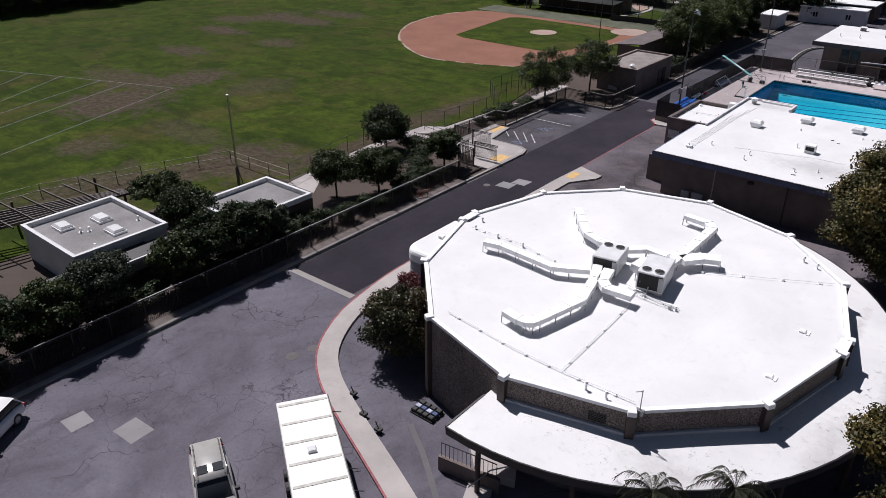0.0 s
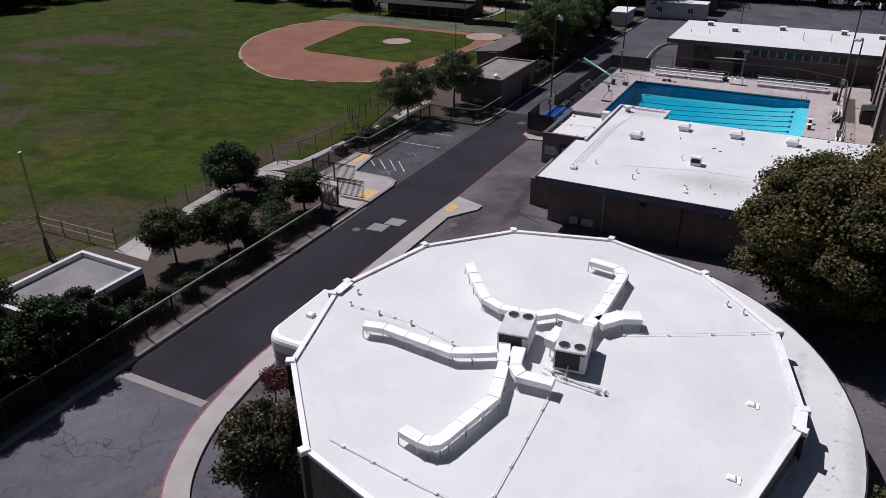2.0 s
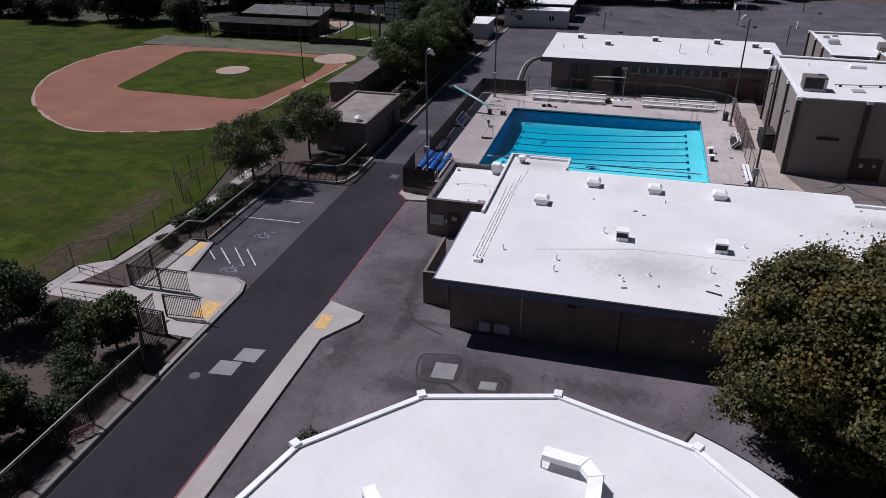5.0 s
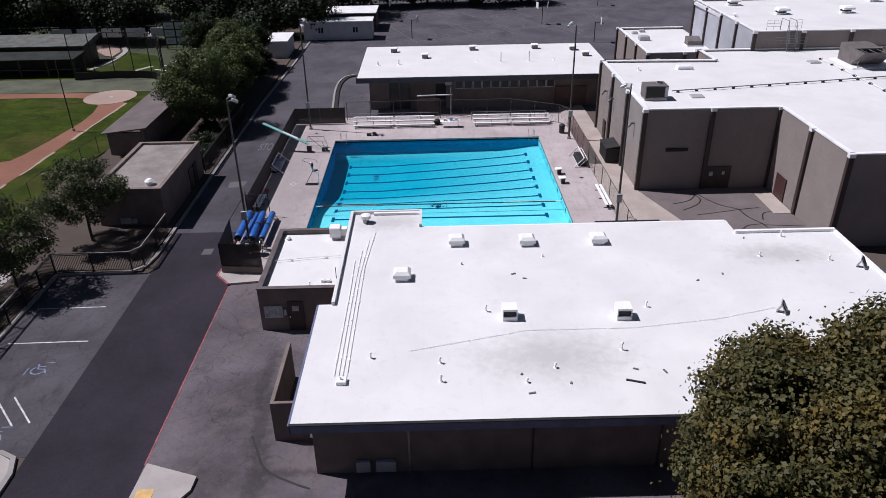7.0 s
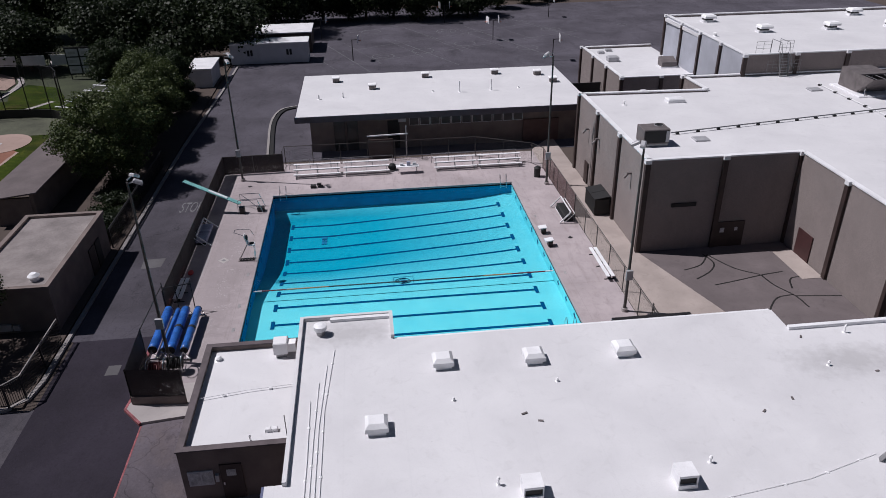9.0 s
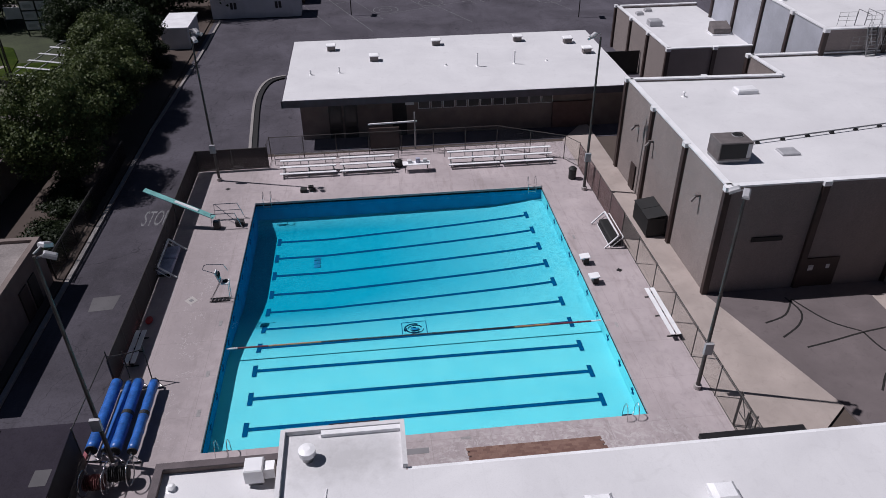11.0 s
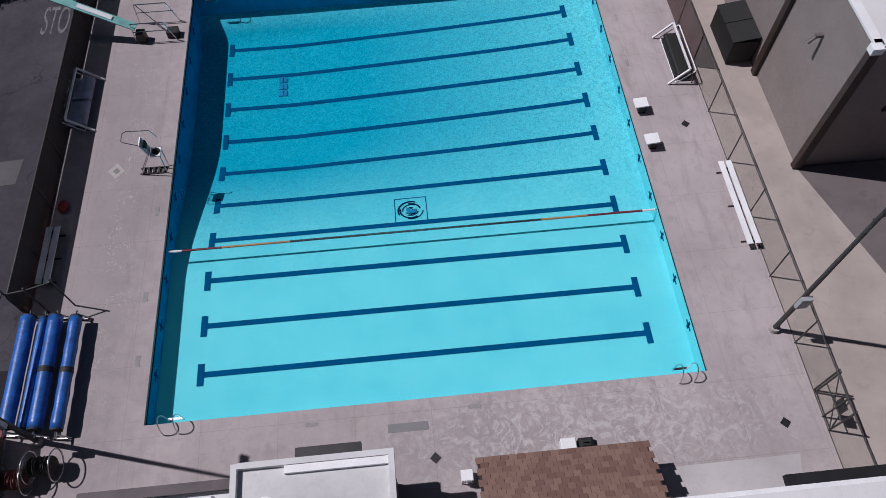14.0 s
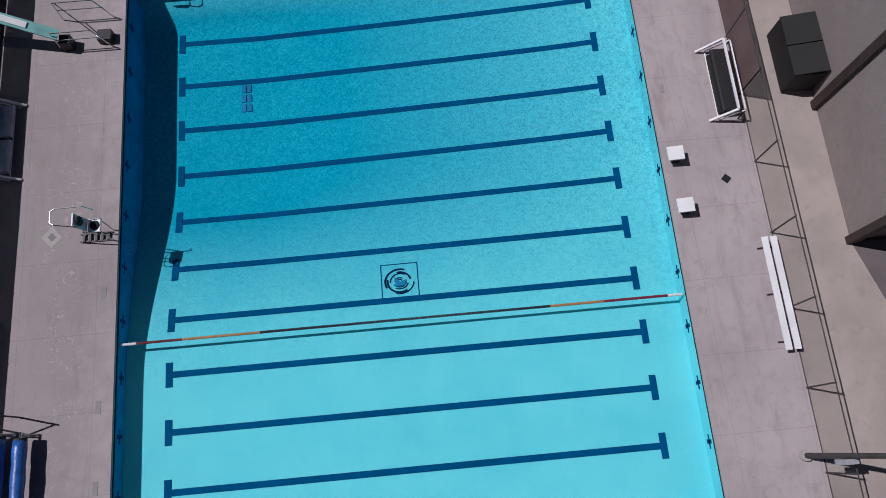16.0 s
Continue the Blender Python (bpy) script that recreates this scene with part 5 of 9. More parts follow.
hood = thing("intake_hood", (-15.2, 36.9, ZR), "sloped white intake hood beside the air conditioner", "intake hood")
part("casing", Shape().prism([(-15.55, 36.3), (-14.98, 36.2), (-14.85, 37.5), (-15.42, 37.6)], lambda x, y: 5.75 if x < -15.2 else 5.55, 6.15), DUCT, hood)
part("bracket", Shape().rod((-15.25, 36.5, ZR), (-15.25, 36.5, 5.6), 0.03, 6).rod((-15.15, 37.3, ZR), (-15.15, 37.3, 5.6), 0.03, 6), GALV, hood)
valve = thing("gas_valve_set", (-14.3, 34.9, ZR), "white gas pipes and valves beside the rooftop unit", "roof pipe")
for pts in ([(-15.3, 35.5, 5.2), (-14.6, 35.3, 5.2), (-13.9, 35.25, 5.2)], [(-15.2, 35.1, 5.12), (-14.2, 34.8, 5.12), (-12.1, 34.7, 5.12)], [(-14.0, 35.6, 5.6), (-14.0, 35.3, 5.2), (-13.95, 34.8, 5.12)], [(-14.7, 35.3, 5.2), (-14.6, 34.9, 5.12)]):
    part("pipe", Shape().tube(pts, 0.03, 6), DUCT, valve)
for x, y in ((-14.6, 35.1), (-13.95, 34.95), (-12.3, 34.72)):
    part("valve", Shape().chamfered(x - 0.08, x + 0.08, y - 0.07, y + 0.07, 5.03, 5.25, 0.02), UNIT_GREY, valve)


def air_duct(pts, w, h, z, label, legs=True):
    """Rectangular duct through plan points, in sheet-metal sections with standing seams."""
    d = thing("air_duct", (pts[0][0], pts[0][1], ZR), label, "air duct", "air ducts on the hall roof")
    pts = [Vector(p) for p in pts]
    left, right = [], []
    for i, p in enumerate(pts):
        a = (p - pts[i - 1]).normalized() if i else (pts[1] - p).normalized()
        b = (pts[i + 1] - p).normalized() if i < len(pts) - 1 else a
        t = (a + b).normalized()
        k = 1 / max(0.5, t.dot(a))
        n = Vector((-t.y, t.x)) * (w / 2 * k)
        left.append(p + n)
        right.append(p - n)
    for i in range(len(pts) - 1):
        n = max(1, round((pts[i + 1] - pts[i]).length / 1.15))
        for j in range(n):
            q = [right[i].lerp(right[i + 1], j / n), right[i].lerp(right[i + 1], (j + 1) / n), left[i].lerp(left[i + 1], (j + 1) / n), left[i].lerp(left[i + 1], j / n)]
            c = sum(q, Vector((0, 0))) / 4
            sec = Shape().prism([tuple(v) for v in q], z, z + h)
            part("duct_section", sec, DUCT, d)
            e0, e1 = q[1], q[2]
            t = (q[1] - q[0]).normalized() * 0.025
            o = (e1 - e0).normalized() * 0.03
            part("seam_flange", Shape().prism([tuple(e0 - o - t), tuple(e0 - o + t), tuple(e1 + o + t), tuple(e1 + o - t)], z - 0.02, z + h + 0.025), DUCT, d)
            if legs:
                for v in (q[0].lerp(q[3], 0.06), q[0].lerp(q[3], 0.94)):
                    part("support_leg", Shape().rod((v.x, v.y, ZR), (v.x, v.y, z), 0.03, 6), GALV, d)
    return d


air_duct([(-22.45, 42.3), (-21.0, 40.4), (-19.9, 39.1), (-18.8, 38.65), (-16.95, 38.75), (-16.0, 39.6), (-14.6, 39.45)], 0.54, 0.29, 5.46, "white coated rooftop air duct bending to the unit")
air_duct([(-24.5, 33.95), (-23.4, 34.2), (-19.4, 33.85), (-18.5, 34.3), (-17.5, 34.9)], 0.54, 0.29, 5.46, "long white coated rooftop air duct on legs")
air_duct([(-18.75, 27.95), (-17.75, 27.74), (-17.35, 27.76), (-17.08, 27.95), (-16.95, 28.3), (-16.15, 31.6), (-16.75, 34.2), (-17.3, 35.55)], 0.56, 0.29, 5.46, "white coated rooftop air duct with hooked end")
air_duct([(-16.55, 35.6), (-16.25, 34.2), (-15.7, 33.65), (-14.15, 33.75)], 0.64, 0.31, 5.44, "short white coated rooftop air duct elbow")
air_duct([(-16.1, 46.0), (-14.4, 45.75), (-13.9, 45.1), (-13.95, 41.4), (-14.1, 38.1)], 0.58, 0.29, 5.46, "white coated rooftop air duct with elbow end")
air_duct([(-11.9, 41.15), (-12.9, 40.7), (-13.75, 39.6)], 0.84, 0.31, 5.44, "wide white coated branch duct on the hall roof")


def pipe_run(pts, r, label, feet=1.8, z=ZR):
    """A pipe carried on small blocks."""
    d = thing("roof_pipe", (*pts[0][:2], z), label, "roof pipe", "pipes on the roofs")
    part("pipe", Shape().tube([(x, y, z + 0.14) for x, y in pts], r, 6), WHITE, d)
    for (x0, y0), (x1, y1) in zip(pts, pts[1:]):
        n = max(1, round(math.hypot(x1 - x0, y1 - y0) / feet))
        for k in range(n):
            x, y = x0 + (x1 - x0) * (k + 0.5) / n, y0 + (y1 - y0) * (k + 0.5) / n
            part("pipe_block", Shape().chamfered(x - 0.07, x + 0.07, y - 0.07, y + 0.07, z, z + 0.13, 0.02), DUCT, d)
    return d


pipe_run([(-21.6, 26.6), (-16.8, 26.0), (-14.05, 25.9), (-10.2, 26.0)], 0.02, "thin white conduit on blocks along the roof edge")
pipe_run([(-14.05, 25.95), (-14.1, 29.5), (-14.2, 33.5)], 0.022, "thin white conduit on blocks on the hall roof")
pipe_run([(-27.0, 35.95), (-25.0, 36.05), (-22.85, 36.0), (-20.15, 35.3), (-18.3, 35.1)], 0.012, "thin grey cable on pads across the hall roof", 2.2)
pipe_run([(-13.4, 39.4), (-11.46, 40.44), (-9.27, 41.57), (-5.6, 43.6)], 0.012, "thin white conduit on blocks on the hall roof")
pipe_run([(-14.3, 35.1), (-13.2, 35.0), (-11.9, 35.0)], 0.04, "white gas pipe with valve on the hall roof", 0.8)


def pipe_vent(x, y, z, h=0.35, r=0.06, hood=True):
    d = thing("vent_pipe", (x, y, z), "small white roof vent pipe with hood", "vent pipe", "vent pipes on the roofs")
    part("vent_tube", Shape().rod((x, y, z), (x, y, z + h), r, 8), DUCT, d)
    part("flashing", Shape().rod((x, y, z), (x, y, z + 0.06), r * 2.2, 10, r * 1.2), DUCT, d)
    if hood:
        part("hood", Shape().rod((x, y, z + h), (x, y, z + h + 0.1), r * 1.7, 10, r * 0.8), DUCT, d)
    return d


for x, y, h in ((-27.1, 37.3, 0.26), (-26.8, 36.1, 0.2), (-24.85, 35.95, 0.22), (-22.8, 35.85, 0.26), (-20.0, 35.15, 0.24), (-7.2, 44.95, 0.3), (-8.1, 45.4, 0.3), (-12.0, 34.8, 0.2), (-12.45, 25.5, 0.4), (-11.4, 25.5, 0.35)):
    pipe_vent(x, y, ZR, h)
for x, y in ((-6.0, 32.0), (-5.85, 37.1)):
    d = thing("roof_scupper", (x, y, ZR), "small white two-part roof drain cover", "roof drain", "roof drains")
    part("dome", Shape().chamfered(x - 0.22, x + 0.12, y - 0.15, y + 0.15, ZR, ZR + 0.14, 0.05), DUCT, d)
    part("strap", Shape().box(x + 0.16, x + 0.3, y - 0.22, y + 0.22, ZR, ZR + 0.06), DUCT, d)
solid("roof_mast", Shape().rod((-9.75, 25.55, 5.2), (-9.75, 25.55, 6.3), 0.025, 6).rod((-9.75, 25.55, 6.25), (-10.05, 25.5, 6.1), 0.02, 6).box(-9.95, -9.55, 25.45, 25.65, 4.93, 5.22), GALV, "thin galvanised mast on the parapet corner", "roof mast")


# ---- locker building ----
LZ = 4.15
locker = thing("locker_building", (-8, 71, G), "long low locker building with white roof and slate-blue fascia", "building")
roof_poly = [(-25.08, 61.1), (9.85, 61.1), (9.85, 79.6), (3.0, 79.6), (3.0, 81.6), (-19.05, 81.6), (-24.25, 81.6), (-24.25, 71.5), (-25.08, 71.5)]
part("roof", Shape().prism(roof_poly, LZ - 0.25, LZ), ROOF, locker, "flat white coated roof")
part("hut_roof", Shape().prism(rect(-24.2, -19.1, 81.6, 84.1), LZ - 0.25, LZ - 0.003), ROOF, locker)
part("fascia_front", Shape().box(-25.12, 9.9, 60.98, 61.09, LZ - 0.5, LZ - 0.03), BLUE_FASCIA, locker, "slate-blue fascia board")
part("drip_edge", Shape().box(-25.14, 9.9, 60.94, 61.11, LZ - 0.028, LZ + 0.02), DARK_METAL, locker)
part("fascia_side", Shape().box(-25.2, -25.085, 60.98, 71.5, LZ - 0.5, LZ - 0.01), BLUE_FASCIA, locker)
part("soffit", Shape().box(-25.0, 9.8, 61.1, 62.3, LZ - 0.48, LZ - 0.42), BLUE_FASCIA, locker)
part("wall_south", Shape().box(-24.35, 9.4, 62.2, 62.5, G, LZ - 0.26), TAN_WALL, locker)
part("wall_west", Shape().box(-24.35, -24.05, 62.5, 84.0, G, LZ - 0.26), TAN_WALL, locker)
part("wall_north", Shape().box(-19.4, 3.0, 81.1, 81.4, G, LZ - 0.26), TAN_WALL, locker)
part("wall_east", Shape().box(9.1, 9.4, 62.5, 79.4, G, LZ - 0.26), TAN_WALL, locker)
part("hut_wall", Shape().box(-24.05, -19.4, 83.7, 84.0, G, LZ - 0.26), TAN_WALL, locker)
part("hut_side", Shape().box(-19.4, -19.15, 81.4, 84.0, G, LZ - 0.26), TAN_WALL, locker)
for x in (-19.6, -13.4, -7.0, 0.5):
    part("wall_joint", Shape().box(x - 0.05, x + 0.05, 62.13, 62.21, G, LZ - 0.6), GALV if x < -15 else BROWN, locker, "vertical joint strip")
for x0, x1 in ((-22.3, -21.6), (-21.3, -20.3)):
    part("wall_cabinet", Shape().chamfered(x0, x1, 61.95, 62.19, 0.1, 0.75, 0.03), UNIT_GREY, locker, "grey wall cabinet")
part("wall_lamp", Shape().box(-16.7, -16.2, 62.0, 62.2, 2.75, 2.95), DARK_METAL, locker)
for x0, x1, y0, y1 in ((-24.32, -24.12, 71.4, 84.15), (-24.12, -19.2, 83.98, 84.18), (-19.2, -19.0, 81.7, 84.18)):
    part("parapet", Shape().box(x0, x1, y0, y1, LZ - 0.05, LZ + 0.24), ROOF, locker, "low white parapet")
part("parapet_step", Shape().box(-22.6, -19.2, 83.72, 83.97, LZ, LZ + 0.18), WHITE, locker)
part("wall_grille", Shape().box(-22.3, -20.1, 84.19, 84.6, LZ - 0.4, LZ - 0.12), DARK_METAL, locker, "dark grille strip under the parapet")
part("roof_edge_board", Shape().box(2.9, 9.9, 79.5, 79.75, LZ - 0.02, LZ + 0.2), WHITE, locker, "raised white roof edge")
part("roof_edge_east", Shape().box(9.75, 9.95, 61.1, 79.5, LZ - 0.02, LZ + 0.14), WHITE, locker)
part("gutter_north", Shape().box(-19.0, 2.9, 81.6, 81.75, LZ - 0.2, LZ - 0.006), WHITE, locker)
part("door_awning", Shape().box(-6.4, -1.7, 81.76, 82.12, LZ - 0.3, LZ - 0.06), DARK_METAL, locker, "dark awning strip over the deck doors")
# screen wall beside the west side
solid("screen_wall", Shape().box(-26.95, -26.75, 64.7, 70.2, G, 2.4).box(-26.75, -25.2, 64.7, 64.9, G, 2.4), TAN_WALL, "taupe plastered screen wall beside the locker building", "wall")


def box_vent(x, y, z, turn=0, open_side=False):
    """A square roof ventilator: cowl on a curb."""
    d = thing("roof_vent", (x, y, z), "square white roof ventilator with sloped cowl", "roof vent", "roof ventilators")
    m = Matrix.Translation((x, y, z)) @ Matrix.Rotation(math.radians(turn), 4, "Z")
    part("curb", Shape().box(-0.42, 0.42, -0.42, 0.42, 0, 0.25, m), DUCT, d)
    if open_side:
        part("cowl", Shape().box(-0.42, 0.42, -0.40, 0.42, 0.62, 0.75, m).box(-0.42, -0.37, -0.40, 0.42, 0.25, 0.62, m).box(0.37, 0.42, -0.40, 0.42, 0.25, 0.62, m).box(-0.37, 0.37, 0.37, 0.42, 0.25, 0.62, m), WHITE, d)
        part("louvre", Shape().box(-0.36, 0.36, -0.34, -0.30, 0.26, 0.61, m), BLACK, d, "dark louvred opening")
    else:
        part("cowl", Shape().chamfered(-0.54, 0.54, -0.5, 0.5, 0.22, 0.64, 0.18, m), WHITE, d)
        part("bird_screen", Shape().box(-0.46, 0.46, -0.43, 0.43, 0.2, 0.222, m), DARK_METAL, d)
    return d


for x, y in ((-16.6, 78.9), (-11.8, 78.7), (-6.9, 78.7), (-20.2, 74.4)):
    box_vent(x, y, LZ)
for x, y in ((-13.9, 69.7), (-7.4, 69.5)):
    box_vent(x, y, LZ, 0, True)
for x, y, turn in ((1.87, 69.5, 62), (9.1, 74.4, 55)):
    m = Matrix.Translation((x, y, LZ)) @ Matrix.Rotation(math.radians(turn), 4, "Z")
    d = thing("leaning_louvre", (x, y, LZ), "tilted grey louvre panel on a small stand", "roof vent", "tilted louvres")
    part("panel", Shape().beam(m @ Vector((0, -0.15, 0.08)), m @ Vector((0, 0.2, 0.72)), 0.62, 0.06), UNIT_GREY, d)
    part("louvre", Shape().beam(m @ Vector((0, -0.17, 0.16)), m @ Vector((0, 0.12, 0.68)), 0.48, 0.07), DARK_METAL, d)
    part("stand", Shape().beam(m @ Vector((0, 0.35, 0.0)), m @ Vector((0, 0.12, 0.5)), 0.3, 0.04), GALV, d)
for x, y, h in ((-15.2, 70.35, 0.35), (-5.8, 70.45, 0.3), (-17.95, 65.52, 0.3), (-17.93, 63.98, 0.35), (-12.0, 64.9, 0.2), (-8.22, 66.3, 0.42), (-13.6, 63.76, 0.2), (-21.63, 66.09, 0.3), (-16.4, 76.0, 0.1), (-11.0, 76.8, 0.12), (3.23, 76.23, 0.2), (5.8, 78.9, 0.4), (7.5, 75.5, 0.3)):
    pipe_vent(x, y, LZ, h, 0.05)
turb = thing("turbine_vent", (-23.1, 82.6, LZ), "round white turbine roof ventilator", "roof vent")
part("vent_tube", Shape().rod((-23.1, 82.6, LZ), (-23.1, 82.6, LZ + 0.35), 0.24, 16), GALV, turb)
part("cowl", Shape().rod((-23.1, 82.6, LZ + 0.35), (-23.1, 82.6, LZ + 0.6), 0.36, 18, 0.36).rod((-23.1, 82.6, LZ + 0.6), (-23.1, 82.6, LZ + 0.68), 0.36, 18, 0.15), WHITE, turb)
for k in range(4):
    x = -23.4 + 0.22 * k
    pipe_run([(x, 64.6), (x + 0.05, 73.0 + k), (x + 0.15 * k, 81.0 - 1.4 * (3 - k))], 0.017, "long thin white pipe on the locker roof", 3.2, LZ - 0.09)
pipe_run([(-19.6, 66.6), (-13.0, 68.3), (-7.0, 68.3), (-2.0, 69.0), (1.6, 70.0)], 0.012, "thin grey cable on pads across the locker roof", 2.4, LZ - 0.1)
s = Shape().chamfered(-23.2, -22.7, 63.85, 64.35, LZ, LZ + 0.22, 0.03)
solid("pipe_box", s.rod((-23.0, 64.1, LZ + 0.22), (-23.0, 64.1, LZ + 0.4), 0.05, 8), WHITE, "white junction box on the locker roof", "junction box")
solid("roof_scrap", Shape().beam((-8.6, 63.75, LZ + 0.03), (-7.7, 63.45, LZ + 0.03), 0.12, 0.05), DARK_METAL, "dark strip of scrap lying on the roof", "scrap")
debris = ((-13.15, 74.6, 0.3, 20), (-12.5, 74.0, 0.25, -15), (3.2, 78.8, 0.2, 60), (-1.8, 73.3, 0.2, 35), (0.0, 74.0, 0.18, 80), (5.4, 75.45, 0.2, 10), (-13.8, 64.4, 0.14, 50), (-13.45, 62.9, 0.35, 12), (-7.9, 64.6, 0.28, -25), (-11.4, 63.6, 0.16, 70), (-6.45, 64.36, 0.32, -70))
for x, y, l, a in debris:
    c, q = 0.5 * l * math.cos(math.radians(a)), 0.5 * l * math.sin(math.radians(a))
    solid("roof_scrap", Shape().beam((x - c, y - q, LZ + 0.025), (x + c, y + q, LZ + 0.035), 0.09, 0.05), UNIT_BROWN, "small bit of litter lying on the white roof", "scrap", "", "litter on the roof")

# ---- pool office annex ----
AZ = 2.72
office = thing("pool_office", (-27, 79.5, G), "low taupe pool office with white roof", "building")
part("wall_south", Shape().box(-29.75, -24.4, 75.3, 75.55, G, AZ + 0.28), TAN_WALL, office)
part("wall_west", Shape().box(-29.75, -29.5, 75.55, 84.0, G, AZ + 0.28), TAN_WALL, office)
part("wall_north", Shape().box(-29.5, -24.4, 83.75, 84.0, G, AZ + 0.28), TAN_WALL, office)
part("roof", Shape().box(-29.5, -24.34, 75.55, 83.75, AZ - 0.2, AZ), ROOF, office, "flat white coated roof")
for x0, x1, y0, y1 in ((-29.8, -24.35, 75.25, 75.6), (-29.8, -29.45, 75.6, 84.05), (-29.45, -24.35, 83.7, 84.05)):
    part("coping", Shape().box(x0, x1, y0, y1, AZ + 0.28, AZ + 0.36), PLUM_COPING, office)
door = part("door", Shape().box(-27.9, -26.85, 75.22, 75.30, G, 2.05), BROWN, office, "dark brown metal door")
part("door_sign", Shape().box(-27.6, -27.15, 75.205, 75.221, 1.35, 1.75), WHITE_PAINT, door)
part("door_handle", Shape().box(-27.8, -27.74, 75.15, 75.22, 0.85, 1.0), STEEL, door)
board = part("notice_board", Shape().box(-29.45, -28.25, 75.23, 75.30, 0.85, 1.75), PALE_WALL, office, "framed white notice board")
for i in range(2):
    part("notice_sheet", Shape().box(-29.35 + i * 0.56, -28.87 + i * 0.56, 75.215, 75.231, 0.92, 1.68), WHITE_PAINT, board)
part("wall_lamp", Shape().box(-28.15, -27.98, 75.12, 75.3, 1.1, 1.5), UNIT_GREY, office)
u = thing("roof_cooler", (-25.4, 83.0, AZ), "boxy white evaporative cooler on the office roof", "cooler")
part("cabinet", Shape().chamfered(-25.85, -25.05, 82.6, 83.4, AZ + 0.25, AZ + 1.0, 0.05), WHITE, u)
part("stand", Shape().box(-25.75, -25.15, 82.7, 83.3, AZ, AZ + 0.25), GALV, u)
part("duct_stub", Shape().box(-25.05, -24.6, 82.75, 83.25, AZ + 0.3, AZ + 0.85), DUCT, u)
for x, y in ((-25.6, 76.6), (-25.25, 76.6)):
    solid("roof_box", Shape().chamfered(x - 0.13, x + 0.13, y - 0.12, y + 0.12, AZ, AZ + 0.2, 0.03), WHITE, "small white electrical box on the roof", "junction box", "", "roof boxes")
pipe_run([(-29.4, 79.4), (-27, 79.8), (-24.6, 80.0)], 0.02, "thin white conduit across the office roof", 2.0, AZ)
pipe_vent(-29.0, 82.9, AZ, 0.15, 0.12)
pipe_vent(-26.4, 76.0, AZ, 0.3, 0.04)
solid("roof_mast", Shape().rod((-24.6, 75.9, AZ), (-24.6, 75.9, AZ + 1.5), 0.025, 6), GALV, "thin galvanised mast on the office roof", "roof mast")


# ---- gymnasium ----
GZ = 7.70
gym = thing("gymnasium", (8, 104, G), "tall gymnasium with rough stucco walls, brown pilasters and white roof", "building")
part("roof", Shape().prism([(1.1, 97.2), (13.3, 97.2), (13.3, 85.3), (60, 85.3), (60, 118.7), (13.4, 119.2), (13.5, 114.3), (1.15, 114.9)], GZ - 0.6, GZ - 0.22), ROOF, gym, "flat white coated roof")


def wall_run(parent, pts, z0, z1, mat, thick=0.3, cap=True, step=6.0, pil=True, capmat=None, name="wall"):
    """Walls along a line of corners, with cap and pilasters every few metres. Building lies to the left."""
    for (x0, y0), (x1, y1) in zip(pts, pts[1:]):
        a, b = Vector((x0, y0)), Vector((x1, y1))
        t = (b - a).normalized()
        n = Vector((-t.y, t.x))
        q = [a, b, b + n * thick, a + n * thick]
        part(name, Shape().prism([tuple(v) for v in q], z0, z1 - 0.08), mat, parent)
        if cap:
            q = [a - n * 0.06, b - n * 0.06, b + n * (thick + 0.04), a + n * (thick + 0.04)]
            part("parapet_cap", Shape().prism([tuple(v) for v in q], z1 - 0.078, z1 + 0.03), capmat or WHITE, parent, "white parapet cap")
        if pil:
            k = max(1, round((b - a).length / step))
            for i in range(k):
                p = a.lerp(b, i / k)
                m = Matrix.Translation((p.x, p.y, 0)) @ Matrix.Rotation(math.atan2(t.y, t.x), 4, "Z")
                part("pilaster", Shape().box(-0.2, 0.2, -0.22, 0.1, z0, z1 - 0.25, m), BROWN, parent, "dark brown pilaster")
                part("cap_block", Shape().box(-0.24, 0.24, -0.26, 0.12, z1 - 0.248, z1 + 0.06, m), WHITE, parent)


wall_run(gym, [(0.95, 115.2), (0.9, 97.0), (13.1, 97.0), (13.1, 85.1), (60, 85.1)], G, GZ, STUCCO)
wall_run(gym, [(13.1, 119.5), (13.3, 114.6), (0.95, 115.2)], G, GZ, STUCCO)
wall_run(gym, [(60, 119.0), (13.1, 119.5)], G, GZ, STUCCO, pil=False)
d = part("double_door", Shape().box(7.0, 9.5, 96.88, 96.985, G, 2.15), BROWN, gym, "dark brown double door")
part("door_notice", Shape().box(7.5, 7.85, 96.865, 96.882, 1.25, 1.65), WHITE_PAINT, d)
part("door_notice", Shape().box(8.7, 8.95, 96.865, 96.882, 1.35, 1.65), WHITE_PAINT, d)
part("side_door", Shape().box(13.0, 13.09, 93.3, 95.2, G, 2.15), plain("maroon_door_paint", (0.055, 0.022, 0.022), 0.6), gym, "maroon metal door")
part("wall_vent", Shape().box(3.2, 5.2, 96.9, 96.985, 3.7, 4.0), BLACK, gym, "dark slot vent")
for y, z in ((110.8, 1.0),):
    part("side_door", Shape().box(0.80, 0.89, y, y + 1.0, G, 2.1), BROWN, gym)
for y, z in ((99.9, 5.4), (108.3, 5.3), (111.5, 5.2)):
    lamp = part("wall_lamp", Shape().box(0.55, 0.88, y, y + 0.18, z, z + 0.14).rod((0.6, y + 0.09, z), (0.35, y + 0.09, z - 0.3), 0.08, 8, 0.11), UNIT_BROWN, gym, "wall floodlight")
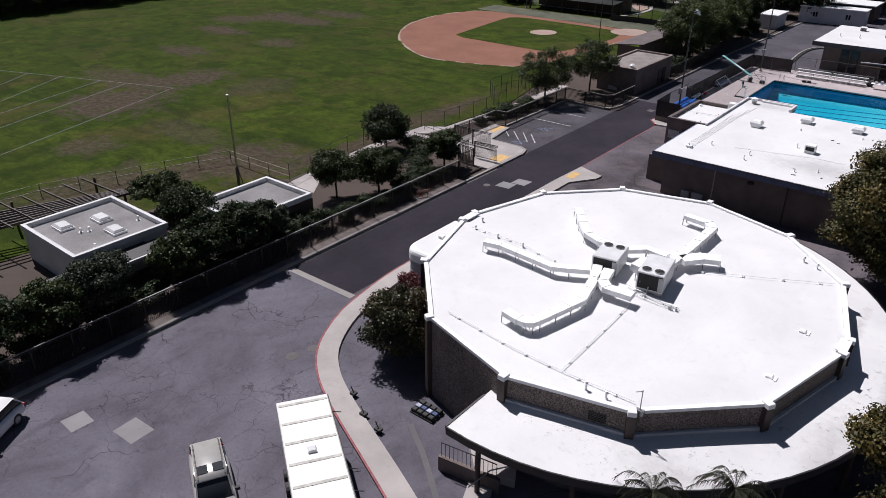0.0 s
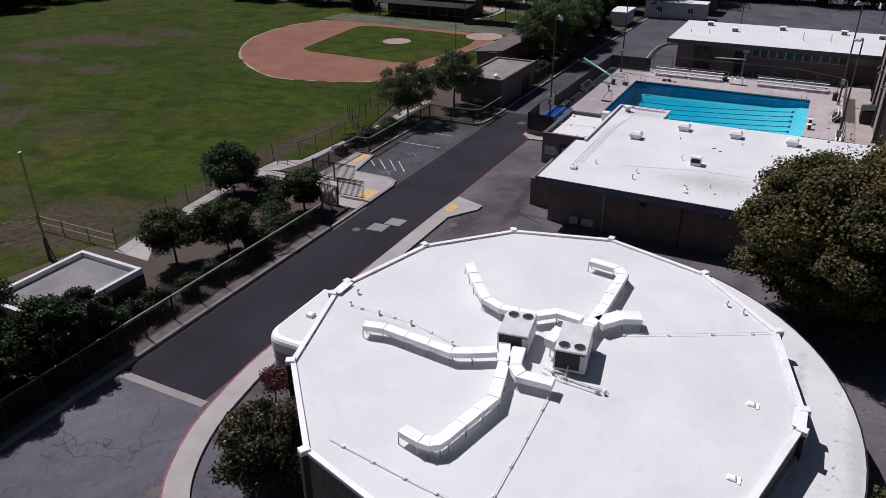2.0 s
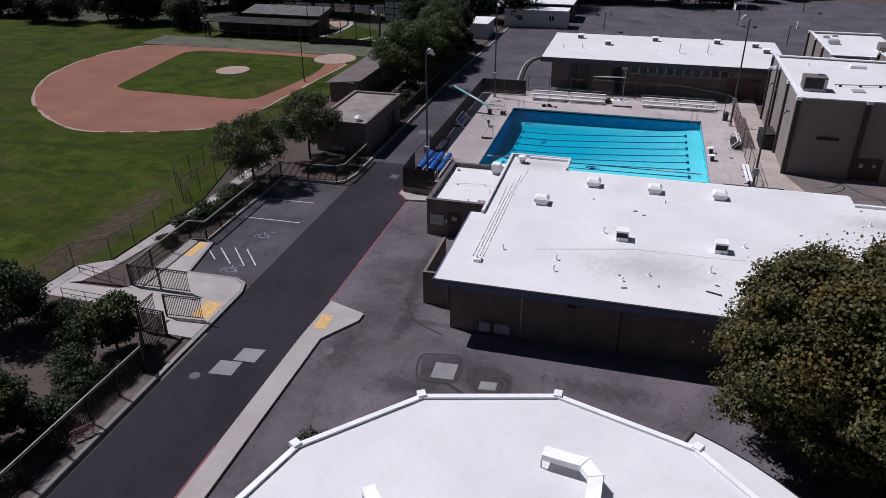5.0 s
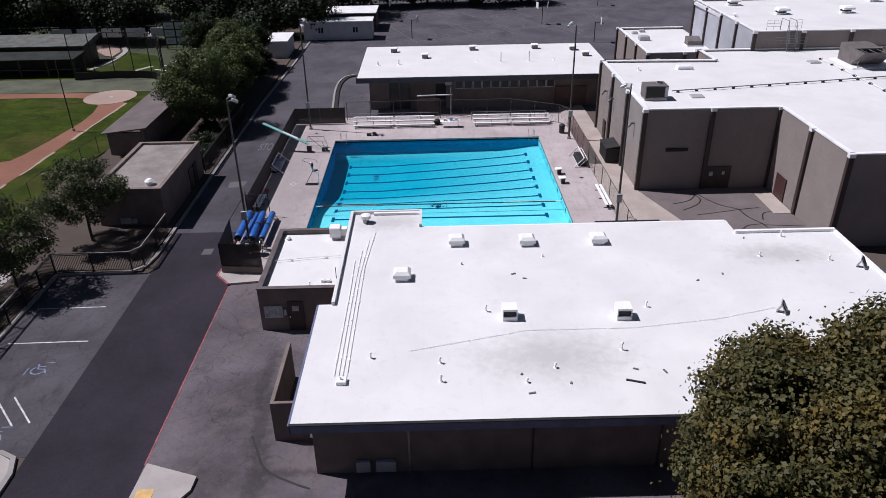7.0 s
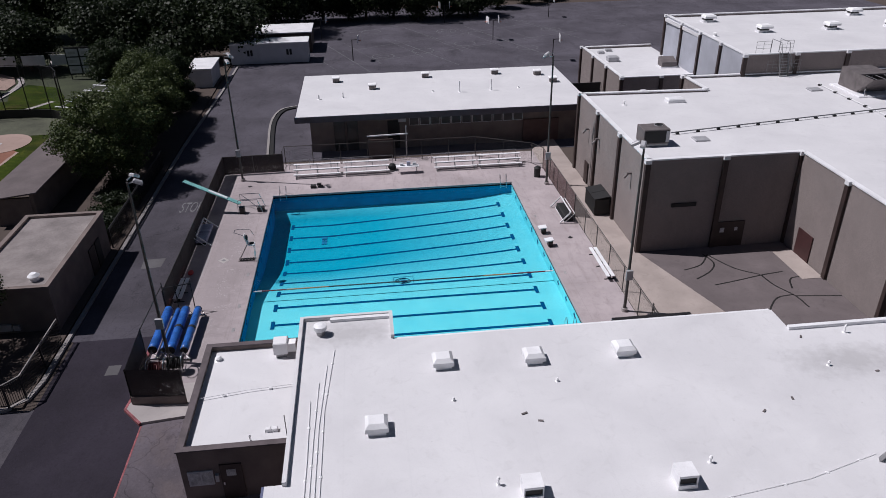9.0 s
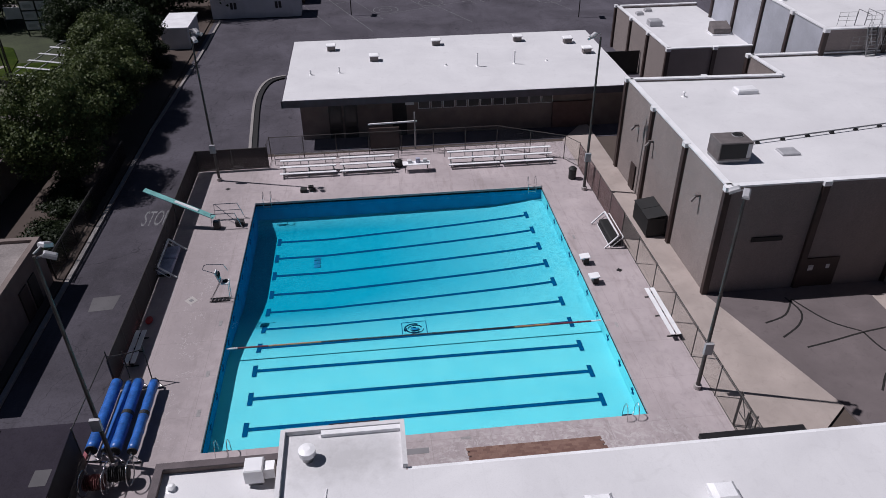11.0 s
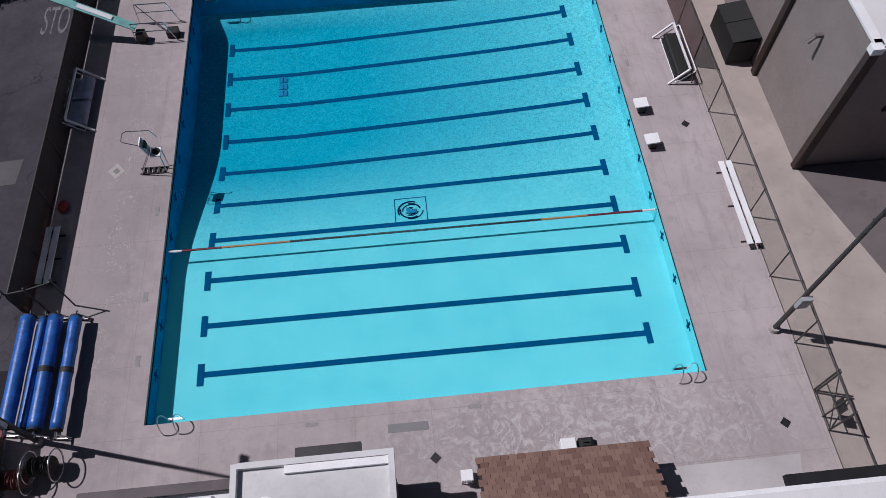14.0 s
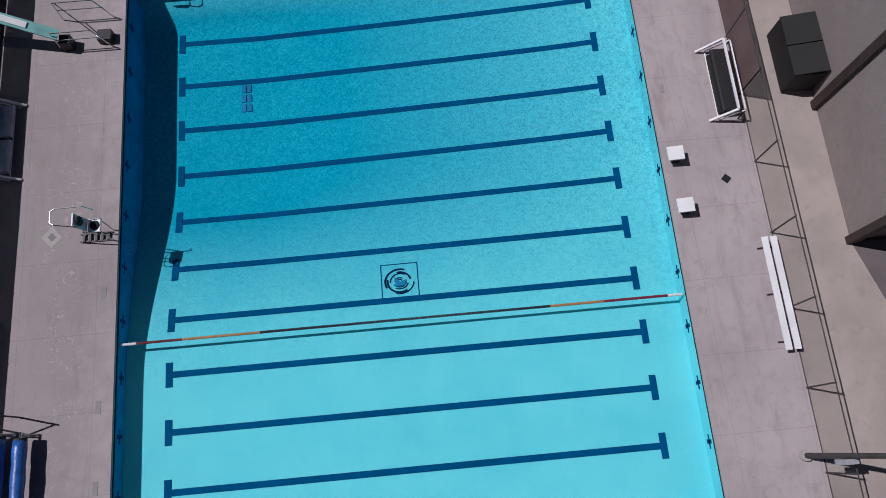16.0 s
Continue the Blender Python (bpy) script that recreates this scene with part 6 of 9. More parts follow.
part("door_step", Shape().box(11.4, 13.0, 91.1, 95.4, G, 0.02), APRON, gym)
part("loading_kerb", Shape().box(6.4, 11.4, 96.0, 96.8, G, -0.02), APRON, gym)
structure("gym_court", Shape().prism([(0.9, 96.9), (4.2, 86.6), (5.0, 81.5), (13.0, 81.5), (13.0, 96.9)], G - 0.01, -0.012), concrete("dark_concrete", (0.150, 0.127, 0.130), 0.6), "dark stained concrete court with sealed cracks", "pavement")
s = Shape()
for pts in ([(5.9, 95.9), (6.0, 94.4), (5.4, 93.2), (3.9, 92.2)], [(6.1, 95.6), (5.0, 94.2), (3.3, 93.6)], [(6.2, 95.7), (7.2, 93.4), (8.8, 92.2)], [(4.8, 91.2), (6.6, 91.6), (8.8, 92.1), (10.6, 92.4)], [(8.8, 92.1), (9.0, 90.6), (9.6, 89.0), (9.8, 87.5)], [(9.6, 89.2), (8.2, 88.9), (6.8, 87.4)], [(9.6, 89.0), (11.4, 88.8), (13.0, 88.6)], [(9.9, 90.0), (10.8, 91.4), (12.6, 91.4)]):
    ribbon(s, smooth_line([(x + 0.1 * math.sin(7 * y), y) for x, y in pts], 4), 0.12, -0.012, -0.006)
structure("sealed_crack", s, TAR, "black tar-sealed cracks in the court", "sealed crack")

rooftop_unit(2.75, 101.05, GZ - 0.22, 2.1, 1.6, 1.4, 0, ((0.5, 0.3, 0.36),), UNIT_BROWN, "weathered brown air conditioner on the gymnasium roof")
for x, y in ((28.3, 112.85), (34.1, 112.85)):
    b = thing("roof_cooler", (x, y, GZ - 0.22), "large brown rooftop cooler with an open hopper-shaped intake hood", "cooler", "coolers on the gymnasium")
    part("curb", Shape().chamfered(x - 2.1, x + 2.6, y - 2.9, y + 1.9, GZ - 0.22, GZ - 0.08, 0.05), WHITE, b)
    case = part("casing", Shape().prism(rect(x - 1.5, x + 1.5, y - 1.45, y + 1.45), GZ - 0.08, lambda px, py: GZ + 1.62 if py < y else GZ + 1.72), UNIT_BROWN, b, "weathered brown sheet-metal casing")
    for px in (x - 1.2, x - 0.3):
        part("lifting_eye", Shape().rod((px, y - 1.45, GZ + 1.35), (px, y - 1.5, GZ + 1.35), 0.12, 12), PALE_WALL, case)
    hood = part("intake_hood", Shape().beam((x, y - 1.75, GZ + 0.1), (x, y - 3.45, GZ + 1.6), 3.0, 0.05), UNIT_BROWN, b, "sloped sheet-metal hood")
    for px in (x - 1.52, x + 1.47):
        part("cheek", Shape().prism(rect(px, px + 0.05, y - 3.45, y - 1.46), lambda qx, qy: GZ + 1.55 if qy < y - 2 else GZ + 0.0, GZ + 1.62), UNIT_BROWN, hood)
    part("filter", Shape().box(x - 1.4, x + 1.4, y - 1.5, y - 1.455, GZ + 0.3, GZ + 1.5), BLACK, hood, "dark filter opening")
    for k in range(3):
        part("brace", Shape().rod((x - 0.9 + 0.9 * k, y - 1.5, GZ + 1.5), (x - 0.9 + 0.9 * k, y - 3.3, GZ + 1.5), 0.03, 6), GALV, hood)
    part("drain_pipe", Shape().tube([(x - 1.2, y - 2.3, GZ + 0.6), (x - 1.5, y - 2.6, GZ + 0.3), (x - 1.5, y - 2.8, GZ - 0.08)], 0.05), GALV, b)
run = thing("gas_line", (16, 105.2, GZ - 0.22), "dark pipe on evenly spaced blocks across the gymnasium roof", "roof pipe")
part("pipe", Shape().tube([(5.0, 102.75, GZ - 0.02), (40.0, 108.25, GZ - 0.02)], 0.05), GALV, run)
for k in range(18):
    x = 5.6 + 1.9 * k
    y = 102.75 + (x - 5.0) * 0.157
    part("pipe_block", Shape().box(x - 0.12, x + 0.12, y - 0.1, y + 0.1, GZ - 0.22, GZ - 0.07), BLACK, run)
run = thing("roof_conduit", (25.05, 108, GZ - 0.22), "thin conduit on dark pads running to the roof cooler", "roof pipe")
part("conduit", Shape().rod((25.05, 101.0, GZ - 0.1), (25.05, 114.9, GZ - 0.1), 0.025, 6), DUCT, run)
for y in (101.8, 104.3, 107.3, 109.7, 111.9, 114.5):
    part("pad", Shape().chamfered(24.9, 25.2, y - 0.12, y + 0.12, GZ - 0.22, GZ - 0.06, 0.03), DARK_METAL, run)
for x, y in ((6.92, 101.3), (23.7, 113.2), (30.0, 104.5)):
    solid("roof_hatch", Shape().chamfered(x - 0.6, x + 0.6, y - 0.5, y + 0.5, GZ - 0.22, GZ - 0.08, 0.04), UNIT_GREY, "flat grey skylight hatch on the roof", "roof hatch", "", "roof hatches")
solid("roof_hood", Shape().chamfered(8.2, 9.8, 111.2, 112.2, GZ - 0.22, GZ + 0.15, 0.1), WHITE, "low white hood on the gymnasium roof", "roof vent")
for x, y in ((4.0, 111.4), (3.0, 103.5)):
    pipe_vent(x, y, GZ - 0.22, 0.35, 0.07)

# ---- annex and tall hall north of the gymnasium ----
b2 = thing("low_annex", (15, 138, G), "low stucco annex with white roof and brown pilasters", "building")
part("roof", Shape().prism(rect(10.6, 20.2, 130.6, 146.8), 4.2, 4.55), ROOF, b2)
wall_run(b2, [(10.5, 147), (10.5, 130.4), (20.3, 130.4)], G, 4.85, STUCCO, 0.3, True, 5.4)
wall_run(b2, [(20.3, 147), (10.5, 147)], G, 4.85, STUCCO, 0.3, True, 5.4, False)
part("gate", Shape().box(5.0, 10.4, 137.5, 137.65, G, 2.4), DARK_METAL, b2, "dark metal gate")
for x, y, w in ((12.4, 139.5, 0.7), (13.6, 145.0, 0.4), (12.2, 143.8, 0.4)):
    solid("roof_hood", Shape().chamfered(x - w, x + w, y - w * 0.8, y + w * 0.8, 4.55, 4.55 + w * 0.9, 0.1), UNIT_GREY, "grey rooftop vent hood on the annex", "roof vent", "", "annex roof hoods")
b3 = thing("tall_hall", (40, 130, G), "tall pale hall with dark pilasters and white roof", "building")
part("roof", Shape().prism(rect(19.6, 70, 119.4, 141.4), 9.0, 9.4), ROOF, b3)
wall_run(b3, [(19.9, 141.7), (19.3, 119.2)], G, 9.7, HALL_PAINT, 0.3, True, 5.6)
# south side gets the darker stucco to stand in for its shade
wall_run(b3, [(19.3, 119.2), (70, 119.2)], G, 9.7, STUCCO, 0.3, True, 5.6)
wall_run(b3, [(70, 141.7), (19.9, 141.7)], G, 9.7, STUCCO, 0.3, True, 5.6, False)
for x, y in ((27.3, 130.9), (35.8, 131.0), (43.6, 131.0), (23.7, 138.0), (43.7, 138.8)):
    w = thing("roof_vent", (x, y, 9.4), "white hooded exhaust vent standing on the tall hall roof", "roof vent", "tall hall vents")
    part("curb", Shape().box(x - 0.7, x + 0.5, y - 0.5, y + 0.5, 9.4, 9.62), WHITE, w)
    part("throat", Shape().box(x - 0.5, x + 0.6, y - 0.4, y + 0.4, 9.62, 9.85), DARK_METAL, w, "dark screened throat")
    part("hood", Shape().chamfered(x - 0.55, x + 0.95, y - 0.65, y + 0.65, 9.85, 10.25, 0.16), DUCT, w)
pipe_vent(20.9, 129.6, 9.4, 0.35, 0.16)
u = thing("annex_unit", (18.2, 135.6, 4.55), "dark grey air unit with slanted front on the annex roof", "air conditioner")
part("casing", Shape().prism(rect(17.2, 19.1, 134.9, 136.3), 4.7, lambda x, y: 5.25 if y < 135.5 else 5.7), UNIT_BROWN, u)
part("base_frame", Shape().box(17.1, 19.2, 134.8, 136.4, 4.55, 4.7), WHITE, u)
st = thing("roof_stair", (23.4, 118.8, GZ), "steep galvanised roof stair with railings up to the tall hall", "stair")
for i in range(8):
    part("tread", Shape().box(23.0, 23.8, 118.30 + i * 0.10, 118.48 + i * 0.10, GZ + 0.12 + i * 0.27, GZ + 0.15 + i * 0.27), GALV, st)
for x in (22.95, 23.85):
    part("stringer", Shape().beam((x, 118.3, GZ - 0.2), (x, 119.12, GZ + 2.1), 0.05, 0.16), GALV, st)
    part("handrail", Shape().tube([(x, 118.0, GZ + 0.9), (x, 119.1, GZ + 3.1), (x, 120.9, GZ + 3.1), (x, 120.9, GZ + 1.7)], 0.03), GALV, st)
    for k in range(3):
        y = 118.35 + 0.33 * k
        part("baluster", Shape().rod((x, y - 0.05, GZ + 1.55 + 0.62 * k), (x, y + 0.02, GZ + 0.05 + 0.9 * k), 0.02, 5), GALV, st)
for x0, x1, y, z in ((21.3, 22.9, 120.9, GZ + 1.7), (23.9, 25.4, 120.9, GZ + 1.7), (21.7, 22.9, 118.85, GZ + 0.15), (23.9, 25.3, 118.85, GZ + 0.15)):
    s = Shape()
    for q in (0.5, 0.9, 1.3):
        s.rod((x0, y, z + q * 0.9), (x1, y, z + q * 0.9), 0.017, 5)
    for x in (x0, (x0 + x1) / 2, x1):
        s.rod((x, y, z - 0.37 if z < GZ + 1 else z), (x, y, z + 1.17), 0.017, 5)
    part("guard_rail", s, GALV, st)

# ---- classroom building north of the pool ----
NZ = 4.3
cls = thing("classroom_building", (-11, 131, G), "long low brick-toned classroom building with white roof", "building")
part("roof", Shape().prism([(-27.2, 122.6), (4.6, 122.6), (4.6, 139.6), (-27.2, 139.6)], NZ - 0.3, NZ), ROOF, cls, "flat white coated roof")
part("fascia_front", Shape().box(-27.25, 4.6, 122.48, 122.59, NZ - 0.62, NZ + 0.02), PLUM_FASCIA, cls, "dull plum-brown fascia board")
part("fascia_side", Shape().box(-27.32, -27.205, 122.48, 139.6, NZ - 0.62, NZ + 0.02), PLUM_FASCIA, cls)
part("wall_south", Shape().box(-25.9, 4.2, 124.2, 124.5, G, NZ - 0.31), TAN_WALL, cls)
part("wall_west", Shape().box(-25.9, -25.6, 124.5, 139.0, G, NZ - 0.31), TAN_WALL, cls)
part("wall_north", Shape().box(-25.6, 4.2, 138.7, 139.0, G, NZ - 0.31), TAN_WALL, cls)
part("wall_recess", Shape().box(-2.6, 1.4, 124.0, 124.19, G, 2.4), plain("maroon_brick_paint", (0.105, 0.062, 0.055), 0.85), cls)
for i in range(11):
    x = -15.2 + i * 1.15
    w = part("window", Shape().box(x, x + 1.05, 124.12, 124.195, 2.35, 3.5), PALE_WALL, cls)
    part("pane", Shape().box(x + 0.06, x + 0.99, 124.10, 124.122, 2.41, 3.44), GLASS, w)
for i, x in enumerate((-23.4, -22.0)):
    w = part("door", Shape().box(x, x + 1.2, 124.12, 124.195, G, 3.4), DARK_METAL, cls, "dark glazed door")
    part("pane", Shape().box(x + 0.12, x + 1.08, 124.10, 124.122, 0.9, 3.3), GLASS, w)
part("door", Shape().box(-17.6, -16.3, 124.12, 124.195, G, 3.0), BLACK, cls)
part("sign_box", Shape().box(-16.4, -15.6, 123.8, 124.19, 2.9, 3.3), PALE_WALL, cls)
for x, y in ((-23.2, 136.2), (-18.9, 132.4), (-12.3, 136.6), (-3.6, 136.8), (2.6, 132.0), (1.5, 135.5)):
    w = thing("roof_vent", (x, y, NZ), "small grey louvred rooftop fan box", "roof vent", "classroom roof fans")
    part("body", Shape().box(x - 0.4, x + 0.4, y - 0.35, y + 0.35, NZ, NZ + 0.5), UNIT_BROWN, w)
    part("lid", Shape().chamfered(x - 0.5, x + 0.5, y - 0.45, y + 0.45, NZ + 0.5, NZ + 0.62, 0.05), DUCT, w)
for x, y, h in ((-25.0, 129.0, 0.5), (-22.3, 129.2, 0.6), (-9.0, 129.4, 1.3), (-5.3, 129.6, 1.3), (-12.0, 130.0, 0.2), (-2.0, 130.0, 0.2)):
    pipe_vent(x, y, NZ, h, 0.08, False)
u = thing("canopy_sign", (-17.8, 122.0, G), "small brown kiosk wall with a white bar above", "kiosk")
part("panel", Shape().box(-19.8, -17.2, 121.0, 121.2, G, 2.0), BROWN, u)
part("bar", Shape().beam((-19.9, 120.9, 2.45), (-15.6, 120.9, 2.55), 0.12, 0.12), WHITE, u)
part("post", Shape().rod((-15.8, 120.9, G), (-15.8, 120.9, 3.4), 0.07, 8), GALV, u)

# ---- small buildings west of the road ----
SZ = 3.35
shed = thing("equipment_shed", (-43.5, 97.5, G), "taupe block equipment shed with grey parapet roof", "shed")
part("body", Shape().box(-47.0, -41.3, 91.7, 103.4, G, SZ - 0.25), TAN_WALL, shed)
part("roof", Shape().box(-46.8, -41.5, 91.9, 103.2, SZ - 0.25, SZ - 0.15), SHED_ROOF, shed, "pale grey coated flat roof")
for x0, x1, y0, y1 in ((-47.1, -46.75, 91.6, 103.5), (-41.55, -41.2, 91.6, 103.5), (-46.75, -41.55, 91.6, 91.95), (-46.75, -41.55, 103.15, 103.5)):
    part("parapet", Shape().box(x0, x1, y0, y1, SZ - 0.25, SZ + 0.06), TAN_WALL, shed)
part("roof_vent", Shape().rod((-42.6, 93.0, SZ - 0.15), (-42.6, 93.0, SZ + 0.2), 0.3, 14, 0.25).rod((-42.6, 93.0, SZ + 0.2), (-42.6, 93.0, SZ + 0.38), 0.4, 14, 0.2), WHITE, shed, "round white roof vent")
part("door", Shape().box(-41.3, -41.22, 99.0, 100.1, G, 2.1), BROWN, shed)
part("door", Shape().box(-41.3, -41.22, 100.4, 101.4, G, 2.1), BLACK, shed)
part("wall_box", Shape().box(-45.2, -44.3, 91.55, 91.69, 0.2, 0.7), UNIT_GREY, shed)
part("wall_box", Shape().box(-44.2, -43.8, 91.55, 91.69, 0.2, 0.6), UNIT_GREY, shed)

dug = thing("home_dugout", (-50, 118, G), "long dugout with taupe mono-pitch roof", "dugout")
part("roof", Shape().prism([(-53.3, 108.8), (-48.6, 109.2), (-48.6, 126.8), (-53.3, 126.6)], lambda x, y: 2.45 if x < -50 else 2.85, lambda x, y: 2.57 if x < -50 else 2.97), TAN_ROOF, dug, "taupe sheet roof")
part("wall_back", Shape().box(-49.3, -49.0, 109.4, 126.6, G, 2.75), TAN_WALL, dug)
part("wall_end", Shape().box(-52.9, -49.3, 109.3, 109.6, G, 2.45), TAN_WALL, dug)
part("wall_end", Shape().box(-52.9, -49.3, 126.3, 126.6, G, 2.45), TAN_WALL, dug)
for y in (113.5, 118, 122.3):
    part("post", Shape().box(-53.0, -52.85, y - 0.08, y + 0.08, G, 2.48), DARK_METAL, dug)
part("bench", Shape().box(-50.2, -49.7, 110, 126, 0.3, 0.45), GALV, dug)
dug = thing("visitor_dugout", (-81, 146, G), "long dark dugout with dark sheet roof", "dugout")
part("roof", Shape().prism([(-92, 143.2), (-71.0, 143.2), (-71.0, 147.5), (-92, 147.5)], 2.5, lambda x, y: 2.62 if y < 145 else 2.9), DUGOUT_ROOF, dug, "dark sheet roof")
part("upper_roof", Shape().prism([(-88, 149.5), (-72.0, 149.5), (-72.0, 155.5), (-88, 155.5)], 3.0, lambda x, y: 3.2 if y < 152 else 3.9), plain("weathered_shed_roof", (0.085, 0.088, 0.085), 0.9, 0.0, 0.35, 0.8, 6), dug, "grey shed roof behind")
part("back_shed", Shape().box(-87.5, -72.5, 150, 155, G, 3.0), BROWN, dug)
part("wall_back", Shape().box(-91.5, -71.3, 147.0, 147.3, G, 2.6), BROWN, dug)
for x in (-91.6, -87.5, -83.4, -79.4, -75.3, -71.4):
    part("post", Shape().box(x - 0.15, x + 0.15, 143.5, 143.8, G, 2.5), BROWN, dug)
part("bench", Shape().box(-91, -72, 146.3, 146.8, 0.3, 0.42), GALV, dug)

# backstop with netting, dark padding and sponsor panels beyond
bs = thing("backstop", (-63.5, 141.2, G), "tall dark baseball backstop of posts, netting and low padding", "backstop")
for x, y in ((-70.5, 141.4), (-67.7, 142.0), (-64.9, 142.3), (-62.0, 142.2), (-59.2, 141.6), (-57.2, 140.2), (-56.0, 138.0), (-55.2, 135.4)):
    part("post", Shape().rod((x, y, G), (x, y, 6.6), 0.07, 6), DARK_METAL, bs)
line = [(-70.5, 141.4), (-67.7, 142.0), (-64.9, 142.3), (-62.0, 142.2), (-59.2, 141.6), (-57.2, 140.2), (-56.0, 138.0), (-55.2, 135.4)]
for (x0, y0), (x1, y1) in zip(line, line[1:]):
    part("padding", Shape().beam((x0, y0, 0.45), (x1, y1, 0.45), 0.1, 1.1), DARK_METAL, bs, "dark low padding")
    part("netting", Shape().sheet((x0, y0, 1.0), (x1, y1, 1.0), (x1, y1, 6.5), (x0, y0, 6.5)), LINK, bs)
    part("top_rail", Shape().rod((x0, y0, 6.55), (x1, y1, 6.55), 0.04, 5), DARK_METAL, bs)
fp = thing("banner_fence", (-72, 163, G), "dark fence carrying a row of white sponsor panels", "fence")
for i in range(9):
    x = -96 + i * 4.2
    part("post", Shape().rod((x, 163.2, G), (x, 163.2, 3.6), 0.06, 6), DARK_METAL, fp)
    if i > 2:
        part("banner", Shape().box(x + 0.3, x + 3.6, 163.05, 163.12, 1.7, 3.2), PALE_WALL, fp, "white panel with grey bars")
part("rail", Shape().rod((-96, 163.2, 3.5), (-62.4, 163.2, 3.5), 0.04, 5), DARK_METAL, fp)
gp = thing("panel_grid", (-60.5, 161, G), "dark frame holding a grid of white sponsor panels", "notice board")
part("frame", Shape().box(-63.4, -55.7, 161.1, 161.25, 0.6, 4.6), DARK_METAL, gp)
for x in (-63.2, -60.5, -57.8):
    part("post", Shape().box(x - 0.06, x + 0.06, 161.12, 161.24, G, 0.6), DARK_METAL, gp)
for i in range(4):
    for j in range(3):
        p = part("panel", Shape().box(-63.2 + i * 1.9, -61.55 + i * 1.9, 161.03, 161.1, 0.8 + j * 1.25, 1.85 + j * 1.25), PALE_WALL, gp)
        part("print", Shape().box(-62.9 + i * 1.9, -61.9 + i * 1.9, 161.01, 161.03, 1.1 + j * 1.25, 1.5 + j * 1.25), UNIT_GREY, p)
bl = thing("field_bleachers", (-56, 149, G), "pale metal spectator bleachers behind the backstop", "bleachers")
for i in range(6):
    part("seat_plank", Shape().beam((-60.0 + i * 0.9, 145.0 + i * 1.2, 0.4 + i * 0.35), (-55.2 + i * 0.9, 143.2 + i * 1.2, 0.4 + i * 0.35), 0.35, 0.05), PALE_WALL, bl)
for t in (0.1, 0.5, 0.9):
    part("frame", Shape().beam((-60 + 4.8 * t, 145 - 1.8 * t, 0.2), (-55.5 + 4.8 * t, 151 - 1.8 * t, 2.1), 0.08, 0.12), GALV, bl)
wsh = thing("white_shed", (-42.8, 155.5, G), "small white metal shed under the trees", "shed")
part("body", Shape().box(-44.4, -41.2, 152.8, 159.4, G, 2.5), PALE_WALL, wsh)
part("roof", Shape().prism([(-44.6, 152.6), (-41.0, 152.6), (-41.0, 159.6), (-44.6, 159.6)], 2.5, 2.65), WHITE, wsh)

# portable classrooms at the far side of the playground
for x0, x1, y0, y1, z in ((-40.5, -28.4, 165.8, 169.6, 3.0), (-37.5, -28.2, 173.0, 180.5, 3.1)):
    p = thing("portable_classroom", ((x0 + x1) / 2, y0, G), "pale grey portable classroom with flat white roof" if y0 < 170 else "portable shelter with flat white roof, brown body standing in for shade", "building", "portable classrooms")
    # the second body is brown in place of a shaded open front
    part("body", Shape().box(x0, x1, y0, y1, G + 0.1, z), PALE_WALL if y0 < 170 else BROWN, p)
    part("roof", Shape().box(x0 - 0.15, x1 + 0.15, y0 - 0.2, y1 + 0.15, z, z + 0.16), WHITE, p)
    part("skirting", Shape().box(x0 + 0.05, x1 - 0.05, y0 + 0.05, y1 - 0.05, G, G + 0.1), DARK_METAL, p)
    for x in (x0 + 2.6, x0 + 3.1, x1 - 3.4, x1 - 2.9) if y0 < 170 else ():
        w = part("window", Shape().box(x, x + 0.36, y0 - 0.05, y0 - 0.005, 1.2, 2.1), DARK_METAL, p)
        part("pane", Shape().box(x + 0.05, x + 0.31, y0 - 0.07, y0 - 0.05, 1.26, 2.04), GLASS, w)
    for i in range(int((x1 - x0) / 0.6)):
        part("siding_rib", Shape().box(x0 + 0.3 + i * 0.6, x0 + 0.34 + i * 0.6, y0 - 0.02, y0 - 0.004, G + 0.15, z - 0.05), PALE_WALL if y0 < 170 else BROWN, p)

# restroom blocks beside the road
def flat_block(name, x0, x1, y0, y1, z, label):
    b = thing(name, ((x0 + x1) / 2, (y0 + y1) / 2, G), label, "building", "concession blocks")
    part("body", Shape().box(x0 + 0.1, x1 - 0.1, y0 + 0.1, y1 - 0.1, G, z - 0.42), PALE_WALL, b)
    part("roof", Shape().box(x0 + 0.25, x1 - 0.25, y0 + 0.25, y1 - 0.25, z - 0.42, z - 0.36), GREY_ROOF, b, "grey roof sheet")
    for a0, a1, b0, b1 in ((x0, x0 + 0.28, y0, y1), (x1 - 0.28, x1, y0, y1), (x0 + 0.28, x1 - 0.28, y0, y0 + 0.28), (x0 + 0.28, x1 - 0.28, y1 - 0.28, y1)):
        part("parapet", Shape().box(a0, a1, b0, b1, z - 0.42, z), PALE_WALL, b)
    return b


ra = flat_block("concession_block", -56.3, -48.1, 18.3, 25.6, 2.9, "flat-roofed pale concession block with skylights")
for x, y in ((-54.0, 20.4), (-53.2, 23.0), (-50.4, 22.6)):
    w = thing("skylight", (x, y, 2.54), "white domed skylight on the flat roof", "skylight", "skylights")
    part("curb", Shape().box(x - 0.75, x + 0.75, y - 0.55, y + 0.55, 2.54, 2.72), WHITE, w)
    part("dome", Shape().chamfered(x - 0.68, x + 0.68, y - 0.48, y + 0.48, 2.72, 2.9, 0.12), PALE_WALL, w)
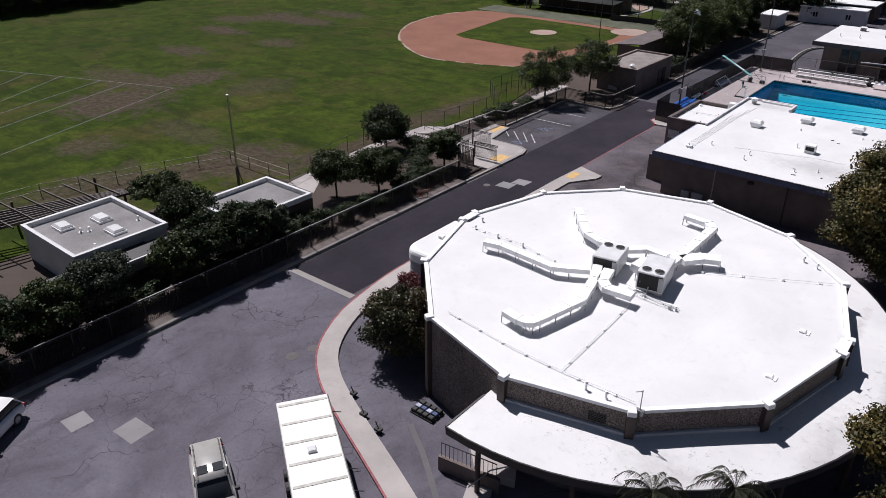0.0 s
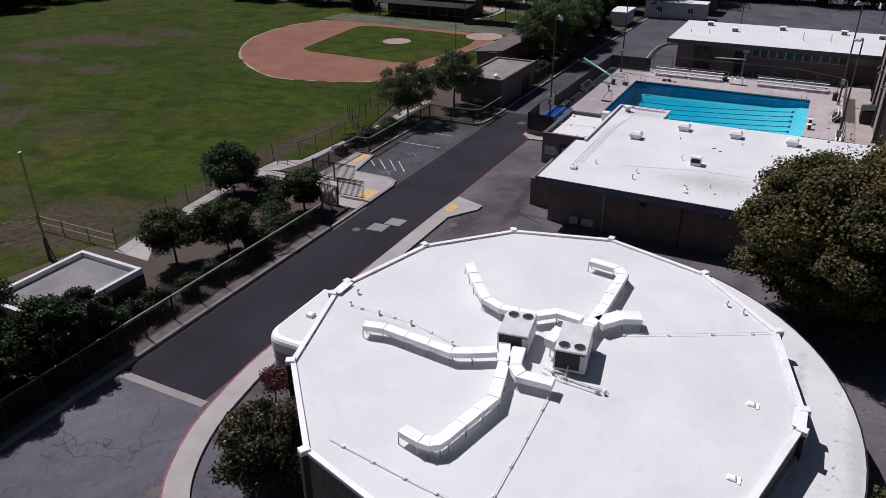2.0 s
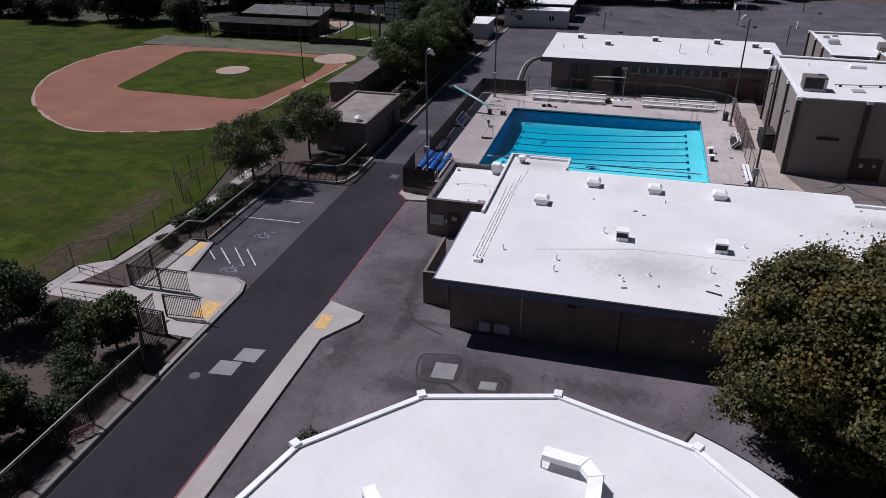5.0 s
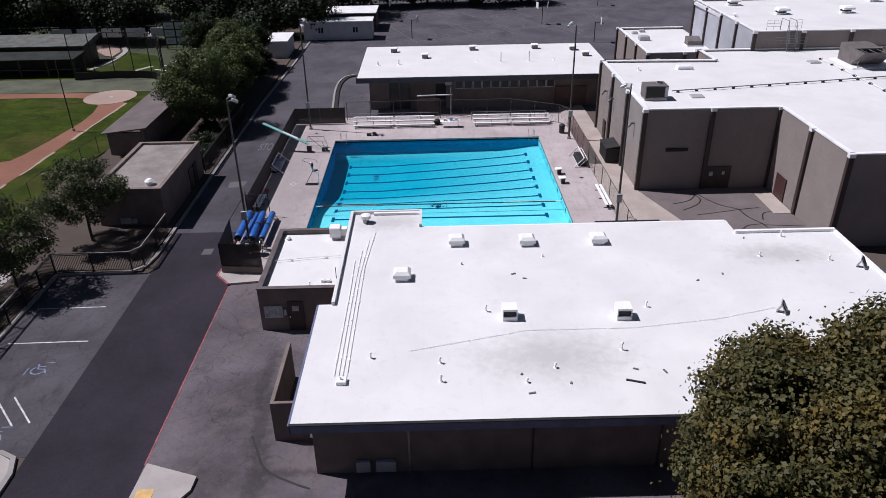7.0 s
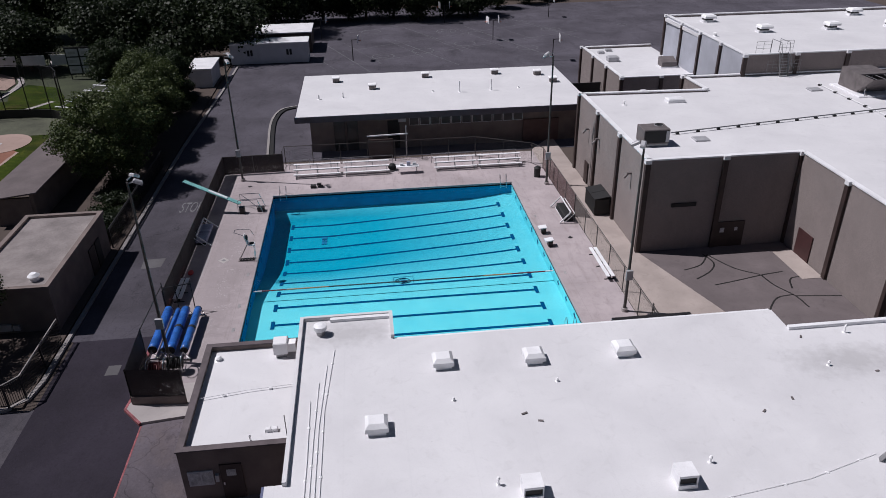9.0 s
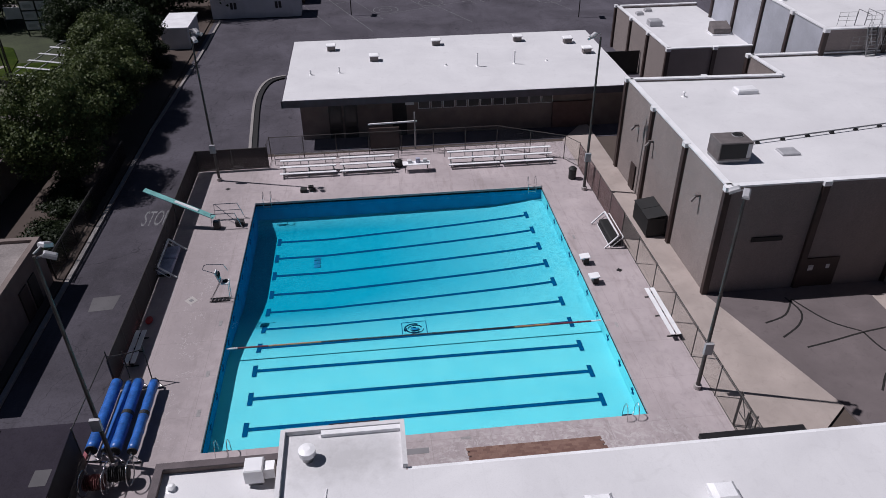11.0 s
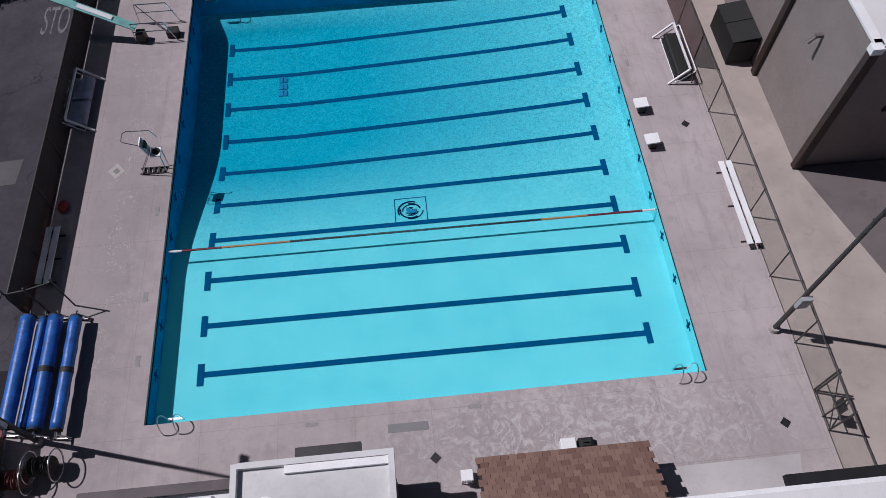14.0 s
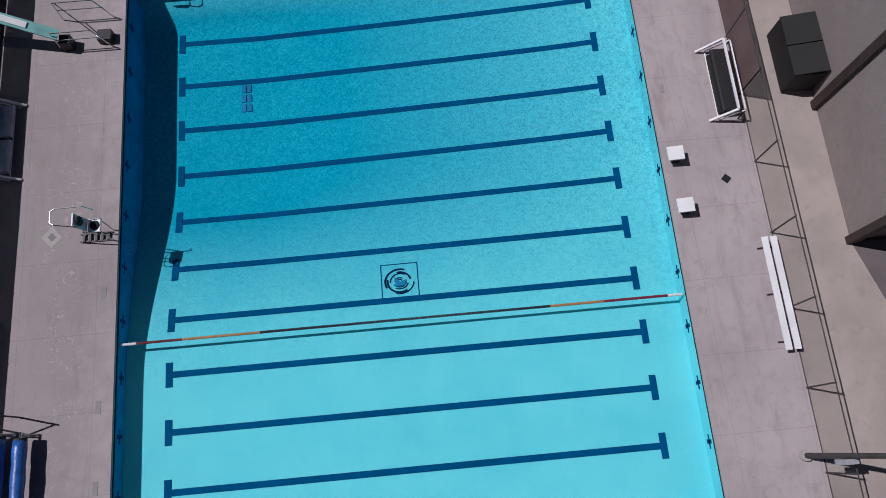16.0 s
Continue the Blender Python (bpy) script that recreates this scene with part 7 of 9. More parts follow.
for x, y in ((-52.3, 20.9), (-52.0, 21.4), (-51.0, 24.8), (-49.0, 20.3)):
    pipe_vent(x, y, 2.54, 0.35, 0.08, False)
part("service_window", Shape().box(-48.14, -48.05, 19.5, 23.5, 0.9, 2.1), GLASS, ra, "dark serving window")
rb = flat_block("concession_block", -50.1, -44.2, 29.2, 36.6, 2.8, "small flat-roofed pale block with dark wall")
part("dark_wall", Shape().box(-44.3, -44.15, 29.2, 36.6, G, 2.35), BROWN, rb)
part("dark_wall", Shape().box(-50.1, -44.3, 36.52, 36.66, G, 2.35), BROWN, rb)
part("low_canopy", Shape().box(-47.9, -46.0, 16.0, 26.8, 2.0, 2.12), DARK_METAL, ra)
part("canopy_edge", Shape().box(-46.0, -45.85, 15.8, 27.0, 1.98, 2.16), PALE_WALL, ra, "pale canopy edge")
pg = thing("pergola", (-57, 21, G), "dark wooden pergola beams beside the concession block", "pergola")
for i in range(7):
    part("beam", Shape().beam((-62.5 + i * 0.75, 14.0 + i * 0.2, 2.5), (-57.6 + i * 0.18, 27.2, 2.5), 0.1, 0.2), BROWN, pg)
for i in range(9):
    y = 12.5 + i * 1.7
    part("rafter", Shape().beam((-62.4, y, 2.66), (-56.6, y + 0.3, 2.66), 0.08, 0.14), BROWN, pg)
for x, y in ((-62, 13), (-62, 20), (-62, 27), (-57, 27), (-57, 13)):
    part("post", Shape().box(x - 0.08, x + 0.08, y - 0.08, y + 0.08, G, 2.6), BROWN, pg)


# ---- fences ----
def picket_fence(pts, h, z, label, rail_mat=None, name="picket_fence", step=2.4, gap=0.13):
    """Dark steel fence: posts, two rails and thin pickets, bay by bay."""
    f = thing(name, (*pts[0], z), label, "gate" if name == "gate" else "fence", "steel fences")
    few, rest = sum((Vector(b) - Vector(a)).length for a, b in zip(pts, pts[1:])) < 20, Shape()
    for (x0, y0), (x1, y1) in zip(pts, pts[1:]):
        a, b = Vector((x0, y0)), Vector((x1, y1))
        n = max(1, round((b - a).length / step))
        for i in range(n):
            p, q = a.lerp(b, i / n), a.lerp(b, (i + 1) / n)
            part("post", Shape().box(p.x - 0.05, p.x + 0.05, p.y - 0.05, p.y + 0.05, z, z + h + 0.05), DARK_METAL, f)
            for zz in (0.15, h - 0.12):
                part("cross_rail", Shape().beam((p.x, p.y, z + zz), (q.x, q.y, z + zz), 0.035, 0.04), DARK_METAL, f)
            k = max(2, round((q - p).length / gap))
            for j in range(1, k):
                c = p.lerp(q, j / k)
                s = Shape() if few else rest
                s.box(c.x - 0.014, c.x + 0.014, c.y - 0.014, c.y + 0.014, z + 0.08, z + h)
                if few:
                    part("picket", s, DARK_METAL, f)
            part("top_rail", Shape().beam((p.x, p.y, z + h + 0.03), (q.x, q.y, z + h + 0.03), 0.07, 0.06), rail_mat or DARK_METAL, f)
    if not few:
        tagged(part("picket", rest, DARK_METAL, f), "thin dark steel pickets", "", "", "stuff")
    return f


def link_fence(pts, h, z, label, mat=None, post=None, step=3.0, name="chain_link_fence", rail=True):
    f = thing(name, (*pts[0], z), label, "fence", "mesh fences")
    for k, ((x0, y0), (x1, y1)) in enumerate(zip(pts, pts[1:])):
        a, b = Vector((x0, y0)), Vector((x1, y1))
        n = max(1, round((b - a).length / step))
        for i in range(n + (k == len(pts) - 2)):
            p = a.lerp(b, i / n)
            part("post", Shape().rod((p.x, p.y, z), (p.x, p.y, z + h + 0.05), 0.035, 6), post or POLE_METAL, f)
        for i in range(n):
            p, q = a.lerp(b, i / n), a.lerp(b, (i + 1) / n)
            part("mesh_panel", Shape().sheet((p.x, p.y, z + 0.05), (q.x, q.y, z + 0.05), (q.x, q.y, z + h), (p.x, p.y, z + h)), mat or LINK, f)
        if rail:
            part("top_rail", Shape().rod((x0, y0, z + h), (x1, y1, z + h), 0.028, 6), post or POLE_METAL, f)
            part("bottom_rail", Shape().rod((x0, y0, z + 0.08), (x1, y1, z + 0.08), 0.02, 5), post or POLE_METAL, f)
    return f


PALE_RAIL = plain("worn_pale_rail", (0.21, 0.20, 0.195), 0.6, 0.2, 0.25)
picket_fence([(-41.05, -12), (-41.05, 52.6)], 1.85, -0.03, "dark steel picket fence with pale top rail along the road", PALE_RAIL)
picket_fence([(-41.05, 52.6), (-42.1, 54.1), (-42.1, 56.45), (-44.1, 56.5), (-44.1, 58.3)], 1.75, 0.0, "dark steel picket gate surround", None, "picket_fence", 2.0)
picket_fence([(-43.4, 58.35), (-40.6, 58.55)], 1.7, 0.02, "open dark steel picket gate leaf", None, "gate", 2.9)
picket_fence([(-48.45, 61.4), (-43.45, 61.45)], 1.7, 0.02, "wide open dark steel picket gate leaf on the pavement", None, "gate", 2.5)
for pts in ([(-53.4, 62.0), (-48.7, 61.1)], [(-52.0, 58.55), (-46.0, 58.4)]):
    (x0, y0), (x1, y1) = pts
    r = thing("path_rail", (x0, y0, 0), "low dark pipe handrail along the gate path", "railing", "path rails")
    for z in (0.45, 0.85):
        part("rail", Shape().rod((x0, y0, z), (x1, y1, z), 0.025, 6), POLE_METAL, r)
    for i in range(4):
        part("post", Shape().rod((x0 + (x1 - x0) * i / 3, y0 + (y1 - y0) * i / 3, 0), (x0 + (x1 - x0) * i / 3, y0 + (y1 - y0) * i / 3, 0.9), 0.025, 6), POLE_METAL, r)
picket_fence([(-48.45, 61.5), (-48.45, 69.2), (-47.0, 69.35), (-47.25, 83.5), (-41.4, 83.6), (-40.75, 84.4), (-40.75, 90.4)], 1.6, 0.0, "dark steel picket fence with pale rail round the parking bay", PALE_RAIL)
picket_fence([(-41.2, 103.6), (-41.2, 122)], 1.7, 0.0, "dark steel picket fence along the lane")
link_fence([(-53.0, 41.4), (-54.3, 48), (-55.0, 56), (-54.6, 62.8), (-52.4, 64.4), (-52.05, 69.7), (-52.0, 75.0), (-53.2, 75.6)], 1.9, -0.03, "chain-link fence beside the footpath")
link_fence([(-56.0, 86.3), (-55.6, 100), (-54.5, 110)], 1.9, -0.03, "chain-link fence along the sports field")
link_fence([(-53.2, 75.6), (-52.5, 83.0), (-56.0, 86.3), (-55.7, 78.3), (-53.2, 75.6)], 2.4, -0.03, "tall chain-link pitching cage", None, DARK_METAL, 2.4, "ball_cage")
low = thing("field_rail", (-65, 31, -0.05), "low pale pipe rail along the field", "railing")
line = [(-74, -20), (-68.1, 20.5), (-67.8, 24.5), (-65.6, 30.7), (-64.3, 35.1), (-61.9, 41.1), (-53.1, 41.4)]
for (x0, y0), (x1, y1) in zip(line, line[1:]):
    n = max(1, round(math.hypot(x1 - x0, y1 - y0) / 3.0))
    for i in range(n):
        x, y = x0 + (x1 - x0) * i / n, y0 + (y1 - y0) * i / n
        part("post", Shape().rod((x, y, -0.06), (x, y, 1.25), 0.035, 6), POLE_METAL, low)
    for z in (0.6, 1.2):
        part("rail", Shape().rod((x0, y0, z), (x1, y1, z), 0.03, 6), plain("faded_yellow_rail", (0.28, 0.27, 0.20), 0.7), low)
# pool fences
link_fence([(-34.45, 92.5), (-34.4, 101), (-34.4, 118.3), (-28.5, 118.4)], 1.95, 0.0, "pool fence covered with dark brown wind screen", SCREEN, None, 3.0, "screened_fence")
link_fence([(-28.5, 118.4), (-28.4, 119.8), (-8.6, 119.8), (-3.2, 117.0), (-2.35, 115.4)], 2.2, 0.0, "chain-link fence behind the pool bleachers")
link_fence([(-2.35, 115.4), (-2.3, 103.9)], 2.15, 0.0, "pool fence with brown wind screen by the gymnasium", netting("faded_maroon_screen", (0.13, 0.085, 0.085), 0.80, 0.03), None, 3.0, "screened_fence")
link_fence([(-2.3, 103.9), (-2.25, 84.9), (-2.2, 81.8)], 2.15, 0.0, "chain-link pool fence by the gymnasium", None, POLE_METAL, 3.17)
structure("red_kerb_fence", ribbon(Shape(), [(-34.72, 84.6), (-34.7, 92.5), (-34.68, 99.5)], 0.2, G, -0.02), RED_PAINT, "fence kerb with worn red paint beside the lane", "kerb")
gate = thing("pool_gate", (-2.2, 85.2, 0), "grey steel pool gate with braces and a dark sign", "gate", "mesh fences")
for y in (84.35, 85.9, 86.0):
    part("post", Shape().rod((-2.2, y, 0), (-2.2, y, 2.3), 0.04, 6), POLE_METAL, gate)
for z in (0.12, 1.1, 2.15):
    part("rail", Shape().rod((-2.2, 84.35, z), (-2.2, 85.9, z), 0.03, 6), POLE_METAL, gate)
part("brace", Shape().rod((-2.2, 84.4, 0.12), (-2.2, 85.85, 2.1), 0.025, 6), POLE_METAL, gate)
part("sign", Shape().box(-2.23, -2.19, 84.6, 85.1, 1.2, 1.8), DARK_METAL, gate, "small dark sign plate")
cage = thing("screened_cage", (-32.8, 84.5, 0), "storage cage with dark wind screen beside the pool", "cage")
for (x0, y0), (x1, y1) in (((-34.3, 83.0), (-31.2, 82.7)), ((-34.3, 83.0), (-34.5, 87.2))):
    part("screen_panel", Shape().sheet((x0, y0, 0.55), (x1, y1, 0.55), (x1, y1, 2.45), (x0, y0, 2.45)), SCREEN, cage)
    part("low_wall", Shape().beam((x0, y0, 0.3), (x1, y1, 0.3), 0.15, 0.55), TAN_WALL, cage)
    for x, y in ((x0, y0), (x1, y1)):
        part("post", Shape().rod((x, y, 0), (x, y, 2.5), 0.04, 6), POLE_METAL, cage)
for (x0, y0), (x1, y1), z in (((-34.5, 87.2), (-34.4, 92.5), 2.4), ((-33.6, 92.6), (-32.6, 92.9), 2.2), ((-34.4, 92.5), (-33.6, 92.6), 2.2)):
    part("bar", Shape().rod((x0, y0, z), (x1, y1, z), 0.035, 6).rod((x1, y1, 0), (x1, y1, z + 0.2), 0.035, 6), DARK_METAL, cage)

# ---- light poles ----
def light_pole(x, y, h, heads, label, r=0.11):
    p = thing("light_pole", (x, y, 0), label, "light pole", "light poles")
    part("pole", Shape().rod((x, y, G), (x, y, h), r, 10, r * 0.6), POLE_METAL, p)
    part("base", Shape().rod((x, y, G), (x, y, 0.25), r * 1.9, 10), WALK, p)
    if r > 0.1:
        part("junction_box", Shape().box(x - 0.25, x + 0.2, y - 0.28, y - 0.1, 2.6, 3.3), UNIT_GREY, p)
    for i, (dx, dy, dz) in enumerate(heads):
        a = part("floodlight", Shape().rod((x, y, h - 0.1 + dz), (x + dx, y + dy, h + dz), 0.04, 6), GALV, p)
        m = Matrix.Translation((x + dx, y + dy, h + dz)) @ Matrix.Rotation(math.atan2(dy, dx), 4, "Z") @ Matrix.Rotation(0.5, 4, "Y")
        part("lamp_head", Shape().chamfered(-0.1, 0.42, -0.16, 0.16, -0.08, 0.12, 0.06, m), UNIT_GREY, a)
        part("lens", Shape().box(-0.05, 0.37, -0.13, 0.13, -0.105, -0.08, m), GLASS, a)
    return p


light_pole(-33.1, 87.0, 12.2, ((0.4, 0.1, 0), (0.2, 0.5, 0.2)), "tall floodlight pole beside the blue pool covers")
light_pole(-32.4, 116.6, 12.3, ((0.5, -0.1, 0), (0.5, -0.5, 0.3), (0.3, -0.5, -0.3)), "tall floodlight pole at the pool corner")
light_pole(-2.95, 88.75, 12.2, ((-0.35, 0.15, 0), (-0.2, -0.35, 0.15)), "tall floodlight pole beside the pool fence")
light_pole(-2.95, 111.4, 12.3, ((-0.5, 0.2, 0), (-0.5, -0.2, 0.3)), "tall floodlight pole by the gymnasium fence", 0.12)
light_pole(-60.7, 117.9, 8.2, (), "plain dark foul pole beside the infield", 0.08)
light_pole(-92.2, 143.0, 11.5, ((0.2, -0.3, 0), (-0.2, -0.3, -1.0), (0.2, -0.3, -2.0)), "dark pole with floodlights beside the dugout", 0.12)
gp = thing("football_goal", (-56.19, 37.81, 0), "slim yellow-green football goal post beside the path", "goal post")
YEL = plain("faded_yellow_post", (0.30, 0.28, 0.13), 0.6)
part("upright", Shape().rod((-56.19, 37.81, G), (-56.19, 37.81, 8.7), 0.10, 8, 0.08), YEL, gp)
part("cap", Shape().rod((-56.19, 37.81, 8.7), (-56.19, 37.81, 8.76), 0.12, 8), WHITE, gp)
part("brace", Shape().rod((-56.19, 37.81, 2.0), (-54.8, 37.5, G), 0.05, 6), POLE_METAL, gp)
part("pad", Shape().rod((-56.19, 37.81, G), (-56.19, 37.81, 1.8), 0.15, 10), POLE_METAL, gp)


def hoop(x, y, face, label="basketball hoop on a dark pole with white backboard"):
    b = thing("basketball_hoop", (x, y, G), label, "basketball hoop", "basketball hoops")
    part("pole", Shape().rod((x, y, G), (x, y, 3.2), 0.07, 8), DARK_METAL, b)
    for f in face:
        part("arm", Shape().rod((x, y, 3.1), (x + f * 0.9, y - 0.1, 3.2), 0.05, 6), DARK_METAL, b)
        bd = part("backboard", Shape().beam((x + f * 0.9, y - 0.8, 3.3), (x + f * 1.1, y + 0.8, 3.3), 0.06, 1.1), WHITE, b)
        part("rim", Shape().rod((x + f * 1.25, y, 2.95), (x + f * 1.25, y, 2.99), 0.23, 12), ORANGE, bd)


hoop(-21.4, 165.7, (1,))
hoop(3.3, 177.0, (-1, 1))
hoop(9.9, 160.3, (1,))
hoop(-27.0, 183.0, (1,))
hoop(-3.4, 193.7, (-1, 1))
hoop(18.0, 196.0, (1,))

# ---- pool deck ----
def reel(x, y0, y1, r, label, strap=None, bulge=0.0):
    d = thing("cover_reel", (x, (y0 + y1) / 2, 0), label, "pool cover reel", "pool cover reels")
    n = 16
    s = loft([[(x + r * (1 + bulge * math.sin(1.9 * i + x) + 0.03 * math.sin(5 * w + i)) * math.cos(w), y0 + (y1 - y0) * i / n, 0.62 + r * (1 + bulge * math.sin(1.9 * i + x)) * math.sin(w)) for w in (2 * math.pi * k / 20 for k in range(20))] for i in range(n + 1)])
    part("cover_roll", s, COVER_BLUE, d, "rolled blue pool cover", True)
    part("axle", Shape().rod((x, y0 - 0.35, 0.62), (x, y1 + 0.3, 0.62), 0.05, 8), STEEL, d)
    for y in (y0 - 0.2, y1 + 0.18):
        part("trestle", Shape().rod((x, y, 0.62), (x - 0.35, y, 0.05), 0.035, 6).rod((x, y, 0.62), (x + 0.35, y, 0.05), 0.035, 6).rod((x - 0.35, y, 0.05), (x + 0.35, y, 0.05), 0.035, 6), STEEL, d)
        for dx in (-0.3, 0.3):
            part("caster", Shape().rod((x + dx, y - 0.03, 0.06), (x + dx, y + 0.03, 0.06), 0.06, 10), BLACK, d)
    for y in (y0 - 0.06, y1 - 0.06):
        part("end_cap", Shape().rod((x, y, 0.62), (x, y + 0.12, 0.62), r * 0.96, 16), BLACK, d, "black end band")
    if strap:
        part("strap", Shape().rod((x, strap - 0.12, 0.62), (x, strap + 0.12, 0.62), r * 1.06, 18), BLACK, d, "black strap")
    return d


reel(-34.15, 87.5, 92.2, 0.30, "rolled blue pool cover on a wheeled reel")
reel(-33.5, 87.4, 92.1, 0.17, "thin rolled blue pool cover on a wheeled reel")
reel(-33.0, 87.3, 92.1, 0.29, "rolled blue pool cover with black strap", 89.7)
reel(-32.15, 87.2, 92.0, 0.25, "creased rolled blue pool cover with black strap", 89.6, 0.05)
MAROON = plain("dark_maroon_float", (0.085, 0.022, 0.022), 0.6)
heap = thing("float_heap", (-33.2, 84.1, 0), "heap of loose red and white lane floats in the cage", "pool floats")
rng = random.Random(8)
for k in range(70):
    a, r = rng.uniform(0, 6.28), rng.random() ** 0.5
    x, y, z = -33.1 + 0.8 * r * math.cos(a), 84.05 + 0.6 * r * math.sin(a), 0.08 + 0.34 * (1 - r) * rng.random()
    part("float", Shape().ball((x, y, z), 0.085, 0.085, 0.06, 8, 5), (WHITE, MAROON, MAROON, CLOTH)[k % 4], heap)
for x, y in ((-32.4, 85.8), (-33.4, 85.4)):
    w = thing("hand_wheel_reel", (x, y, 0), "lane rope storage reel with round wheels", "rope reel", "rope reels")
    for dx in (-0.5, 0.5):
        part("wheel", Shape().torus((x + dx, y, 0.7), (0, 1, 0), (0, 0, 1), 0.6, 0.03), STEEL, w, "", True)
    rl = Shape()
    for k in range(9):
        rl.ball((x - 0.4 + 0.1 * k, y, 0.7), 0.08, 0.38, 0.38, 10, 6, 0.25)
    part("wound_rope", rl, MAROON if x < -33 else BLACK, w, "wound lane rope floats")


def pool_ladder(x, y, inward, label="pair of looped steel pool ladder rails"):
    d = thing("pool_ladder", (x, y, 0), label, "pool ladder", "pool ladders")
    for k in (-0.3, 0.3):
        pts = []
        for i in range(13):
            a = math.pi * i / 12
            pts.append((x + k, y - inward * 0.35 * math.cos(a), 0.02 + 0.85 * math.sin(a)))
        pts = pts + [(x + k, y + inward * 0.38, -0.45)]
        part("rail", Shape().bend(pts, 0.024, 8), STEEL, d)
    part("tread", Shape().box(x - 0.3, x + 0.3, y + inward * 0.38 - 0.05, y + inward * 0.38 + 0.05, -0.3, -0.27), STEEL, d)


pool_ladder(-27.9, 87.1, 1)
pool_ladder(-7.2, 87.15, 1)
pool_ladder(-28.1, 112.5, -1)
pool_ladder(-7.0, 112.5, -1)
for y in (101.2, 98.9):
    b = thing("starting_block", (-5.7, y, 0), "white starting block at the pool edge", "starting block", "starting blocks")
    part("platform", Shape().prism([(-6.1, y - 0.3), (-5.45, y - 0.3), (-5.45, y + 0.3), (-6.1, y + 0.3)], lambda px, py: 0.48 if px < -5.8 else 0.55, lambda px, py: 0.56 if px < -5.8 else 0.63), WHITE, b)
    part("pedestal", Shape().box(-5.85, -5.5, y - 0.22, y + 0.22, 0, 0.48), DARK_METAL, b)


def deck_bench(x0, x1, y0, y1, label):
    b = thing("deck_bench", ((x0 + x1) / 2, (y0 + y1) / 2, 0), label, "bench", "aluminium benches")
    along_y = abs(y1 - y0) > abs(x1 - x0)
    for k in (0, 1):
        if along_y:
            part("plank", Shape().box(x0 + k * 0.36, x0 + k * 0.36 + 0.26, y0, y1, 0.42, 0.47), WHITE, b)
        else:
            part("plank", Shape().box(x0, x1, y0 + k * 0.36, y0 + k * 0.36 + 0.26, 0.42, 0.47), WHITE, b)
    n = 3
    for i in range(n):
        t = 0.08 + 0.84 * i / (n - 1)
        if along_y:
            y = y0 + (y1 - y0) * t
            part("leg", Shape().box(x0 - 0.05, x0 + 0.7, y - 0.03, y + 0.03, 0, 0.06).box(x0 + 0.2, x0 + 0.42, y - 0.03, y + 0.03, 0.06, 0.42), DARK_METAL, b)
        else:
            x = x0 + (x1 - x0) * t
            part("leg", Shape().box(x - 0.03, x + 0.03, y0 - 0.05, y0 + 0.7, 0, 0.06).box(x - 0.03, x + 0.03, y0 + 0.2, y0 + 0.42, 0.06, 0.42), DARK_METAL, b)


deck_bench(-2.95, -2.4, 92.7, 97.3, "low white two-plank bench beside the fence")
deck_bench(-34.3, -33.7, 93.9, 96.8, "low white two-plank bench in the fence shade")
for x0, x1 in ((-27.4, -22.75), (-22.45, -17.85), (-13.3, -8.95), (-8.8, -4.3)):
    b = thing("pool_bleachers", ((x0 + x1) / 2, 117.0, 0), "three-row white aluminium pool bleachers", "bleachers", "pool bleachers")
    for i in range(3):
        y, z = 116.2 + 0.62 * i, 0.38 + 0.3 * i
        part("seat_plank", Shape().box(x0, x1, y, y + 0.26, z, z + 0.05), WHITE, b)
        if i < 2:
            part("foot_plank", Shape().box(x0 + 0.05, x1 - 0.05, y + 0.34, y + 0.55, z - 0.18, z - 0.14), GALV, b)
    for t in (0.06, 0.5, 0.94):
        x = x0 + (x1 - x0) * t
        part("frame", Shape().beam((x, 116.1, 0.06), (x, 117.8, 0.06), 0.06, 0.08).beam((x, 116.2, 0.3), (x, 117.7, 0.9), 0.05, 0.06).box(x - 0.03, x + 0.03, 117.55, 117.62, 0, 1.0), GALV, b)
for x0, x1, y in ((-28.0, -17.4, 118.9), (-13.4, -4.5, 118.7)):
    r = thing("ramp_rail", ((x0 + x1) / 2, y, 0), "pale steel ramp handrails behind the bleachers", "railing", "ramp rails")
    for z in (0.55, 1.0):
        part("rail", Shape().rod((x0, y, z), (x1, y, z), 0.03, 6), GALV, r)
    for i in range(6):
        x = x0 + (x1 - x0) * i / 5
        part("post", Shape().rod((x, y, 0), (x, y, 1.0), 0.03, 6), GALV, r)
tb = thing("folding_table", (-16.1, 116.5, 0), "white folding table stacked with small items", "table")
part("tabletop", Shape().chamfered(-17.2, -14.9, 116.0, 116.75, 0.7, 0.75, 0.01), WHITE, tb)
for x in (-17.0, -15.1):
    part("leg", Shape().rod((x, 116.05, 0), (x, 116.05, 0.7), 0.02, 6).rod((x, 116.7, 0), (x, 116.7, 0.7), 0.02, 6).rod((x, 116.05, 0.3), (x, 116.7, 0.3), 0.02, 6), DARK_METAL, tb)
for x, h, mt in ((-16.6, 0.25, PALE_WALL), (-15.9, 0.4, CLOTH), (-15.3, 0.3, PALE_WALL)):
    solid("storage_box", Shape().chamfered(x - 0.18, x + 0.18, 116.3, 116.6, 0.75, 0.75 + h, 0.03), mt, "small box standing on the folding table", "box", "", "boxes on the table")
solid("bundle", Shape().ball((-17.5, 117.3, 0.35), 0.45, 0.35, 0.35, 10, 6, 0.2), BLACK, "dark heap of equipment beside the bleachers", "equipment")


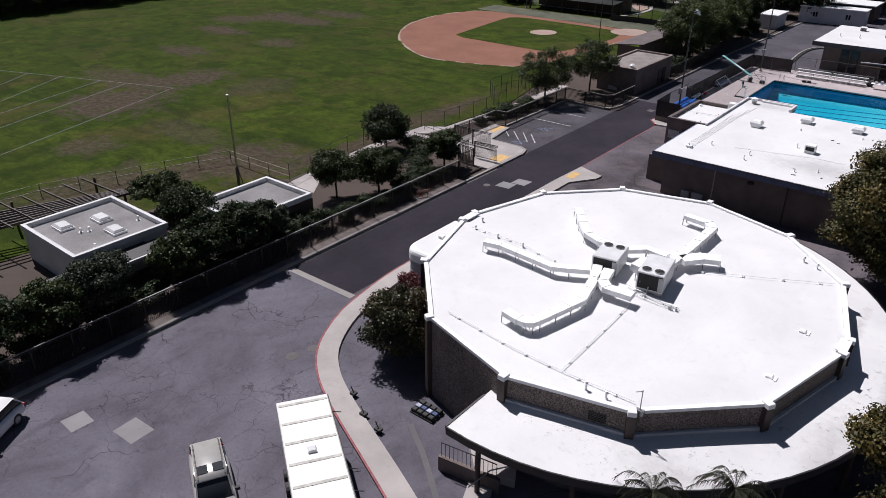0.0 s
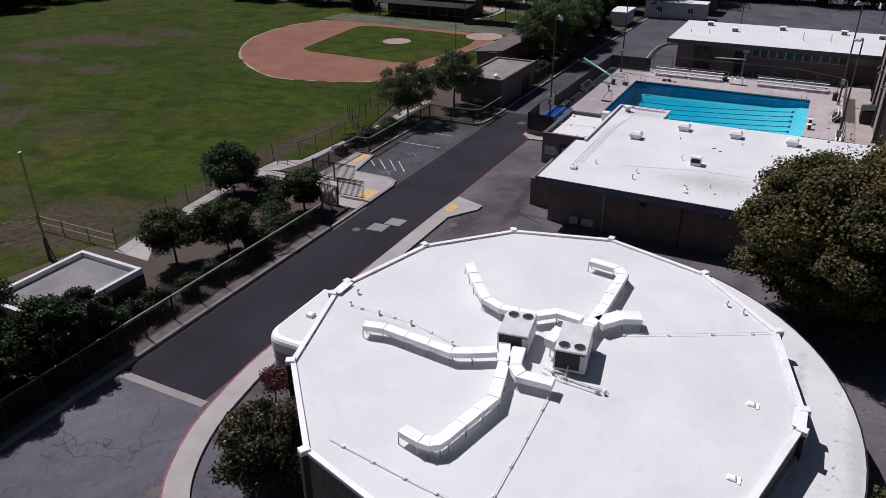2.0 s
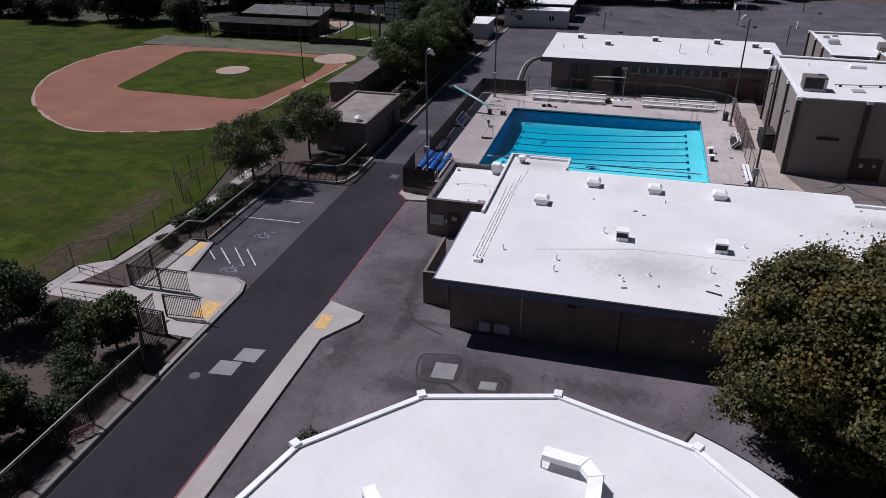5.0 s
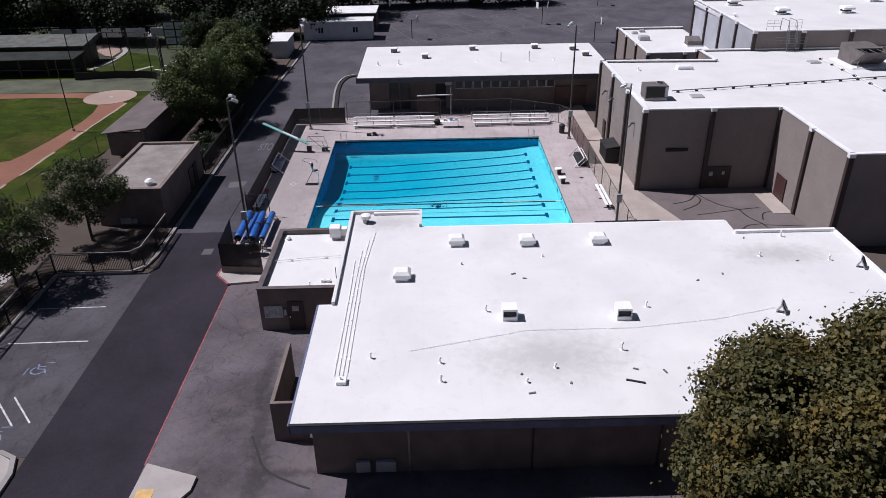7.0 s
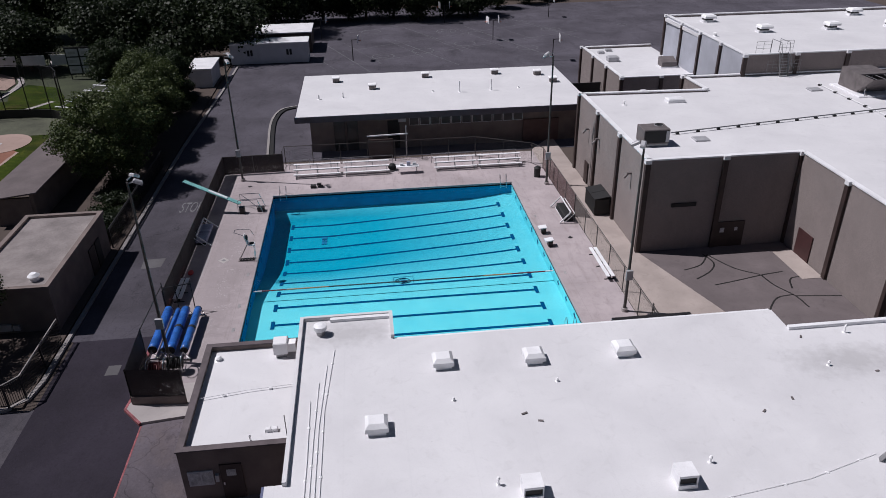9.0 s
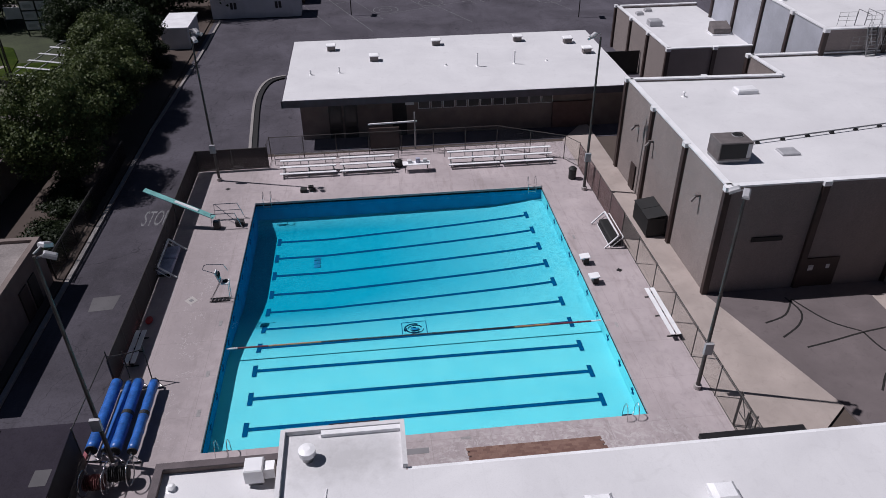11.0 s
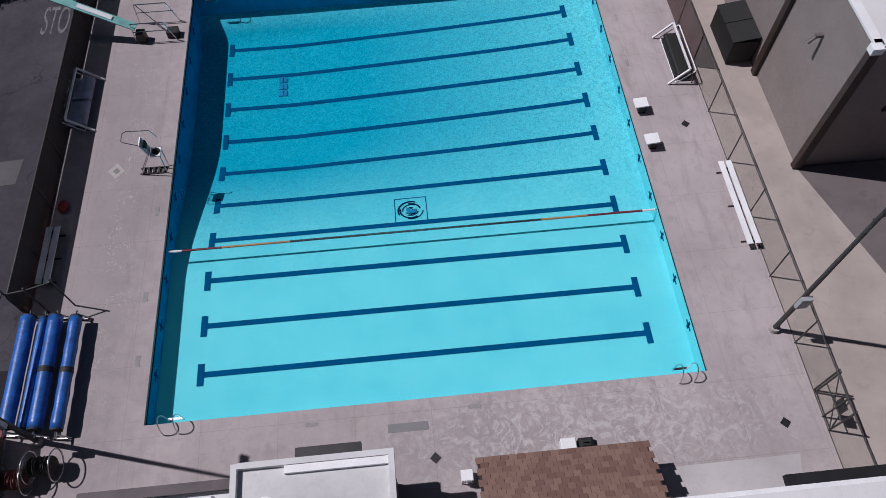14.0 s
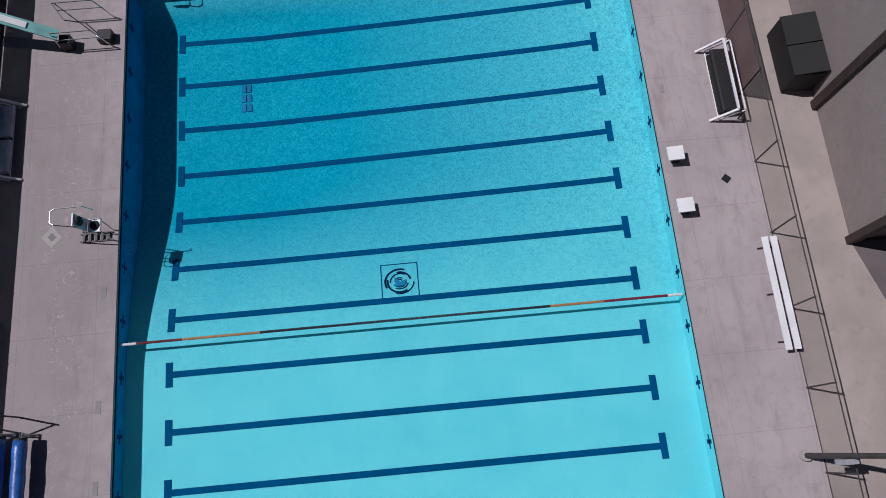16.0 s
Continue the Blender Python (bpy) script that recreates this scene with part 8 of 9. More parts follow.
def water_goal(foot, bar, back, y0, y1, label, net, pads):
    """Water-polo goal tipped back on the deck: feet at x = foot, crossbar at x = bar, back frame at x = back."""
    d = thing("water_polo_goal", ((foot + bar) / 2, (y0 + y1) / 2, 0), label, "water polo goal", "water polo goals")
    part("crossbar", Shape().beam((bar, y0, 1.0), (bar, y1, 1.0), 0.09, 0.09), WHITE, d)
    part("back_bar", Shape().rod((back, y0 + 0.05, 0.86), (back, y1 - 0.05, 0.86), 0.035, 6), WHITE, d)
    mid = foot + (bar - foot) * 0.45
    part("ground_bar", Shape().rod((mid, y0 + 0.05, 0.05), (mid, y1 - 0.05, 0.05), 0.03, 6), WHITE, d)
    for y in (y0, y1):
        part("goal_post", Shape().beam((foot, y, 0.05), (bar, y, 1.0), 0.09, 0.09), WHITE, d)
        part("side_strut", Shape().rod((mid, y, 0.05), (back, y, 0.86), 0.03, 6), WHITE, d)
        part("back_strut", Shape().rod((back, y, 0.0), (back, y, 0.86), 0.03, 6), DARK_METAL, d)
    part("net", Shape().sheet((bar, y0, 0.98), (bar, y1, 0.98), (back, y1, 0.2), (back, y0, 0.2)), net, d)
    for i, (xa, xb, ya, yb, mat) in enumerate(pads):
        part("float_pad", Shape().chamfered(xa, xb, ya, yb, 0.25, 0.5, 0.06), mat, d, "padded float")
    part("pad_stand", Shape().box(min(mid, back), max(mid, back), y0 + 0.3, y1 - 0.3, 0.0, 0.25), BLACK, d)


water_goal(-3.85, -2.95, -2.6, 102.75, 106.1, "white water-polo goal with black pads by the fence", netting("dark_goal_net", (0.015, 0.015, 0.015), 0.66, 0.05), ((-3.35, -2.62, 102.95, 105.95, BLACK),))
water_goal(-33.15, -34.2, -34.45, 102.7, 106.15, "white water-polo goal with blue-grey pads in the shade", NET, ((-34.4, -33.5, 104.55, 106.0, CLOTH), (-34.4, -33.5, 102.9, 104.4, CLOTH)))
solid("sports_bag", Shape().ball((-33.9, 98.1, 0.17), 0.22, 0.35, 0.17, 12, 7, 0.12), RED, "small red sports bag lying in the fence shade", "bag", smooth=True)

# lifeguard chair at the pool edge
lg = thing("lifeguard_chair", (-29.9, 100.0, 0), "white lifeguard chair on a dark ladder frame at the pool edge", "lifeguard chair")
part("seat", Shape().chamfered(-29.62, -29.12, 99.62, 100.18, 1.36, 1.44, 0.03), WHITE, lg)
part("backrest", Shape().beam((-29.66, 99.92, 1.42), (-29.86, 99.92, 2.2), 0.5, 0.06), WHITE, lg)
part("seat_cushion", Shape().ball((-29.35, 99.9, 1.46), 0.19, 0.19, 0.06), BLACK, lg, "round black seat cushion")
part("back_cushion", Shape().ball((-29.7, 99.94, 1.95), 0.10, 0.19, 0.24), BLACK, lg, "black back cushion")
for x, y, tx in ((-30.5, 99.7, -29.7), (-30.5, 100.15, -29.7), (-29.25, 99.7, -29.2), (-29.25, 100.15, -29.2)):
    part("leg", Shape().rod((x, y, 0), (tx, y, 1.38), 0.025, 6), STEEL, lg)
part("arm_rail", Shape().tube([(-29.2, 100.35, 1.95), (-29.4, 100.35, 2.4), (-30.4, 100.3, 2.5), (-30.55, 100.2, 2.5), (-30.55, 99.75, 2.5), (-30.4, 99.65, 2.5), (-29.7, 99.6, 2.2)], 0.022), STEEL, lg)
for y in (99.72, 100.05):
    part("base_rail", Shape().beam((-30.55, y, 0.04), (-29.25, y, 0.04), 0.06, 0.06), DARK_METAL, lg)
for i in range(5):
    part("step", Shape().box(-30.45 + 0.25 * i, -30.35 + 0.25 * i, 99.72, 100.05, 0.07, 0.11), DARK_METAL, lg)
# diving board tilted back from its stand
db = thing("diving_board", (-31.2, 109.5, 0), "aqua diving board tilted up behind its steel stand", "diving board")
part("board", Shape().beam((-31.5, 108.9, 0.95), (-36.3, 110.0, 2.95), 0.5, 0.06), AQUA, db, "worn aqua springboard")
part("board_stripe", Shape().beam((-32.6, 109.15, 1.45), (-34.2, 109.52, 2.12), 0.28, 0.08), WHITE, db)
part("fulcrum", Shape().box(-31.65, -31.2, 108.7, 109.15, 0, 0.6), DARK_METAL, db)
for y in (108.8, 110.3):
    part("stand_rail", Shape().tube([(-31.8, y, 0.0), (-31.7, y, 1.25), (-30.0, y, 1.25), (-29.6, y, 0.0)], 0.03), STEEL, db)
    part("stand_rail", Shape().rod((-31.75, y, 0.7), (-29.75, y, 0.7), 0.025, 6), STEEL, db)
part("stand_base", Shape().box(-30.1, -29.5, 108.9, 109.4, 0, 0.4), DARK_METAL, db)
part("stand_brace", Shape().rod((-31.6, 110.3, 1.2), (-29.7, 108.8, 0.2), 0.025, 6), STEEL, db)
for x, y in ((-31.5, 115.0), (-3.77, 84.82), (-3.65, 100.08), (-17.63, 84.81)):
    solid("deck_drain", Shape().box(-0.16, 0.16, -0.16, 0.16, 0.003, 0.012, Matrix.Translation((x, y, 0)) @ Matrix.Rotation(0.785, 4, "Z")), DARK_METAL, "square drain cover set diagonally in the deck", "drain cover", "", "deck drains")
ice = thing("cool_box", (-12.5, 84.75, 0), "white plastic cool box standing on the pool deck", "cool box")
part("tub", Shape().box(-12.78, -12.22, 84.55, 84.95, 0, 0.36), WHITE, ice)
part("lid", Shape().chamfered(-12.8, -12.2, 84.53, 84.97, 0.363, 0.44, 0.03), WHITE, ice)
case = thing("equipment_case", (-11.8, 84.72, 0), "black rounded equipment case on the pool deck", "case")
part("shell", Shape().chamfered(-12.08, -11.52, 84.5, 84.94, 0, 0.45, 0.12), BLACK, case)
part("handle", Shape().tube([(-11.95, 84.72, 0.45), (-11.92, 84.72, 0.52), (-11.68, 84.72, 0.52), (-11.65, 84.72, 0.45)], 0.02), DARK_METAL, case)
structure("deck_slab", Shape().prism([(-9.05, 82.4), (-3.9, 82.4), (-3.62, 83.58), (-9.08, 83.57)], 0.002, 0.014), SLAB, "pale newer concrete slab beside the canopy", "pavement")
solid("slab_cover", Shape().rod((-8.72, 83.38, 0.014), (-8.72, 83.38, 0.022), 0.14, 14), UNIT_GREY, "round grey access cover in the pale slab", "access cover")
solid("deck_sign", Shape().box(-19.4, -17.8, 85.95, 86.3, 0.003, 0.01), PATCH, "grey lettered plate in the pool deck", "deck plate")
for x, y, w, d in ((-22.4, 86.6, 0.5, 0.16), (-15.9, 86.7, 0.5, 0.16), (-29.6, 93.0, 0.2, 0.5), (-29.6, 90.0, 0.2, 0.5), (-29.55, 97.5, 0.2, 0.5), (-5.6, 94.5, 0.16, 0.45), (-5.6, 104.5, 0.16, 0.45)):
    solid("depth_mark", Shape().box(x - w / 2, x + w / 2, y - d / 2, y + d / 2, 0.003, 0.008), GREY_ROOF, "small worn depth marking on the pool edge", "depth marking", "", "depth markings")
bin_ = thing("litter_bin", (-3.4, 113.4, 0), "dark litter bin beside the light pole", "litter bin")
part("barrel", Shape().rod((-3.4, 113.4, 0), (-3.4, 113.4, 0.9), 0.3, 14, 0.33), DARK_METAL, bin_)
part("lid", Shape().rod((-3.4, 113.4, 0.9), (-3.4, 113.4, 1.05), 0.36, 14, 0.2), BLACK, bin_)
solid("flood_rack", Shape().box(-25.6, -25.1, 113.6, 114.1, 0.02, 0.25).box(-25.0, -24.6, 114.2, 114.5, 0.02, 0.2).box(-24.9, -24.4, 113.7, 113.95, 0.02, 0.22), BLACK, "small dark equipment boxes on the deck", "equipment")
ch = thing("plastic_chair", (-16.5, 83.9, 0), "white slatted plastic chair under the canopy edge", "chair")
part("seat", Shape().box(-16.75, -16.3, 83.7, 84.15, 0.42, 0.47), WHITE, ch)
for i in range(5):
    part("back_slat", Shape().box(-16.73 + i * 0.09, -16.68 + i * 0.09, 83.66, 83.7, 0.47, 0.9), WHITE, ch)
for x in (-16.73, -16.36):
    for y in (83.72, 84.1):
        part("leg", Shape().box(x, x + 0.04, y, y + 0.04, 0, 0.42), WHITE, ch)

# dumpster by the gymnasium
dp = thing("dumpster", (0.1, 105.0, 0), "black lidded steel dumpster beside the gymnasium", "dumpster")
part("bin", Shape().box(-0.55, 0.8, 103.8, 106.6, 0.12, 1.5), BLACK, dp)
for y0, y1 in ((103.8, 105.17), (105.22, 106.6)):
    part("lid", Shape().prism([(-0.6, y0), (0.82, y0), (0.82, y1), (-0.6, y1)], lambda x, y: 1.5 if x < 0 else 1.72, lambda x, y: 1.56 if x < 0 else 1.78), BLACK, dp)
for y in (104.0, 106.4):
    part("wheel", Shape().rod((-0.4, y, 0.06), (-0.4, y + 0.06, 0.06), 0.06, 8).rod((0.6, y, 0.06), (0.6, y + 0.06, 0.06), 0.06, 8), BLACK, dp)


# ---- shingled canopy over the deck ----
canopy = thing("shingle_canopy", (-13.1, 83.0, 0), "brown shingled canopy roof on posts against the locker building", "canopy")
def canopy_z(y):
    return 2.2 + (84.1 - y) * 0.42


s = Shape().prism([(-16.2, 81.76), (-10.05, 81.76), (-10.05, 84.08), (-16.2, 84.08)], lambda x, y: canopy_z(y) - 0.10, lambda x, y: canopy_z(y) - 0.025)
part("deck_board", s, BROWN, canopy)
for x in (-16.0, -10.25):
    part("post", Shape().box(x - 0.06, x + 0.06, 83.8, 83.92, 0, 2.15), BROWN, canopy)

# ---- vehicles ----
def wheel(parent, m, x, y, r=0.34, w=0.22):
    a, b = m @ Vector((x - w / 2, y, r)), m @ Vector((x + w / 2, y, r))
    t = part("wheel", Shape().rod(a, b, r, 18), BLACK, parent)
    d = (b - a).normalized() * 0.004
    part("rim", Shape().rod(a - d, b + d, r * 0.6, 14), GALV, t)


def car(x, y, heading, mat, label, length=4.7, width=1.85, height=1.75, suv=True):
    c = thing("car", (x, y, G), label, "car", "parked cars")
    m = Matrix.Translation((x, y, G)) @ Matrix.Rotation(math.radians(heading), 4, "Z")
    L, W = length / 2, width / 2

    def section(yy, w, zb, zt, r=0.12):
        return [m @ Vector(p) for p in ((-w + r, yy, zb), (w - r, yy, zb), (w, yy, zb + r), (w, yy, zt - r * 1.5), (w - r, yy, zt), (-w + r, yy, zt), (-w, yy, zt - r * 1.5), (-w, yy, zb + r))]
    belt = 1.02 if suv else 0.92
    body = loft([section(-L, W * 0.82, 0.4, belt - 0.2), section(-L + 0.15, W * 0.95, 0.28, belt - 0.05), section(-L + 0.9, W, 0.25, belt), section(0, W, 0.25, belt + 0.02), section(L - 1.3, W, 0.25, belt - 0.02), section(L - 0.3, W * 0.95, 0.28, belt - 0.14), section(L, W * 0.8, 0.38, belt - 0.32)])
    part("body", body, mat, c, "", True)
    y0, y1, y2, y3 = -L + 0.12, -L + 0.55, L - 1.85, L - 1.15
    cab = loft([section(y0, W * 0.86, belt - 0.1, belt + 0.02, 0.05), section(y1, W * 0.78, belt - 0.1, height - 0.03, 0.1), section(0, W * 0.8, belt - 0.1, height, 0.1), section(y2, W * 0.77, belt - 0.1, height - 0.06, 0.1), section(y3, W * 0.86, belt - 0.1, belt, 0.05)])
    part("cabin_glass", cab, GLASS, c, "dark tinted windows", True)
    roof = loft([section(y1 - 0.05, W * 0.76, height - 0.06, height, 0.03), section(0, W * 0.80, height - 0.05, height + 0.035, 0.04), section(y2 + 0.05, W * 0.75, height - 0.1, height - 0.02, 0.03)])
    part("roof", roof, mat, c, "", True)
    for sx in (-1, 1):
        for a, b in (((sx * W * 0.86, y3 - 0.05, belt), (sx * W * 0.77, y2, height - 0.06)), ((sx * W * 0.85, y0 + 0.02, belt), (sx * W * 0.78, y1, height - 0.03)), ((sx * W * 0.87, 0.1, belt), (sx * W * 0.80, 0.1, height))):
            part("pillar", Shape().beam(m @ Vector(a), m @ Vector(b), 0.07, 0.07), mat, c)
        part("mirror", Shape().box(sx * W - (0.0 if sx > 0 else 0.22), sx * W + (0.22 if sx > 0 else 0.0), y3 - 0.35, y3 - 0.2, belt, belt + 0.16, m), mat if not suv else BLACK, c)
        part("headlight", Shape().box(sx * W * 0.7 - 0.18, sx * W * 0.7 + 0.18, L - 0.12, L - 0.02, belt - 0.42, belt - 0.28, m), PALE_WALL, c)
        part("tail_light", Shape().box(sx * W * 0.78 - 0.12, sx * W * 0.78 + 0.12, -L - 0.0, -L + 0.08, belt - 0.35, belt - 0.1, m), RED, c)
        if suv:
            part("roof_rail", Shape().rod(m @ Vector((sx * W * 0.66, y1 + 0.1, height + 0.07)), m @ Vector((sx * W * 0.66, y2, height + 0.04)), 0.025, 6), DARK_METAL, c)
        for yy in (-L + 0.9, L - 0.95):
            wheel(c, m, sx * (W - 0.1), yy)
    if suv:
        for xx in (-0.36, 0.36):
            part("sunroof", Shape().box(xx - 0.24, xx + 0.24, -0.25, 0.3, height + 0.03, height + 0.045, m), GLASS, c)
    return c


car(-25.15, 13.1, 242, SILVER, "silver SUV with roof rails parked beside the trailer", 5.0)
car(-37.7, 7.9, 212, CAR_WHITE, "white compact hatchback parked by the kerb", 4.2, 1.75, 1.5, False)

tr = thing("box_trailer", (-21.2, 16.1, G), "long white box trailer with ribbed dirty roof", "trailer")
m = Matrix.Translation((-21.15, 16.1, G)) @ Matrix.Rotation(math.radians(-33.3), 4, "Z")
TL, TW = 3.75, 1.25
part("body", Shape().box(-TL, TL, -TW, TW, 0.75, 3.05, m), CAR_WHITE, tr)
part("roof", Shape().chamfered(-TL - 0.03, TL + 0.03, -TW - 0.03, TW + 0.03, 3.05, 3.16, 0.05, m), plain("dirty_white_roof", (0.70, 0.69, 0.66), 0.6, 0, 0.12, 0.8), tr)
for i in range(6):
    x = -TL + 0.25 + i * 1.4
    part("roof_rib", Shape().box(x, x + 0.16, -TW + 0.05, TW - 0.05, 3.16, 3.18, m), plain("grimy_roof_seam", (0.42, 0.41, 0.385), 0.8, 0, 0.3, 3.0), tr)
part("roof_vent", Shape().chamfered(-0.1, 0.3, -0.25, 0.15, 3.16, 3.3, 0.05, m), PALE_WALL, tr)
part("frame_rail", Shape().box(-TL, TL, TW, TW + 0.08, 0.6, 3.1, m), BLACK, tr, "black side frame")
part("chassis", Shape().box(-TL + 0.2, TL - 0.2, -TW + 0.2, TW - 0.2, 0.5, 0.75, m), DARK_METAL, tr)
part("front_cap", Shape().box(TL, TL + 0.9, -TW, TW, 0.75, 2.0, m), CAR_WHITE, tr)
for y in (1.3, -1.3):
    for x in (-1.4, -0.5, 2.6):
        a, b = m @ Vector((x, y - 0.12, 0.42)), m @ Vector((x, y + 0.12, 0.42))
        t = part("wheel", Shape().rod(a, b, 0.42, 16), BLACK, tr)
for x in (-2.9, 1.2, 2.6):
    part("mirror_arm", Shape().rod(m @ Vector((x, TW, 2.7)), m @ Vector((x + 0.1, TW + 0.55, 2.6)), 0.025, 6), BLACK, tr)

for x, y, w in ((-25.3, 22.6, 0.35), (-23.6, 21.7, 0.4), (-22.1, 21.3, 0.4)):
    solid("floor_lamp_stand", Shape().box(x - w / 2, x + w / 2, y - 0.15, y + 0.15, 0.0, 0.14).rod((x, y, 0.14), (x - 0.2, y, 0.5), 0.03, 6), BLACK, "small black equipment item on the pavement edge", "equipment", "", "items by the trailer")
NAVY = plain("navy_plastic", (0.02, 0.04, 0.12), 0.5)
bp = thing("battery_pallet", (-21.1, 24.2, G), "tray of blue and white crates on the asphalt", "crate")
part("tray", Shape().box(-21.9, -20.3, 23.6, 24.7, G, G + 0.1), BLACK, bp)
for i in range(4):
    for j in range(3):
        part("crate", Shape().chamfered(-21.85 + i * 0.39, -21.52 + i * 0.39, 23.65 + j * 0.35, 23.93 + j * 0.35, G + 0.1, G + 0.3, 0.03), (BLACK, CLOTH, BLACK, NAVY)[(i * 2 + j) % 4], bp)
hyd = thing("barricade", (-41.2, 46.9, 0), "small orange and white barricade by the kerb", "barricade")
for k in range(3):
    part("leg", Shape().beam((-41.0 + 0.25 * k, 46.3 + 0.4 * k, G), (-40.9 + 0.25 * k, 46.5 + 0.4 * k, 0.75), 0.05, 0.05), ORANGE, hyd)
part("board", Shape().beam((-41.1, 46.3, 0.55), (-40.4, 47.4, 0.55), 0.04, 0.22), PALE_CLAY, hyd)


# ---- plants ----
def leaf_mesh(name, blobs, count, size, mat, off, seed, droop=0.0, gap=0.35, gap_scale=1.1, corners=4, scatter=0.42):
    """Many small folded leaves scattered through ragged clumps."""
    rng = np.random.default_rng(seed)
    vol = np.array([b[3] * b[4] * b[5] for b in blobs]) ** 0.75
    pick = rng.choice(len(blobs), int(count * 1.7), p=vol / vol.sum())
    B = np.array([b[:6] for b in blobs])[pick]
    d = rng.normal(size=(len(pick), 3))
    d /= np.linalg.norm(d, axis=1)[:, None]
    rad = rng.random(len(pick)) ** 0.33 * (1 + 0.12 * rng.normal(size=len(pick)))
    p = B[:, :3] + d * rad[:, None] * B[:, 3:6]
    keep = np.array([noise.noise(Vector(q) * gap_scale) > -gap for q in p])
    p, d = p[keep][:count], d[keep][:count]
    n = len(p)
    out = d + rng.normal(scale=scatter, size=(n, 3)) + np.array([0, 0, 0.35])
    out /= np.linalg.norm(out, axis=1)[:, None]
    t = np.cross(out, rng.normal(size=(n, 3)))
    t[:, 2] -= droop
    t /= np.linalg.norm(t, axis=1)[:, None]
    w = np.cross(out, t)
    L = (size * (0.6 + 0.8 * rng.random(n)))[:, None]
    v = np.empty((n, 4, 3))
    v[:, 0] = p - t * L * 0.5
    v[:, 1] = p + w * L * 0.34 + out * L * 0.08
    v[:, 2] = p + t * L * 0.5
    v[:, 3] = p - w * L * 0.34 + out * L * 0.08
    k = corners
    if k == 3:
        v = v[:, 1:]
    v = v.reshape(-1, 3) - np.array(off)
    me = bpy.data.meshes.new(name)
    me.vertices.add(k * n)
    me.vertices.foreach_set("co", v.ravel().astype(np.float32))
    me.loops.add(k * n)
    me.loops.foreach_set("vertex_index", np.arange(k * n, dtype=np.int32))
    me.polygons.add(n)
    me.polygons.foreach_set("loop_start", np.arange(0, k * n, k, dtype=np.int32))
    me.materials.append(mat)
    me.update()
    me.validate()
    return me


def crown_blobs(x, y, z, rx, ry, rz, n, rng, spread=0.68, r0=0.42, low=-0.6, core=0.62):
    """Clumps that fill an uneven crown."""
    out = [(x, y, z, rx * core, ry * core, rz * (core + 0.04))]
    for i in range(n):
        a, e = rng.random() * 2 * math.pi, math.asin(rng.uniform(low, 1.0))
        k = r0 * rng.uniform(0.5, 1.6)
        q = spread * rng.uniform(0.74, 1.08)
        out.append((x + q * rx * math.cos(e) * math.cos(a), y + q * ry * math.cos(e) * math.sin(a), z + q * rz * math.sin(e), rx * k, ry * k, rz * k * 0.85))
    return out


def tree(x, y, h, r, mat, label, leaves, size, seed, trunk_h=None, rz=None, trunk_r=0.12, gap=0.35, name="tree", base=G, clumps=16, group="trees", ry=None, low=-0.6, spread=0.68, r0=0.42, core=0.62, corners=4, scatter=0.42):
    rng = random.Random(seed)
    t = thing(name, (x, y, base), label, name.replace("_", " "), group)
    rz = rz or r * 0.85
    cz = base + h - rz
    th = trunk_h or cz
    blobs = crown_blobs(x, y, cz, r, ry or r, rz, clumps, rng, spread, r0, low, core)
    s = Shape()
    k = 5
    pts = [(x + 0.1 * math.sin(i * 1.7 + seed) * i / k, y + 0.1 * math.cos(i * 2.1 + seed) * i / k, base + (th - base) * i / k) for i in range(k + 1)]
    for i in range(k):
        s.rod(pts[i], pts[i + 1], trunk_r * (1.15 - 0.5 * i / k), 8, trunk_r * (1.15 - 0.5 * (i + 1) / k))
    for b in blobs[1:9]:
        p = pts[-2 - rng.randrange(2)]
        mid = ((p[0] + b[0]) / 2, (p[1] + b[1]) / 2, (p[2] + b[2]) / 2 + 0.15 * r)
        s.rod(p, mid, trunk_r * 0.45, 6, trunk_r * 0.3)
        s.rod(mid, b[:3], trunk_r * 0.3, 5, trunk_r * 0.1)
    part("trunk", s, BARK, t)
    ob = new("crown", leaf_mesh("crown", blobs, leaves, size, mat, (x, y, base), seed, gap=gap, corners=corners, scatter=scatter))
    ob.parent = t
    return t


def shrub(x, y, r, h, mat, label, leaves, seed, size=0.12):
    rng = random.Random(seed)
    t = thing("shrub", (x, y, -0.03), label, "shrub", "shrubs")
    blobs = crown_blobs(x, y, h * 0.5, r, r, h * 0.55, 8, rng)
    s = Shape()
    for b in blobs[1:6]:
        s.rod((x, y, -0.03), b[:3], 0.03, 5, 0.012)
    part("stem", s, BARK, t)
    ob = new("crown", leaf_mesh("crown", blobs, leaves, size, mat, (x, y, -0.03), seed))
    ob.parent = t


tree(-0.9, 55.2, 12.4, 8.0, LEAF_OLIVE, "large broad olive-green tree with yellowing leaves in the yard", 270000, 0.20, 11, None, 5.8, 0.32, 0.45, clumps=420, low=-0.9, spread=0.89, r0=0.125, ry=6.4, core=0.84, scatter=0.6)
tree(2.5, 30.4, 8.7, 4.4, LEAF_OLIVE, "olive-green tree beside the round hall", 80000, 0.18, 12, None, 3.4, 0.2, 0.4, clumps=140, low=-0.9, spread=0.86, r0=0.16, core=0.8, corners=4, scatter=0.7)
tree(-25.9, 27.2, 4.9, 2.45, LEAF_GLOSSY, "small round evergreen tree beside the round hall", 24000, 0.165, 13, None, 2.3, 0.13, 0.6, clumps=80, low=-0.9, spread=0.82, r0=0.22, scatter=0.65)
